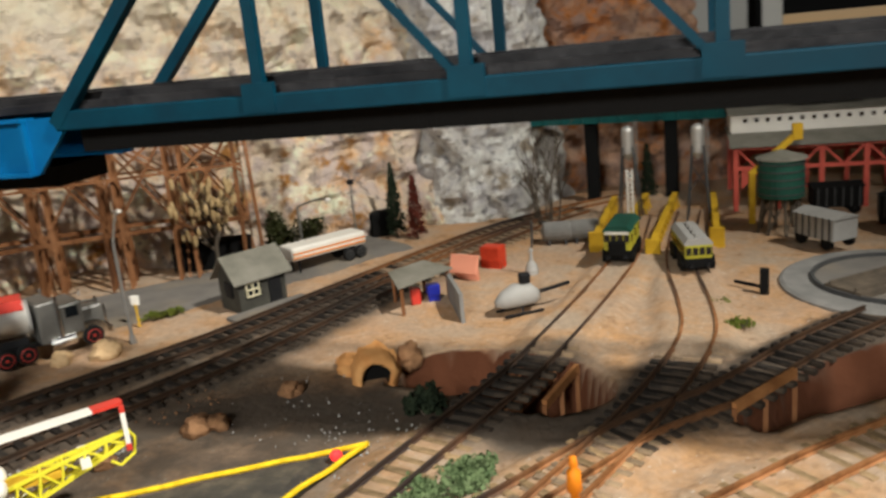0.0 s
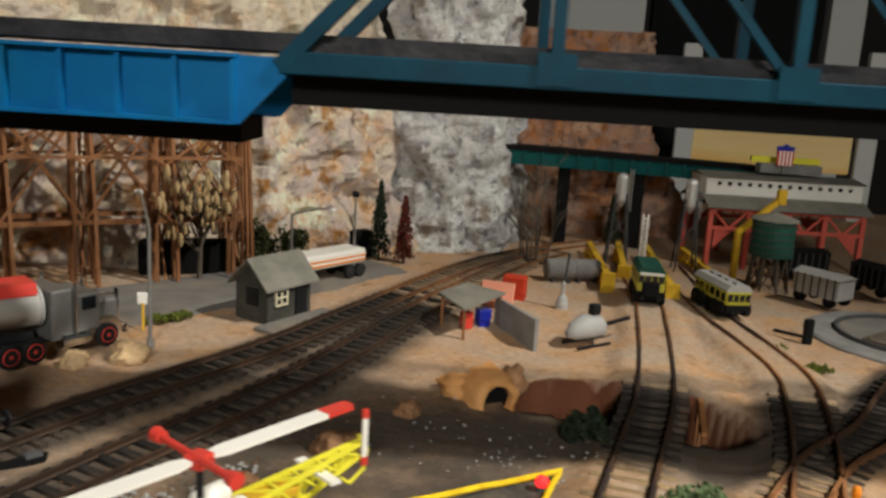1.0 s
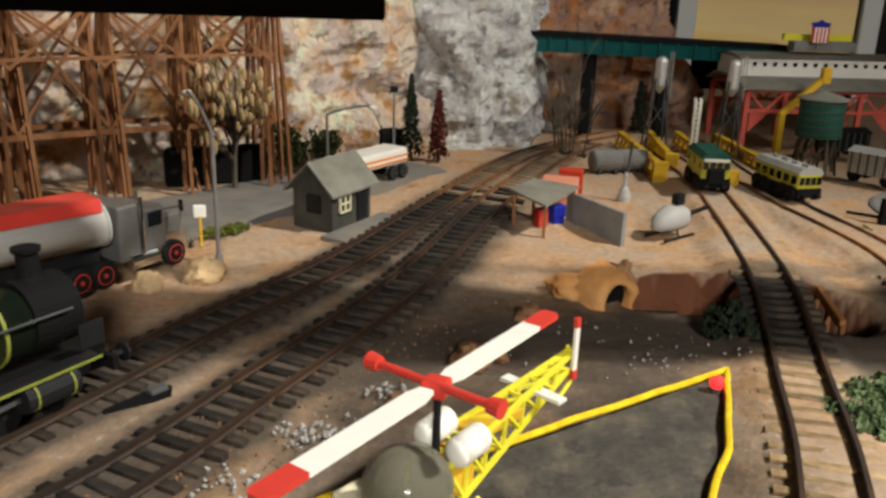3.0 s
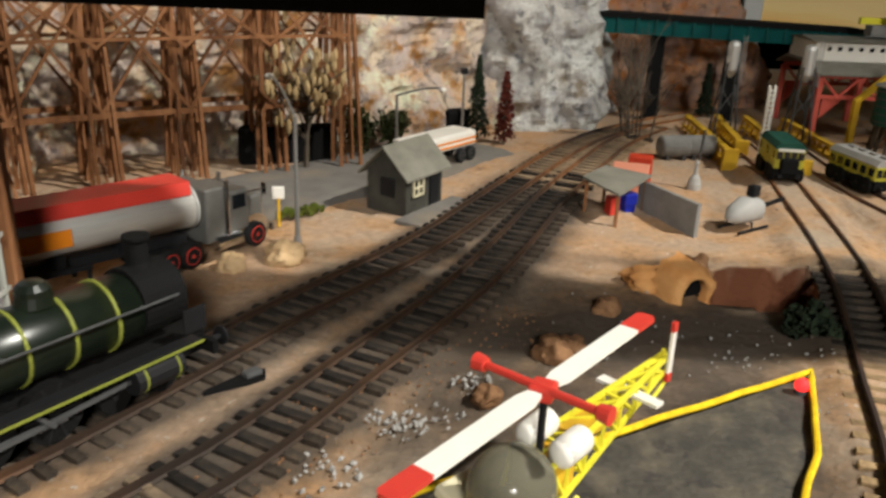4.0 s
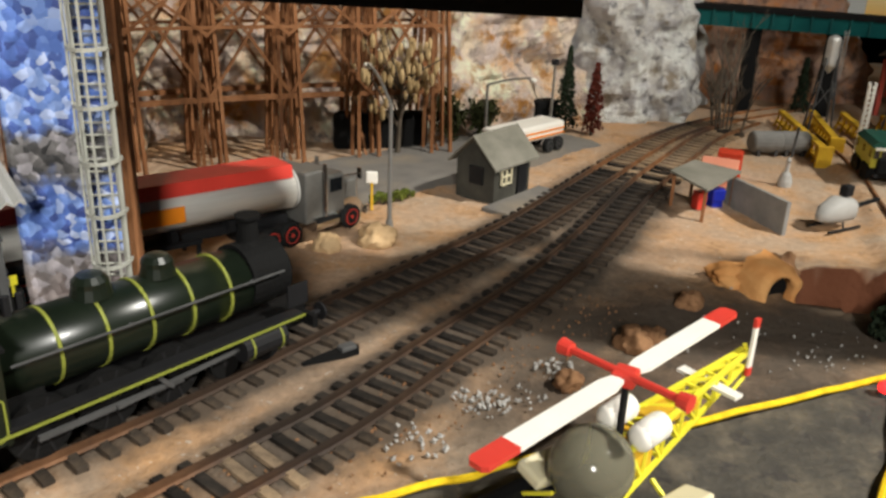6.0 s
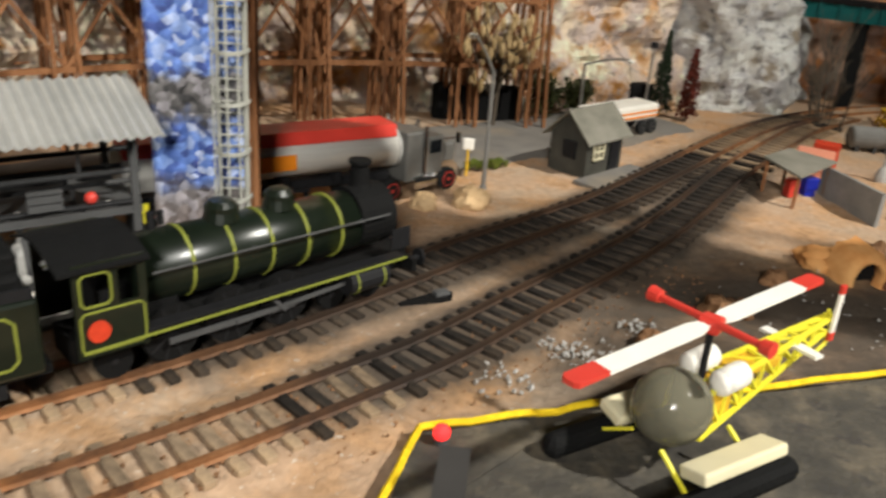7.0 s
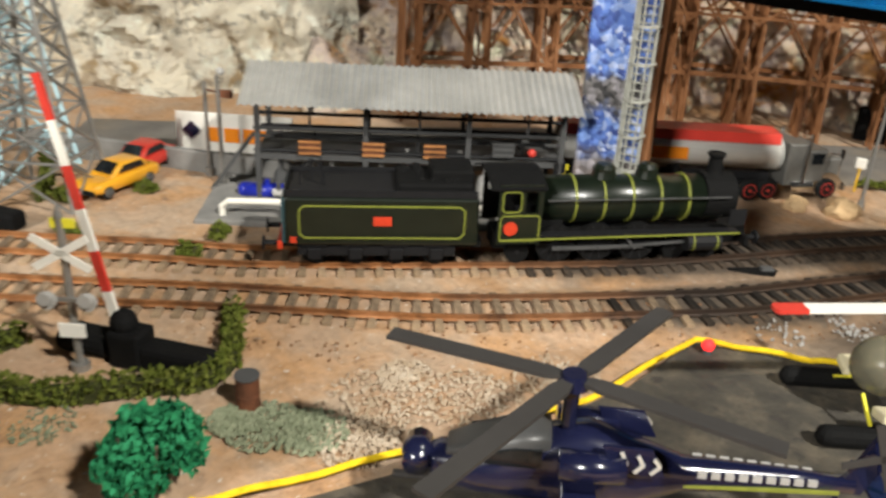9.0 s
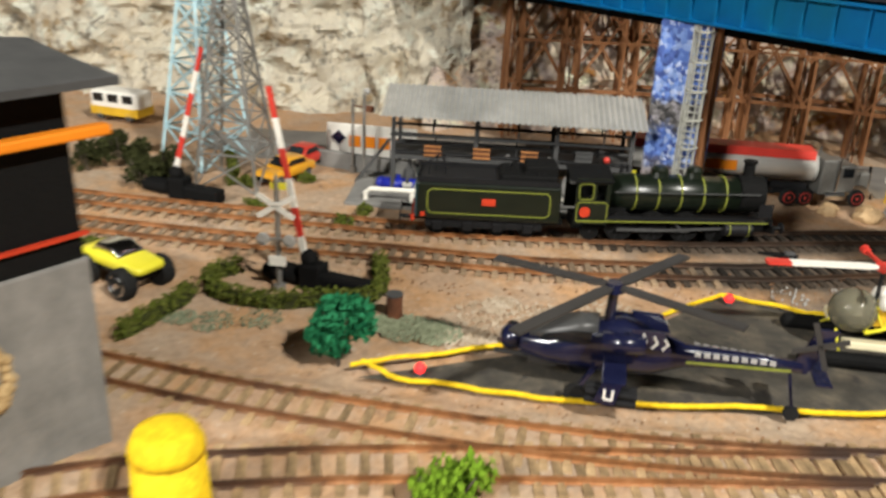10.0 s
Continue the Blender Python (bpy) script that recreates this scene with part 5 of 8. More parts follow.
box(bm, (-0.0035, 0, 0.0245), (0.0008, 0.0210, 0.0065))
part("windscreen", bm, M["glass_dark"], cab)
bm = bmesh.new()
box(bm, (-0.022, 0, 0.0075), (0.066, 0.009, 0.0030))
part("chassis", bm, M["black"], truck)
bm = bmesh.new()
box(bm, (-0.092, 0, 0.0115), (0.120, 0.010, 0.0040))
beam(bm, (-0.075, 0.008, 0.011), (-0.075, 0.008, 0.001), 0.0016)
beam(bm, (-0.075, -0.008, 0.011), (-0.075, -0.008, 0.001), 0.0016)
box(bm, (-0.100, -0.0115, 0.0115), (0.050, 0.002, 0.0018))
for x in (-0.060, -0.085, -0.118):
    box(bm, (x, 0, 0.0140), (0.003, 0.018, 0.005))
part("trailer_frame", bm, M["black"], truck).matrix_basis = SWING
sec = [(0.0112 * math.copysign(abs(math.cos(a)) ** 0.9, math.cos(a)), 0.0245 + 0.0094 * math.sin(a)) for a in [2 * math.pi * k / 32 for k in range(32)]]
bm = bmesh.new()
prism(bm, sec, (0, 1, 0), (0, 0, 1), (0.122, 0, 0), (-0.152, 0, 0))
tank = part("tank", bm, M["steel"], truck, "dull silver tank")
tank.matrix_basis = SWING
for p in tank.data.polygons:
    p.use_smooth = len(p.vertices) == 4
for x in (-0.1522, -0.0298):
    bm = bmesh.new()
    prism(bm, [(y * 1.03, 0.0245 + (z - 0.0245) * 1.03) for y, z in sec], (0, 1, 0), (0, 0, 1), (0.0012, 0, 0), (x, 0, 0))
    part("end_ring", bm, M["pale_grey"], tank)
bm = bmesh.new()
prism(bm, [(-0.0094, 0.0312), (-0.0082, 0.0366), (0.0082, 0.0366), (0.0094, 0.0312)], (0, 1, 0), (0, 0, 1), (0.120, 0, 0), (-0.151, 0, 0))
part("top_band", bm, M["red"], truck, "long red top walkway").matrix_basis = SWING
for s in (-1, 1):
    bm = bmesh.new()
    box(bm, (-0.101, s * 0.01115, 0.0242), (0.040, 0.0010, 0.0065))
    part("side_panel", bm, M["orange"], tank, "blank orange panel")
    bm = bmesh.new()
    rod(bm, (-0.125, s * 0.0108, 0.0242), (-0.125, s * 0.0120, 0.0242), 0.0030, seg=14)
    part("side_panel", bm, M["dark_grey"], tank, "dark round badge")

# ---- shed, road lamps, trailer ----
shed = thing("trackside_shed", pose(0.0790, 0.7040, 0.0, 0, 0, 62.6), "small dark grey wooden hut with pale window frames", "hut")
SL, SW, EV, RG = 0.034, 0.025, 0.0225, 0.0345
bm = bmesh.new()
prism(bm, [(0, -0.002), (SW, -0.002), (SW, EV), (SW / 2, RG), (0, EV)], (0, 1, 0), (0, 0, 1), (SL, 0, 0), (0, 0, 0))
part("wall", bm, M["shed_grey"], shed)
for k, (y0, y1) in enumerate(((-0.0035, SW / 2), (SW + 0.0035, SW / 2))):
    bm = bmesh.new()
    z0, z1 = EV - 0.0030, RG + 0.0008
    prism(bm, [(y0, z0), (y1, z1), (y1, z1 + 0.0012), (y0, z0 + 0.0012)], (0, 1, 0), (0, 0, 1), (SL + 0.008, 0, 0), (-0.004, 0, 0))
    part("roof", bm, M["roof_grey"], shed, "plain pale grey roof")
bm = bmesh.new()
box(bm, (0.0095, -0.0004, 0.0145), (0.0085, 0.0012, 0.0085))
win = part("window", bm, M["glass_dark"], shed)
bm = bmesh.new()
for x in (0.0052, 0.0095, 0.0138):
    box(bm, (x, -0.0012, 0.0145), (0.0009, 0.0012, 0.0095))
for z in (0.0102, 0.0145, 0.0188):
    box(bm, (0.0095, -0.0012, z), (0.0095, 0.0012, 0.0009))
part("frame", bm, M["cream"], win, "pale window bars")
# black slab on the closed wall paints the doorway's darkness
bm = bmesh.new()
box(bm, (0.0255, -0.0006, 0.0092), (0.0085, 0.0014, 0.0185))
part("door", bm, M["black"], shed, "black panel painted as the dark of an open doorway")
bm = bmesh.new()
box(bm, (-0.0006, SW * 0.45, 0.0145), (0.0014, 0.0085, 0.0095))
part("window", bm, M["black"], shed)
bm = bmesh.new()
box(bm, (0.016, -0.009, 0.001), (0.055, 0.016, 0.0025), bevel=0.0006)
tagged(part("concrete_apron", bm, M["asphalt"]), "pale worn concrete apron beside the hut", "apron", kind="structure").matrix_world = pose(0.0790, 0.7040, 0.0, 0, 0, 62.6)


def arm_lamp(x, y, h, dx, dy, rise, label, r=0.0009):
    t = thing("street_lamp", pose(x, y, 0), label, "street lamp", "road lamps")
    bm = bmesh.new()
    rod(bm, (0, 0, -0.002), (0, 0, h * 0.5), r * 1.25, r * 1.25, 8)
    rod(bm, (0, 0, -0.002), (0, 0, 0.004), r * 2.6, r * 1.8, 8)
    rod(bm, (0, 0, h * 0.5), (0, 0, h), r, r, 8)
    part("pole", bm, M["pole"], t)
    bm = bmesh.new()
    pts = [Vector((dx * k / 8, dy * k / 8, h + rise * math.sin(math.pi / 2 * k / 8))) for k in range(9)]
    sweep(bm, pts, circle(r * 0.8, 6), Vector((0.3, 0.2, 0.9)))
    part("arm", bm, M["pole"], t)
    bm = bmesh.new()
    ball(bm, (dx, dy, h + rise - 0.001), r * 2.2, 10, 8, (1.2, 1.2, 0.8))
    part("head", bm, M["white"], t, "pale lamp head")
    return t


arm_lamp(0.0350, 0.6550, 0.060, -0.020, 0.030, 0.013, "grey bent-arm road lamp beside the lorry")
arm_lamp(0.0560, 0.8250, 0.042, 0.030, -0.006, 0.007, "grey bent-arm road lamp behind the hut")
mast = thing("pole_post", pose(0.0980, 0.8350, 0), "thin grey post with a dark head", "post")
bm = bmesh.new()
rod(bm, (0, 0, -0.002), (0, 0, 0.056), 0.0008, seg=8)
part("pole", bm, M["pole"], mast)
bm = bmesh.new()
box(bm, (0, 0, 0.058), (0.005, 0.003, 0.004), bevel=0.0008)
part("head", bm, M["black"], mast)
sign = thing("road_sign", pose(0.0190, 0.6800, 0), "small pale road sign on a yellow post", "sign")
bm = bmesh.new()
rod(bm, (0, 0, -0.001), (0, 0, 0.014), 0.0007, seg=8)
part("post", bm, M["ochre"], sign)
bm = bmesh.new()
box(bm, (0, 0, 0.0165), (0.006, 0.0010, 0.0065), Matrix.Rotation(0.2, 4, "Z"), bevel=0.0006)
part("plate", bm, M["white"], sign)

trailer = thing("box_trailer", pose(0.0780, 0.8000, 0.0022, 0, 0, 58), "white low trailer with orange stripes parked behind the hut", "trailer")
bm = bmesh.new()
box(bm, (0.010, 0, 0.0150), (0.062, 0.0200, 0.0100), bevel=0.0020)
part("body", bm, M["white"], trailer)
for s in (-1, 1):
    for z in (0.0155, 0.0125):
        bm = bmesh.new()
        box(bm, (0.010, s * 0.0102, z), (0.060, 0.0006, 0.0010))
        part("stripe", bm, M["orange"], trailer)
    for x in (0.026, 0.036):
        road_wheel(trailer, x, s * 0.0085, 0.0048, 0.0035, M["dark_grey"])
    bm = bmesh.new()
    beam(bm, (-0.014, s * 0.006, 0.0105), (-0.014, s * 0.006, -0.001), 0.0012)
    part("leg", bm, M["black"], trailer)

# ---- trees, shrubs, hedges ----


def clumps(bm, centre, spread, n, size, rnd, flat=1.0):
    """Many small ragged leaf cards round a centre."""
    for _ in range(n):
        v = Vector((rnd.gauss(0, 1), rnd.gauss(0, 1), rnd.gauss(0, 1)))
        v = v.normalized() * (rnd.random() ** 0.4)
        p = Vector(centre) + Vector((v.x * spread[0], v.y * spread[1], v.z * spread[2]))
        s = size * rnd.uniform(0.6, 1.3)
        m = Matrix.Translation(p) @ Euler((rnd.uniform(0, 6), rnd.uniform(0, 6), rnd.uniform(0, 6))).to_matrix().to_4x4()
        q = [bm.verts.new(m @ Vector(c)) for c in ((s, 0, 0), (0.1 * s, 0.6 * s, 0.15 * s), (-s, 0.1 * s, 0), (-0.1 * s, -0.6 * s, 0.2 * s), (0, 0, 0.5 * s))]
        bm.faces.new((q[0], q[1], q[4])), bm.faces.new((q[1], q[2], q[4])), bm.faces.new((q[2], q[3], q[4])), bm.faces.new((q[3], q[0], q[4]))


def conifer(x, y, h, r, mat, label, seed):
    rnd = random.Random(seed)
    t = thing("conifer_tree", pose(x, y, 0), label, "tree", "cliff-foot conifers")
    bm = bmesh.new()
    rod(bm, (0, 0, -0.002), (0, 0, h * 0.95), r * 0.12, r * 0.03, 7)
    part("trunk", bm, M["twig"], t)
    bm = bmesh.new()
    z = h * 0.12
    while z < h:
        rr = r * (1 - z / h) ** 0.8 + 0.0006
        n = 9
        for k in range(n):
            a = 2 * math.pi * k / n + rnd.uniform(-0.4, 0.4)
            L = rr * rnd.uniform(0.7, 1.15)
            clumps(bm, (L * 0.6 * math.cos(a), L * 0.6 * math.sin(a), z - L * 0.15), (L * 0.45, L * 0.45, h * 0.03), 6, h * 0.030, rnd)
        z += h * 0.055
    part("crown", bm, mat, t)
    return t


conifer(0.105, 0.893, 0.060, 0.0105, M["conifer"], "dark green model conifer at the cliff foot", 1)
conifer(0.125, 0.888, 0.053, 0.0095, M["russet"], "russet brown model conifer at the cliff foot", 2)
conifer(0.292, 1.02, 0.050, 0.009, M["conifer"], "dark green model conifer under the teal bridge", 3)


def shrub(x, y, r, h, mat, label, seed, n=260, name="shrub", size=0.0022, group=""):
    rnd = random.Random(seed)
    t = thing(name, pose(x, y, 0), label, "shrub", group)
    bm = bmesh.new()
    for k in range(6):
        a = rnd.uniform(0, 6.28)
        rod(bm, (0, 0, -0.001), (r * 0.6 * math.cos(a), r * 0.6 * math.sin(a), h * rnd.uniform(0.5, 0.9)), 0.0006, 0.0003, 5)
    part("stem", bm, M["twig"], t)
    bm = bmesh.new()
    for k in range(9):
        a, q = rnd.uniform(0, 6.28), rnd.uniform(0.1, 0.75)
        clumps(bm, (r * q * math.cos(a), r * q * math.sin(a), h * rnd.uniform(0.3, 0.75)), (r * 0.5, r * 0.5, h * 0.3), n // 9, size, rnd)
    part("crown", bm, mat, t)
    return t


shrub(0.028, 0.835, 0.016, 0.036, M["olive"], "dark olive bush by the cliff tunnel", 4, 500, group="cliff-foot bushes")
shrub(0.052, 0.850, 0.014, 0.032, M["olive"], "dark olive bush behind the hut", 5, 420, group="cliff-foot bushes")
shrub(0.040, 0.249, 0.0130, 0.033, M["tuft"], "emerald green tufted bush at the cord corner", 6, 2300, size=0.0020)
shrub(0.284, 0.540, 0.014, 0.006, M["tuft_pale"], "low green tuft beside the track", 7, 700, size=0.0018, group="ground tufts")
shrub(0.272, 0.530, 0.012, 0.005, M["tuft_pale"], "low green tuft between the tracks", 17, 400, size=0.0018, group="ground tufts")
shrub(0.248, 0.590, 0.010, 0.013, M["conifer"], "dark tuft at the wash edge", 8, 420, group="ground tufts")
for k, (x, y) in enumerate(((-0.114, 0.340), (-0.150, 0.283), (-0.195, 0.296), (-0.187, 0.333), (-0.10, 0.318))):
    shrub(x, y, 0.0075, 0.007, M["hedge"], "small olive tuft beside the track", 20 + k, 260, size=0.0016, group="ground tufts")
for k, (x, y) in enumerate(((-0.235, 0.25), (-0.26, 0.24), (-0.29, 0.235), (-0.22, 0.235), (-0.27, 0.21))):
    shrub(x, y, 0.014, 0.022, M["olive"], "tall grey-green weeds by the pylon", 30 + k, 420, group="pylon weeds")
for k, (x, y) in enumerate(((0.372, 0.706), (0.360, 0.740), (0.022, 0.690), (0.030, 0.70))):
    shrub(x, y, 0.008, 0.005, M["hedge"], "low dry olive scrub", 40 + k, 160, size=0.0016, group="ground tufts")

rnd = random.Random(9)
dead = thing("dry_tree", pose(0.0060, 0.7850, 0), "pale dry tree with curled tan leaves before the cliff", "tree")
bm, bl = bmesh.new(), bmesh.new()
rod(bm, (0, 0, -0.002), (0.002, 0, 0.045), 0.0018, 0.0012, 7)
for k in range(26):
    a, z = rnd.uniform(0, 6.28), rnd.uniform(0.018, 0.048)
    L = rnd.uniform(0.012, 0.030)
    b = Vector((L * math.cos(a), L * math.sin(a), z + rnd.uniform(0.012, 0.045)))
    rod(bm, (0.001, 0, z), b, 0.0007, 0.0003, 5)
    for j in range(5):
        c = Vector((0.001, 0, z)).lerp(b, rnd.uniform(0.4, 1.05)) + Vector((rnd.gauss(0, 1), rnd.gauss(0, 1), rnd.gauss(0, 1))) * 0.0025
        ball(bl, c, rnd.uniform(0.0018, 0.0032), 7, 5, (0.6, 0.6, 1.5))
part("trunk", bm, M["twig"], dead)
part("leaf", bl, M["dry"], dead, "curled pale tan leaves")
bare = thing("bare_tree", pose(0.225, 0.93, 0), "tall bare dark twiggy tree", "tree")
bm = bmesh.new()


def twig(bm, a, d, length, r, depth):
    """A bent shoot that forks into thinner ones."""
    b = a + d * length
    rod(bm, a, b, r, r * 0.6, 5)
    if depth:
        for _ in range(3):
            e = (d + Vector((rnd.uniform(-0.6, 0.6), rnd.uniform(-0.6, 0.6), rnd.uniform(0.0, 0.3)))).normalized()
            twig(bm, a.lerp(b, rnd.uniform(0.45, 1.0)), e, length * rnd.uniform(0.45, 0.75), r * 0.6, depth - 1)


for k in range(9):
    a = rnd.uniform(0, 6.28)
    q = Vector((math.cos(a), math.sin(a), 0))
    twig(bm, q * rnd.uniform(0.001, 0.012) - Vector((0, 0, 0.002)), (q * rnd.uniform(0.02, 0.22) + Vector((0, 0, 1))).normalized(), rnd.uniform(0.030, 0.055), 0.0009, 3)
part("branch", bm, M["twig"], bare)


def hedge(name, pts, w, h, label, seed):
    rnd = random.Random(seed)
    bm = bmesh.new()
    for p in spline(pts, 0.0028):
        clumps(bm, (p.x, p.y, h * 0.5), (w, w, h * 0.6), 46, 0.0014, rnd)
    t = thing(name, Matrix.Identity(4), label, "hedge", "low hedges")
    part("foliage", bm, M["hedge"], t)
    bm = bmesh.new()
    sweep(bm, [p + Vector((0, 0, 0.001)) for p in spline(pts, 0.004)], [(-w * 0.5, 0), (w * 0.5, 0), (w * 0.35, h * 0.6), (-w * 0.35, h * 0.6)])
    part("core", bm, M["olive"], t)
    return t


hedge("hedge", [(-0.066, 0.243), (-0.062, 0.228), (-0.040, 0.226), (-0.022, 0.242), (-0.012, 0.266), (-0.004, 0.282), (-0.012, 0.297), (-0.030, 0.306), (-0.042, 0.313)], 0.0046, 0.0095, "olive green foam hedge round the crossing gate", 3)
hedge("hedge", [(-0.022, 0.176), (-0.032, 0.192), (-0.043, 0.208), (-0.052, 0.216)], 0.0046, 0.0095, "olive green foam hedge beside the crossing road", 4)
hedge("hedge", [(-0.135, 0.172), (-0.12, 0.187), (-0.108, 0.198)], 0.0046, 0.0095, "olive green foam hedge across the crossing road", 5)
hedge("hedge", [(-0.26, 0.305), (-0.225, 0.296), (-0.20, 0.286)], 0.004, 0.008, "olive foam hedge under the pylon", 6)


def scatter(name, spots, n, size, mat, label, seed, z=0.001, flat=0.6):
    """Loose bits over round patches, one joined mesh."""
    rnd = random.Random(seed)
    bm = bmesh.new()
    for _ in range(n):
        x, y, r = rnd.choice(spots)
        a, q = rnd.uniform(0, 6.283), r * rnd.random() ** 0.6
        p = (x + q * math.cos(a), y + q * math.sin(a))
        s = size * rnd.uniform(0.4, 1.4)
        m = Matrix.Translation((*p, ground_z(*p) * 0.6 + z)) @ Euler((rnd.uniform(0, 6), rnd.uniform(0, 6), rnd.uniform(0, 6))).to_matrix().to_4x4() @ Matrix.Diagonal((s, s * 0.8, s * flat, 1))
        v = [bm.verts.new(m @ Vector(c)) for c in ((1, 0, 0), (0.2, 0.9, 0.1), (-0.9, 0.3, 0), (-0.2, -0.9, 0.1), (0.1, 0, 1), (0, 0.1, -1))]
        for i in range(4):
            bm.faces.new((v[i], v[(i + 1) % 4], v[4]))
            bm.faces.new((v[(i + 1) % 4], v[i], v[5]))
    return tagged(part(name, bm, mat), label, "scatter", kind="stuff")


scatter("gravel", [(0.036, 0.325, 0.020), (0.052, 0.352, 0.018), (0.060, 0.385, 0.016), (0.048, 0.308, 0.014), (0.028, 0.342, 0.010)], 2200, 0.0008, M["gravel"], "pale tan gravel bits spread on sand", 1)
scatter("pebble_patch", [(0.112, 0.515, 0.012), (0.104, 0.508, 0.010), (0.088, 0.480, 0.010), (0.125, 0.535, 0.008)], 130, 0.0011, M["pale_grey"], "small grey-white pebbles beside the track", 2)
scatter("pebble_patch", [(0.19, 0.60, 0.05), (0.21, 0.57, 0.03), (0.24, 0.56, 0.03)], 90, 0.0007, M["pale_grey"], "tiny pale stones in the shaded yard", 3)
scatter("moss_patch", [(0.026, 0.290, 0.013), (0.036, 0.300, 0.012), (0.018, 0.283, 0.008)], 1500, 0.0011, M["sedum"], "grey-green crumbly moss patch", 4)
scatter("moss_patch", [(-0.02, 0.215, 0.010), (-0.012, 0.235, 0.010), (-0.03, 0.203, 0.008)], 500, 0.0008, M["sedum"], "thin pale green scatter by the hedge", 5)
scatter("ballast", [(0.05 + 0.02 * k, 0.20 + 0.03 * k, 0.03) for k in range(6)] + [(-0.03 + 0.02 * k, 0.30 + 0.035 * k, 0.02) for k in range(9)], 700, 0.0007, M["stone"], "rusty crumbs of ballast between the tracks", 6)


def boulder(x, y, r, mat, label, seed, s=(1, 1, 0.8)):
    bm = bmesh.new()
    bmesh.ops.create_icosphere(bm, subdivisions=4, radius=r)
    for v in bm.verts:
        v.co *= 1 + 0.45 * noise.noise(v.co * (1.1 / r) + Vector((seed, 0, 0))) + 0.2 * noise.noise(v.co * (3 / r)) + 0.10 * (0.4 - abs(noise.noise(v.co * (7 / r)))) + 0.05 * noise.noise(v.co * (16 / r))
        v.co = Vector((v.co.x * s[0], v.co.y * s[1], v.co.z * s[2]))
    ob = part("boulder", bm, mat, smooth=True)
    ob.matrix_world = pose(x, y, r * 0.3)
    return tagged(ob, label, "rock", "loose rocks")


boulder(0.0345, 0.6330, 0.0085, M["sand_rock"], "tan sandy lump of rock by the lamp", 1)
boulder(0.150, 0.560, 0.0065, M["stone"], "dark rust rock beside the pad", 2)
boulder(0.158, 0.566, 0.0050, M["stone"], "dark rust rock beside the pad", 3)
boulder(0.129, 0.527, 0.0045, M["stone"], "small rust stone beside the track", 4)
boulder(0.173, 0.603, 0.0050, M["stone"], "rust stone in the yard", 5)
boulder(0.1965, 0.633, 0.0085, M["stone_orange"], "orange sandstone lump at the wash edge", 6, (1.5, 1.0, 0.62))
boulder(0.2165, 0.6480, 0.0080, M["stone"], "dark red rock above the culvert", 7, (0.8, 1.0, 0.9))
culvert = thing("culvert", pose(0.2100, 0.6215, 0.0015, 0, 0, -58), "round culvert mouth in orange sandstone at the wash end", "culvert")
bm = bmesh.new()
rings = []
for x, r in ((-0.004, 0.0072), (0.001, 0.0070), (0.0022, 0.0078), (0.0018, 0.0095), (-0.002, 0.0118), (-0.014, 0.0125)):
    ring = []
    for k in range(28):
        a = 2 * math.pi * k / 28
        v = Vector((x, r * math.cos(a), r * math.sin(a)))
        ring.append(bm.verts.new(v + noise.noise_vector(v * 240) * (0.0026 if r > 0.009 else 0.0008)))
    rings.append(ring)
for a, b in zip(rings, rings[1:]):
    for k in range(28):
        bm.faces.new((a[k], a[(k + 1) % 28], b[(k + 1) % 28], b[k]))
part("rock_ring", bm, M["stone_orange"], culvert, smooth=True)
# black disc closes the ring and stands for the unlit inside
bm = bmesh.new()
rod(bm, (-0.006, 0, 0), (-0.0030, 0, 0), 0.0085, seg=24)
part("inner_wall", bm, M["soot"], culvert, "black disc painted as the dark inside the pipe")
boulder(0.015, 0.620, 0.0060, M["sand_rock"], "tan sandy lump by the road", 8)
boulder(-0.004, 0.535, 0.0060, M["sand_rock"], "orange lump at the pier foot", 9)

# ---- yellow cord with small red lamps ----
cord = [(0.049, 0.250), (0.057, 0.285), (0.066, 0.325), (0.0775, 0.38), (0.0745, 0.444), (0.112, 0.470), (0.166, 0.507), (0.2365, 0.5555), (0.222, 0.505), (0.205, 0.465), (0.165, 0.394), (0.105, 0.303), (0.066, 0.262), (0.046, 0.255)]
bm = bmesh.new()
line = []
for a, b in zip(cord, cord[1:]):
    for k in range(10):
        t = k / 10
        q = Vector((a[0] + (b[0] - a[0]) * t, a[1] + (b[1] - a[1]) * t, 0.0038 + 0.002 * abs(noise.noise(Vector((a[0] * 30 + t * 2, b[1] * 30, 0))))))
        q += Vector((0.0012 * noise.noise(q * 50), 0.0012 * noise.noise(q * 50 + Vector((7, 0, 0))), 0))
        line.append(q)
sweep(bm, line, circle(0.0011, 7))
tagged(part("boundary_rope", bm, M["rope"]), "yellow cord laid round the helicopter pad", "rope")
for x, y in ((0.081, 0.442), (0.229, 0.5425), (0.066, 0.273)):
    t = thing("corner_lamp", pose(x, y, 0.002), "small red warning bulb lit beside the cord", "lamp", "pad corner lamps")
    bm = bmesh.new()
    rod(bm, (0, 0, -0.001), (0, 0, 0.002), 0.0022, 0.0018, 10)
    part("base", bm, M["dark_grey"], t)
    bm = bmesh.new()
    ball(bm, (0, 0, 0.0035), 0.0024, 12, 8)
    part("bulb", bm, M["lamp_red"], t, "glowing red bulb")

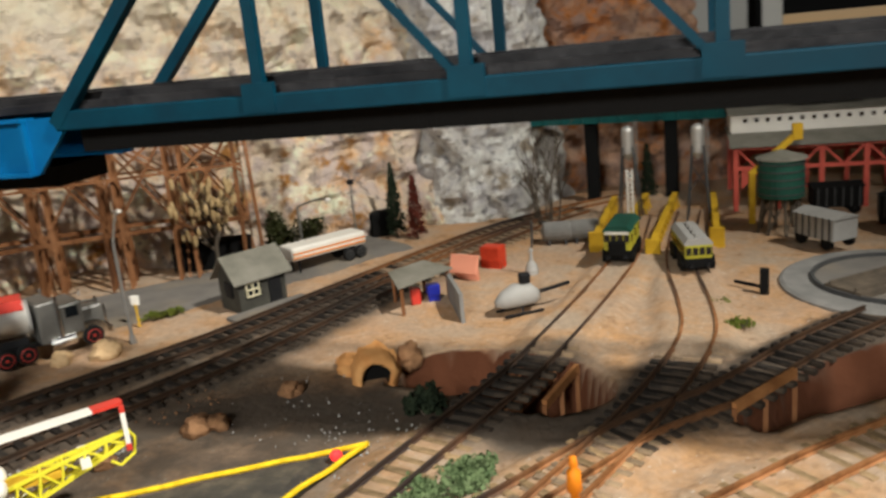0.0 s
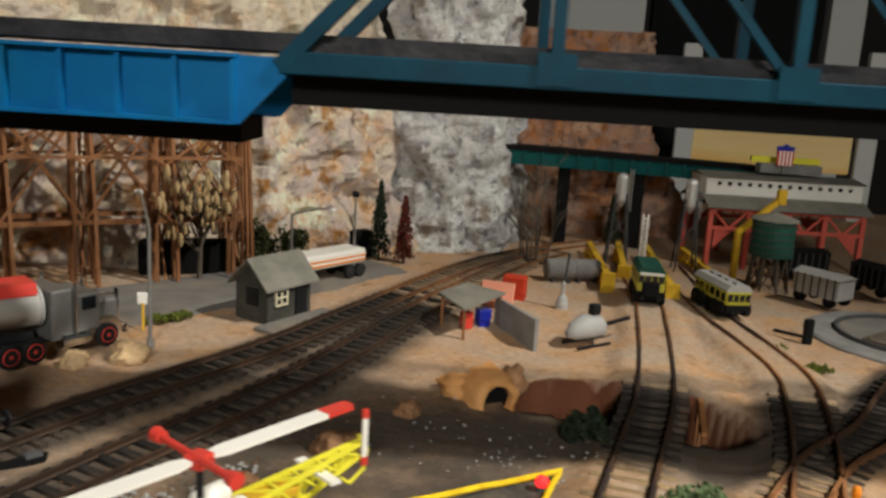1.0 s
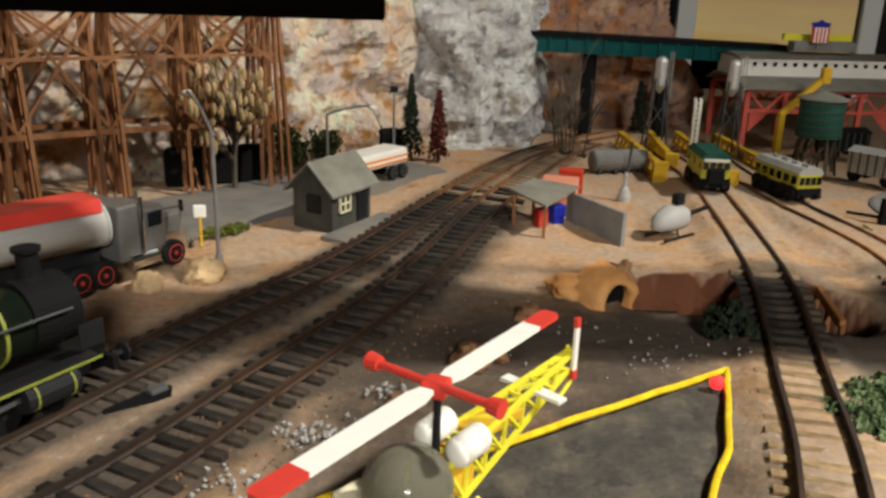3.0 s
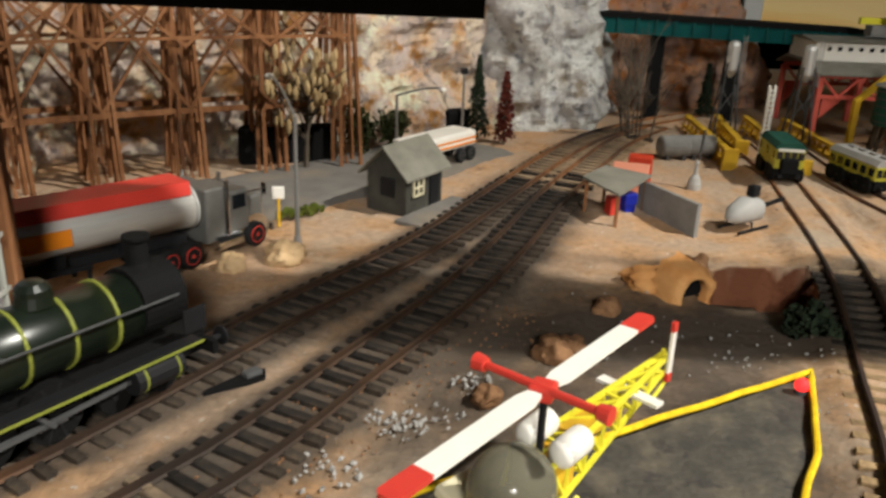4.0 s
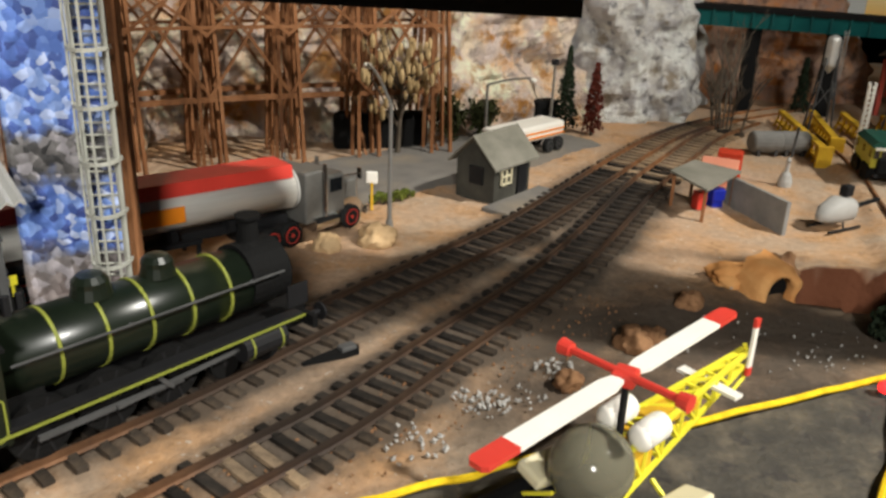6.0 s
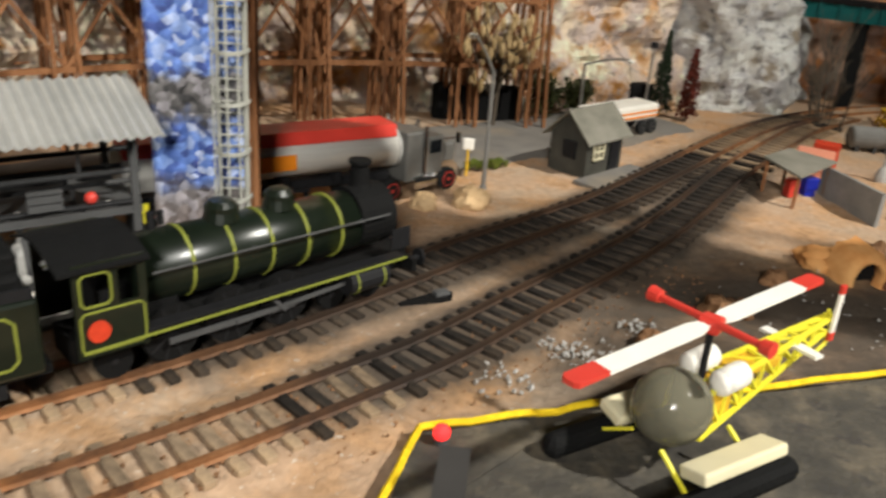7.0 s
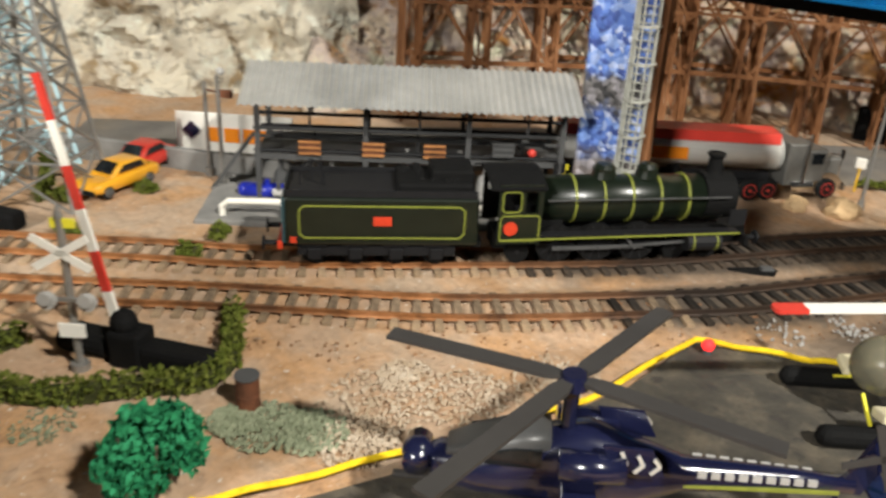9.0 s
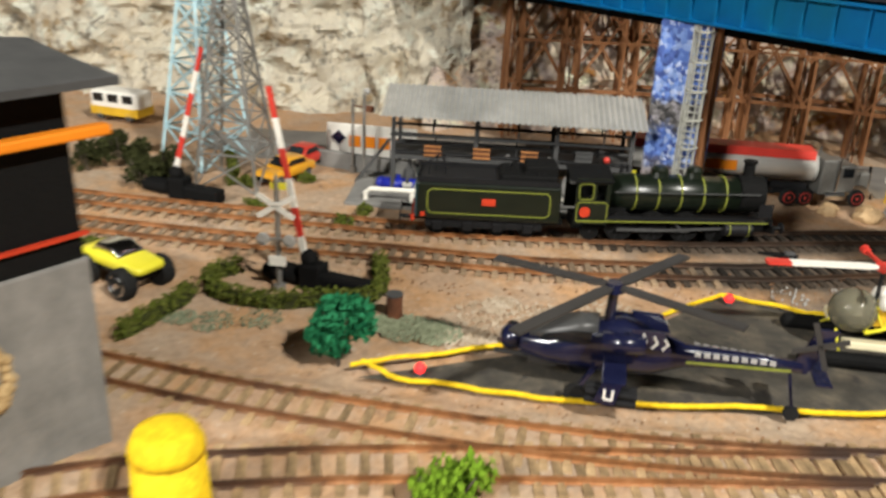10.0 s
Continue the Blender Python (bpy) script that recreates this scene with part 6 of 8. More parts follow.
# ---- wooden trestle in front of the cliff ----
tw = thing("timber_trestle", Matrix.Identity(4), "tall brown timber trestle with crossed bracing before the cliff", "trestle")
tl = spline([(-0.245, 0.545), (-0.195, 0.625), (-0.135, 0.700), (-0.080, 0.748), (-0.025, 0.785), (0.020, 0.815)], 0.001)
n_b = 9
posts = [tl[int(k * (len(tl) - 1) / (n_b - 1))] for k in range(n_b)]
TOP, MID = 0.112, 0.041
for k, p in enumerate(posts):
    d = (posts[min(k + 1, n_b - 1)] - posts[max(k - 1, 0)]).normalized()
    s = Vector((d.y, -d.x, 0))
    for j, off in enumerate((-0.016, -0.005, 0.006, 0.017)):
        for e in (-0.006, 0.007):
            bm = bmesh.new()
            a = p + s * (off * 1.35) + d * e + Vector((0, 0, -0.003))
            b = p + s * (off * 0.75) + d * e * 0.7 + Vector((0, 0, TOP + (0.05 if k < 5 else 0)))
            beam(bm, a, b, 0.0021)
            part("post", bm, M["brown_wood"], tw)
    for z0, z1 in ((0.0, MID), (MID, TOP)):
        for f in (-1, 1):
            bm = bmesh.new()
            beam(bm, p + s * 0.019 * f + Vector((0, 0, z0)), p - s * 0.017 * f + Vector((0, 0, z1)), 0.0014)
            part("brace", bm, M["brown_wood"], tw)
    if k < n_b - 1:
        q = posts[k + 1]
        for z, h in ((MID, 0.0030), (TOP, 0.0034), (TOP * 0.72, 0.0018)):
            for off in (0.018, -0.012):
                bm = bmesh.new()
                beam(bm, p + s * off + Vector((0, 0, z)), q + s * off + Vector((0, 0, z)), 0.0024, h)
                part("girt", bm, M["brown_wood"], tw)
        for z0, z1 in ((MID, TOP), (0.076, 0.150 if k < 4 else TOP)):
            for off in (0.0185, -0.010):
                bm = bmesh.new()
                beam(bm, p + s * off + Vector((0, 0, z0)), q + s * off + Vector((0, 0, z1)), 0.0017)
                part("brace", bm, M["brown_wood"], tw)
                bm = bmesh.new()
                beam(bm, p + s * off + Vector((0, 0, z1)), q + s * off + Vector((0, 0, z0)), 0.0017)
                part("brace", bm, M["brown_wood"], tw)
for a, b, z in (((-0.045, 0.800), (0.020, 0.822), 0.024),):
    # solid black box stands for the darkness of the low opening
    bm = bmesh.new()
    box(bm, (0, 0, 0.011), (0.062, 0.012, 0.026), bevel=0.004)
    ob = tagged(part("tunnel_mouth", bm, M["soot"]), "low black box painted as the dark of a tunnel mouth at the cliff foot", "tunnel", kind="structure")
    ob.matrix_world = pose(-0.010, 0.803, 0, 0, 0, 24)
# second solid black box, its colour standing for a dark opening
bm = bmesh.new()
box(bm, (0, 0, 0.010), (0.020, 0.012, 0.022), bevel=0.002)
ob = tagged(part("tunnel_mouth", bm, M["soot"]), "black box painted as the dark of a tunnel mouth at the foot of the rock", "tunnel", kind="structure")
ob.matrix_world = pose(0.088, 0.900, 0, 0, 0, 40)

# ---- pipe-works under a tin roof ----
RF = pose(-0.146, 0.385, 0.0, 0, 0, 53.6)
works = thing("pipe_works", RF, "open steel pipe-works under a grey corrugated tin roof", "industrial shed")
RL = 0.160
bm = bmesh.new()
n = 90
y0, z0, y1, z1 = -0.022, 0.056, 0.012, 0.069
for sgn, (ya, za, yb, zb) in enumerate(((y0, z0, y1, z1), (y1, z1, 0.046, 0.056))):
    rows = []
    for k in range(n + 1):
        x = -0.012 + (RL + 0.006) * k / n
        w = 0.0006 * (1 if k % 2 else -1)
        rows.append((bm.verts.new((x, ya, za + w)), bm.verts.new((x, yb, zb + w)), bm.verts.new((x, yb, zb + w - 0.0009)), bm.verts.new((x, ya, za + w - 0.0009))))
    for a, b in zip(rows, rows[1:]):
        for i in range(4):
            bm.faces.new((a[i], a[(i + 1) % 4], b[(i + 1) % 4], b[i]))
part("tin_roof", bm, M["tin"], works, "corrugated grey tin roof")
bm = bmesh.new()
for x in (-0.006, 0.048, 0.100, 0.148):
    for y in (-0.004, 0.034):
        bmx = bmesh.new()
        box(bmx, (x, y, 0.029), (0.0026, 0.0026, 0.060))
        part("post", bmx, M["dark_grey"], works)
for y in (-0.004, 0.034):
    for z in (0.0245, 0.0545):
        beam(bm, (-0.008, y, z), (0.150, y, z), 0.0022, 0.0026)
box(bm, (0.071, 0.015, 0.0240), (0.158, 0.040, 0.0016))
part("floor_frame", bm, M["dark_grey"], works)
for k, z in enumerate((0.0275, 0.0305, 0.0335, 0.0390, 0.0430, 0.0470)):
    bm = bmesh.new()
    y = (-0.004, 0.010, 0.020)[k % 3]
    rod(bm, (-0.008, y, z), (0.150, y, z), 0.0010, seg=8)
    for x in (0.02, 0.075, 0.13):
        rod(bm, (x, y, z), (x, y, 0.0245 if k < 3 else 0.0535), 0.0007, seg=6)
    part("pipe", bm, M["dark_grey"] if k % 2 else M["black"], works)
for k in range(11):
    bm = bmesh.new()
    x = 0.004 + 0.0135 * k + random.uniform(-0.002, 0.002)
    lathe(bm, [(0.0030, 0.0), (0.0040, 0.001), (0.0040, 0.010), (0.0030, 0.013), (0.0012, 0.014), (0.0012, 0.0245)], 14, Matrix.Translation((x, 0.003 + 0.007 * (k % 2), 0.0015)))
    part("pump", bm, M["grey_plastic"] if k % 3 else M["dark_grey"], works, smooth=False)
    bm = bmesh.new()
    sweep(bm, [Vector((x, -0.002, 0.018)), Vector((x, -0.006, 0.016)), Vector((x, -0.008, 0.010)), Vector((x, -0.0085, 0.001))], circle(0.0011, 7), Vector((1, 0, 0)))
    part("elbow_pipe", bm, M["pale_grey"] if k % 2 else M["dark_grey"], works)
    bm = bmesh.new()
    rod(bm, (x - 0.003, -0.0075, 0.006), (x + 0.003, -0.0075, 0.006), 0.0022, seg=10)
    part("valve", bm, M["pale_grey"] if k % 4 == 0 else M["black"], works)
for x, z in ((0.020, 0.030), (0.052, 0.030), (0.083, 0.030), (0.118, 0.032)):
    bm = bmesh.new()
    box(bm, (x, -0.0055, z), (0.0108, 0.0006, 0.0072))
    rail = part("guard_rail", bm, M["barrel"] if x < 0.1 else M["dark_grey"], works, "rust brown guard panel")
    for dz in (-0.003, 0.0, 0.003):
        bm = bmesh.new()
        beam(bm, (x - 0.0056, -0.0062, z + dz), (x + 0.0056, -0.0062, z + dz), 0.0008, 0.0011)
        part("bar", bm, M["rust_wood"] if x < 0.1 else M["dark_grey"], rail)
bm = bmesh.new()
ball(bm, (0.133, -0.004, 0.0305), 0.0022, 10, 8)
part("valve_wheel", bm, M["red"], works, "bright red valve wheel")
bm = bmesh.new()
rod(bm, (0.117, -0.004, 0.0085), (0.136, -0.004, 0.0085), 0.0055, seg=18)
for x in (0.117, 0.136):
    ball(bm, (x, -0.004, 0.0085), 0.0055, 12, 8, (0.35, 1, 1))
part("drum", bm, M["chrome"], works, "shiny horizontal drum", smooth=True)
bm = bmesh.new()
prism(bm, [(0.0, 0.0), (0.022, 0.030), (0.0245, 0.030), (0.0025, 0.0)], (1, 0, 0), (0, 0, 1), (0, 0.006, 0), (-0.034, 0.008, 0.001))
part("stair", bm, M["dark_grey"], works)
bm = bmesh.new()
box(bm, (0.070, 0.002, 0.0005), (0.205, 0.078, 0.0035), bevel=0.0008)
ob = tagged(part("concrete_pad", bm, M["wall_grey"]), "grey concrete slab under the pipe-works", "slab", kind="structure")
ob.matrix_world = RF
bm = bmesh.new()
sweep(bm, [Vector((-0.020, -0.030, 0.002)), Vector((-0.020, -0.030, 0.007)), Vector((-0.017, -0.030, 0.0095)), Vector((0.02, -0.030, 0.0098)), Vector((0.12, -0.0300, 0.0098)), Vector((0.150, -0.030, 0.0098)), Vector((0.1545, -0.030, 0.0080)), Vector((0.156, -0.030, 0.0040)), Vector((0.156, -0.030, 0.0005))], circle(0.0016, 10), Vector((0, 1, 0)))
for x in (0.010, 0.045, 0.085, 0.115):
    box(bm, (x, -0.030, 0.0045), (0.0032, 0.0026, 0.0090), bevel=0.0004)
ob = tagged(part("white_pipe", bm, M["pipe"], smooth=False), "white pipe on short stands beside the rails", "pipe")
ob.matrix_world = RF
bm = bmesh.new()
box(bm, (0, 0, 0.008), (0.008, 0.012, 0.016), bevel=0.001)
kiosk = thing("pump_kiosk", pose(-0.062, 0.512, 0.002, 0, 0, 50), "small dark pump box with a yellow plate", "pump")
part("body", bm, M["soot"], kiosk)
bm = bmesh.new()
box(bm, (0.0005, -0.0064, 0.0200), (0.0032, 0.0008, 0.0032))
beam(bm, (0.0005, -0.006, 0.014), (0.0005, -0.006, 0.0190), 0.0008)
part("plate", bm, M["yellow"], kiosk)
cyl = thing("blue_gas_bottle", pose(-0.0178, 0.5285, 0.0045, 0, 0, 61), "bright blue gas cylinder lying on the ground", "gas cylinder")
bm = bmesh.new()
rod(bm, (0.002, 0, 0), (0.024, 0, 0), 0.0042, seg=16)
ball(bm, (0.002, 0, 0), 0.0042, 14, 8)
ball(bm, (0.024, 0, 0), 0.0042, 14, 8)
part("body", bm, M["blue_paint"], cyl, smooth=True)
bm = bmesh.new()
rod(bm, (0.013, 0, 0.003), (0.013, 0, 0.0062), 0.0018, seg=10)
part("valve", bm, M["blue_paint"], cyl)
motor = thing("point_motor", pose(0.0430, 0.5140, 0.0, 0, 0, 51), "sooty point motor plate between the two tracks", "point motor")
bm = bmesh.new()
prism(bm, [(-0.0005, -0.0008), (0.020, -0.0030), (0.022, 0.0), (0.020, 0.0030), (-0.0005, 0.0008)], (1, 0, 0), (0, 1, 0), (0, 0, 0.0030), (0, 0, -0.0005))
part("plate", bm, M["soot"], motor)
bm = bmesh.new()
box(bm, (0.017, 0, 0.0028), (0.006, 0.0040, 0.0022), bevel=0.0006)
part("coil_box", bm, M["dark_grey"], motor)
cyl2 = copy_thing(cyl, pose(-0.155, 0.372, 0.0045, 0, 0, 50))
cyl2["label"] = "bright blue gas cylinder beside the pipe-works"

# ---- billboard, pylon, cars, crossing gates ----
wall = thing("low_wall", pose(-0.290, 0.304, 0, 0, 0, 38), "low grey concrete wall under the cliff", "wall")
bm = bmesh.new()
box(bm, (0.085, 0, 0.005), (0.180, 0.004, 0.014), bevel=0.001)
part("panel", bm, M["wall_grey"], wall)
board = thing("billboard", pose(-0.2350, 0.3720, -0.0110, 0, 0, 47.4), "white billboard with an orange word and dark diamond", "billboard")
bm = bmesh.new()
box(bm, (0.0335, 0, 0.0265), (0.068, 0.0016, 0.0230), bevel=0.0005)
part("panel", bm, M["white"], board)
bm = bmesh.new()
prism(bm, [(-0.0055, 0), (0, -0.0055), (0.0055, 0), (0, 0.0055)], (1, 0, 0), (0, 0, 1), (0, -0.0008, 0), (0.0085, -0.0008, 0.0275))
part("diamond", bm, M["navy"], board, "dark blue diamond shape")
for x, w in ((0.021, 0.0085), (0.032, 0.009), (0.043, 0.009), (0.056, 0.014)):
    bm = bmesh.new()
    box(bm, (x, -0.0012, 0.0255), (w, 0.0008, 0.0085), bevel=0.0003)
    part("letter_bar", bm, M["orange"], board, "orange lettering shape")
bm = bmesh.new()
for x in (0.006, 0.068):
    beam(bm, (x, 0.001, 0.009), (x, 0.001, 0.03), 0.0016)
part("leg", bm, M["pole"], board)


def signal_post(x, y, h, label):
    t = thing("signal_post", pose(x, y, 0, 0, 0, 40), label, "signal")
    bm = bmesh.new()
    rod(bm, (0, 0, -0.001), (0, 0, h), 0.0011, seg=8)
    rod(bm, (0, 0, -0.001), (0, 0, 0.004), 0.0024, seg=8)
    part("pole", bm, M["pole"], t)
    return t


t = signal_post(-0.196, 0.373, 0.052, "grey signal post with a brown lamp box")
bm = bmesh.new()
beam(bm, (0, 0, 0.048), (0.010, -0.002, 0.047), 0.0009)
box(bm, (0.013, -0.002, 0.047), (0.007, 0.003, 0.0042), bevel=0.0006)
part("lamp_box", bm, M["barrel"], t)
t = signal_post(-0.175, 0.371, 0.060, "grey post with a round pale head")
bm = bmesh.new()
ball(bm, (0.002, 0, 0.062), 0.0022, 10, 8)
part("head", bm, M["pale_grey"], t)

pylon_mat = material("pale_blue_lattice", two((0.42, 0.62, 0.68), 0.85), 60, 0.5)
pylon = thing("lattice_pylon", pose(-0.262, 0.290, 0, 0, 0, 20), "pale blue lattice power pylon", "pylon")
PH, PB, PT = 0.150, 0.023, 0.005
corners = [(1, 1), (-1, 1), (-1, -1), (1, -1)]


def pc(i, z):
    r = PB + (PT - PB) * min(1, z / PH)
    return Vector((corners[i % 4][0] * r, corners[i % 4][1] * r, z))


for i in range(4):
    bm = bmesh.new()
    beam(bm, pc(i, -0.002), pc(i, PH), 0.0018)
    part("leg", bm, pylon_mat, pylon)
levels = [0.0, 0.026, 0.050, 0.072, 0.092, 0.110, 0.126, 0.140]
for a, b in zip(levels, levels[1:]):
    for i in range(4):
        bm = bmesh.new()
        beam(bm, pc(i, a), pc(i + 1, b), 0.0011)
        beam(bm, pc(i + 1, a), pc(i, b), 0.0011)
        part("brace", bm, pylon_mat, pylon)
        bm = bmesh.new()
        beam(bm, pc(i, b), pc(i + 1, b), 0.0012)
        part("girt", bm, pylon_mat, pylon)
grey_pylon = copy_thing(pylon, pose(-0.205, 0.292, 0, 0, 0, 48) @ Matrix.Scale(0.92, 4))
grey_pylon["label"] = "dull grey lattice tower beside the pylon"
for o in grey_pylon.children:
    o.data = o.data.copy()
    o.data.materials[0] = M["pole"]
arm_lamp(-0.300, 0.300, 0.070, -0.02, 0.010, 0.010, "thin dark road lamp behind the pylon", 0.0008)


def car(x, y, a, mat, label, s=1.0):
    t = thing("car", pose(x, y, 0.0008, 0, 0, a) @ Matrix.Scale(s, 4), label, "car", "parked cars")
    hull([(-0.024, 0.0085, 0.004, 0.0095), (-0.021, 0.0098, 0.003, 0.0105), (0.0, 0.0102, 0.003, 0.0105), (0.018, 0.0098, 0.003, 0.0095), (0.0235, 0.0080, 0.0038, 0.0080)], mat, "body", t, power=5, seg=20)
    hull([(-0.018, 0.0076, 0.009, 0.0115), (-0.012, 0.0078, 0.009, 0.0160), (0.002, 0.0078, 0.009, 0.0162), (0.010, 0.0080, 0.009, 0.0105)], mat, "roof", t, power=5, seg=20)
    bm = bmesh.new()
    for sd in (-1, 1):
        prism(bm, [(-0.0135, 0.0112), (0.0055, 0.0112), (0.0015, 0.0148), (-0.0110, 0.0148)], (1, 0, 0), (0, 0, 1), (0, sd * 0.0006, 0), (0, sd * 0.0076, 0))
    part("side_window", bm, M["glass_dark"], t)
    bm = bmesh.new()
    prism(bm, [(-0.0062, 0.0), (0.0062, 0.0), (0.0055, 1), (-0.0055, 1)], (0, 1, 0), (-0.0058, 0, 0.0045), (0.0006, 0, 0.0006), (0.0088, 0, 0.0112))
    part("windscreen", bm, M["glass_dark"], t)
    bm = bmesh.new()
    box(bm, (0.0238, 0, 0.0050), (0.0012, 0.0175, 0.0028), bevel=0.0004)
    part("bumper", bm, M["black"], t)
    for sd in (-1, 1):
        for wx in (-0.0145, 0.0145):
            road_wheel(t, wx, sd * 0.0088, 0.0036, 0.0026, M["pale_grey"])
    return t


car_yellow = material("amber_car_paint", two((0.72, 0.34, 0.02), 0.9), 40, 0.3, coat=0.5)
car(-0.1990, 0.3230, -65, car_yellow, "amber yellow hatchback parked by the red car", 0.95)
car(-0.2190, 0.3430, -55, M["red"], "red saloon parked behind the yellow car", 0.95)
van = thing("van", pose(-0.400, 0.262, 0.002, 0, 0, 40), "cream and amber camper van beyond the weeds", "van")
bm = bmesh.new()
box(bm, (0, 0, 0.0160), (0.046, 0.022, 0.016), bevel=0.003)
part("body", bm, M["white"], van)
bm = bmesh.new()
box(bm, (0, 0, 0.0075), (0.046, 0.0222, 0.008), bevel=0.001)
part("lower_body", bm, M["ochre"], van)
for s in (-1, 1):
    for x in (-0.014, 0.0, 0.014):
        bm = bmesh.new()
        box(bm, (x, s * 0.0112, 0.0185), (0.0095, 0.0006, 0.0065))
        part("side_window", bm, M["glass_dark"], van)
    for x in (-0.014, 0.014):
        road_wheel(van, x, s * 0.0095, 0.0045, 0.003, M["pale_grey"])

monster = thing("monster_truck", pose(-0.0790, 0.1900, 0.0, 0, 0, 25), "yellow toy monster truck with big black tyres", "toy truck")
for s in (-1, 1):
    for x in (-0.014, 0.014):
        road_wheel(monster, x, s * 0.0110, 0.0078, 0.0070, M["chrome"])
hull([(-0.022, 0.0085, 0.0125, 0.0165), (-0.016, 0.0095, 0.0115, 0.0180), (0.004, 0.0095, 0.0115, 0.0180), (0.020, 0.0085, 0.0120, 0.0165), (0.0225, 0.0070, 0.0125, 0.0155)], M["yellow"], "body", monster, power=5, seg=20)
hull([(-0.012, 0.0070, 0.017, 0.0185), (-0.008, 0.0070, 0.017, 0.0225), (0.002, 0.0070, 0.017, 0.0225), (0.008, 0.0074, 0.017, 0.0185)], M["chrome"], "roof", monster, "silver cabin top", power=5, seg=20)
bm = bmesh.new()
box(bm, (0, 0, 0.0095), (0.036, 0.012, 0.004), bevel=0.0008)
part("chassis", bm, M["black"], monster)


def gate(x, y, a, label, tilt):
    """Raised red-white barrier with a dark machine base."""
    t = thing("crossing_gate", pose(x, y, 0, 0, 0, a), label, "crossing gate", "crossing gates")
    bm = bmesh.new()
    box(bm, (0.004, 0, 0.0065), (0.012, 0.011, 0.014), bevel=0.0012)
    part("machine_base", bm, M["soot"], t)
    bm = bmesh.new()
    box(bm, (0.022, 0.0, 0.0050), (0.026, 0.010, 0.009), bevel=0.0020)
    part("motor_box", bm, M["soot"], t)
    bm = bmesh.new()
    box(bm, (-0.014, 0.002, 0.0045), (0.022, 0.012, 0.008), bevel=0.0030)
    part("counterweight", bm, M["soot"], t)
    bm = bmesh.new()
    ball(bm, (0.002, 0, 0.0155), 0.0048, 12, 8)
    part("pivot_cap", bm, M["soot"], t)
    d = Vector((-math.sin(radians(tilt)), 0, math.cos(radians(tilt))))
    L = 0.088
    for k in range(6):
        bm = bmesh.new()
        beam(bm, Vector((0, 0, 0.012)) + d * (L * k / 6), Vector((0, 0, 0.012)) + d * (L * (k + 1) / 6), 0.0012, 0.0036 - 0.0002 * k)
        part("arm_section", bm, M["white"] if k in (0, 2, 4) else M["red"], t, "" if k in (0, 2, 4) else "red painted section")
    return t


gate(-0.0360, 0.2680, 36, "raised red and white crossing barrier on a black base", 12)
gate(-0.1960, 0.2480, 36, "raised red and white crossing barrier beyond the tracks", -18)
xb = thing("crossbuck_signal", pose(-0.0380, 0.2545, 0, 0, 0, 50), "grey crossing signal with crossbuck and twin lamps", "crossing signal")
bm = bmesh.new()
rod(bm, (0, 0, -0.001), (0, 0, 0.056), 0.0013, seg=10)
rod(bm, (0, 0, -0.001), (0, 0, 0.003), 0.0032, seg=10)
rod(bm, (0, 0, 0.056), (0, 0, 0.060), 0.0016, 0.0004, seg=10)
part("post", bm, M["pole"], xb)
for s in (-1, 1):
    bm = bmesh.new()
    beam(bm, (-0.009, -0.0022, 0.0445 - s * 0.0055), (0.009, -0.0022, 0.0445 + s * 0.0055), 0.0006, 0.0026)
    part("crossbuck_board", bm, M["white"], xb)
    bm = bmesh.new()
    rod(bm, (s * 0.0065, -0.0016, 0.0275), (s * 0.0065, -0.0036, 0.0275), 0.0030, seg=16)
    rod(bm, (s * 0.0065, -0.0036, 0.0290), (s * 0.0065, -0.0052, 0.0290), 0.0024, seg=12)
    part("lamp_disc", bm, M["grey_plastic"], xb)
bm = bmesh.new()
beam(bm, (-0.0065, -0.0014, 0.0275), (0.0065, -0.0014, 0.0275), 0.0012, 0.0016)
part("lamp_bar", bm, M["pole"], xb)
bm = bmesh.new()
box(bm, (0, -0.0022, 0.0165), (0.0085, 0.0008, 0.0050))
part("plate", bm, M["white"], xb, "small pale plate")
bm = bmesh.new()
box(bm, (0.001, 0, 0.0540), (0.0075, 0.0012, 0.0030))
part("cap_plate", bm, M["yellow"], xb)

can = thing("oil_drum", pose(0.0130, 0.2905, 0.0, 0, 0, 20), "rusty brown drum with a grey lid by the hedge", "drum")
bm = bmesh.new()
lathe(bm, [(0.0038, 0.0), (0.0040, 0.0006), (0.0038, 0.0045), (0.0040, 0.0050), (0.0038, 0.0056), (0.0038, 0.0110), (0.0041, 0.0116)], 18)
part("body", bm, M["barrel"], can)
bm = bmesh.new()
rod(bm, (0, 0, 0.0116), (0, 0, 0.0122), 0.0041, seg=18)
part("lid", bm, M["dark_grey"], can)

# ---- engine yard ----


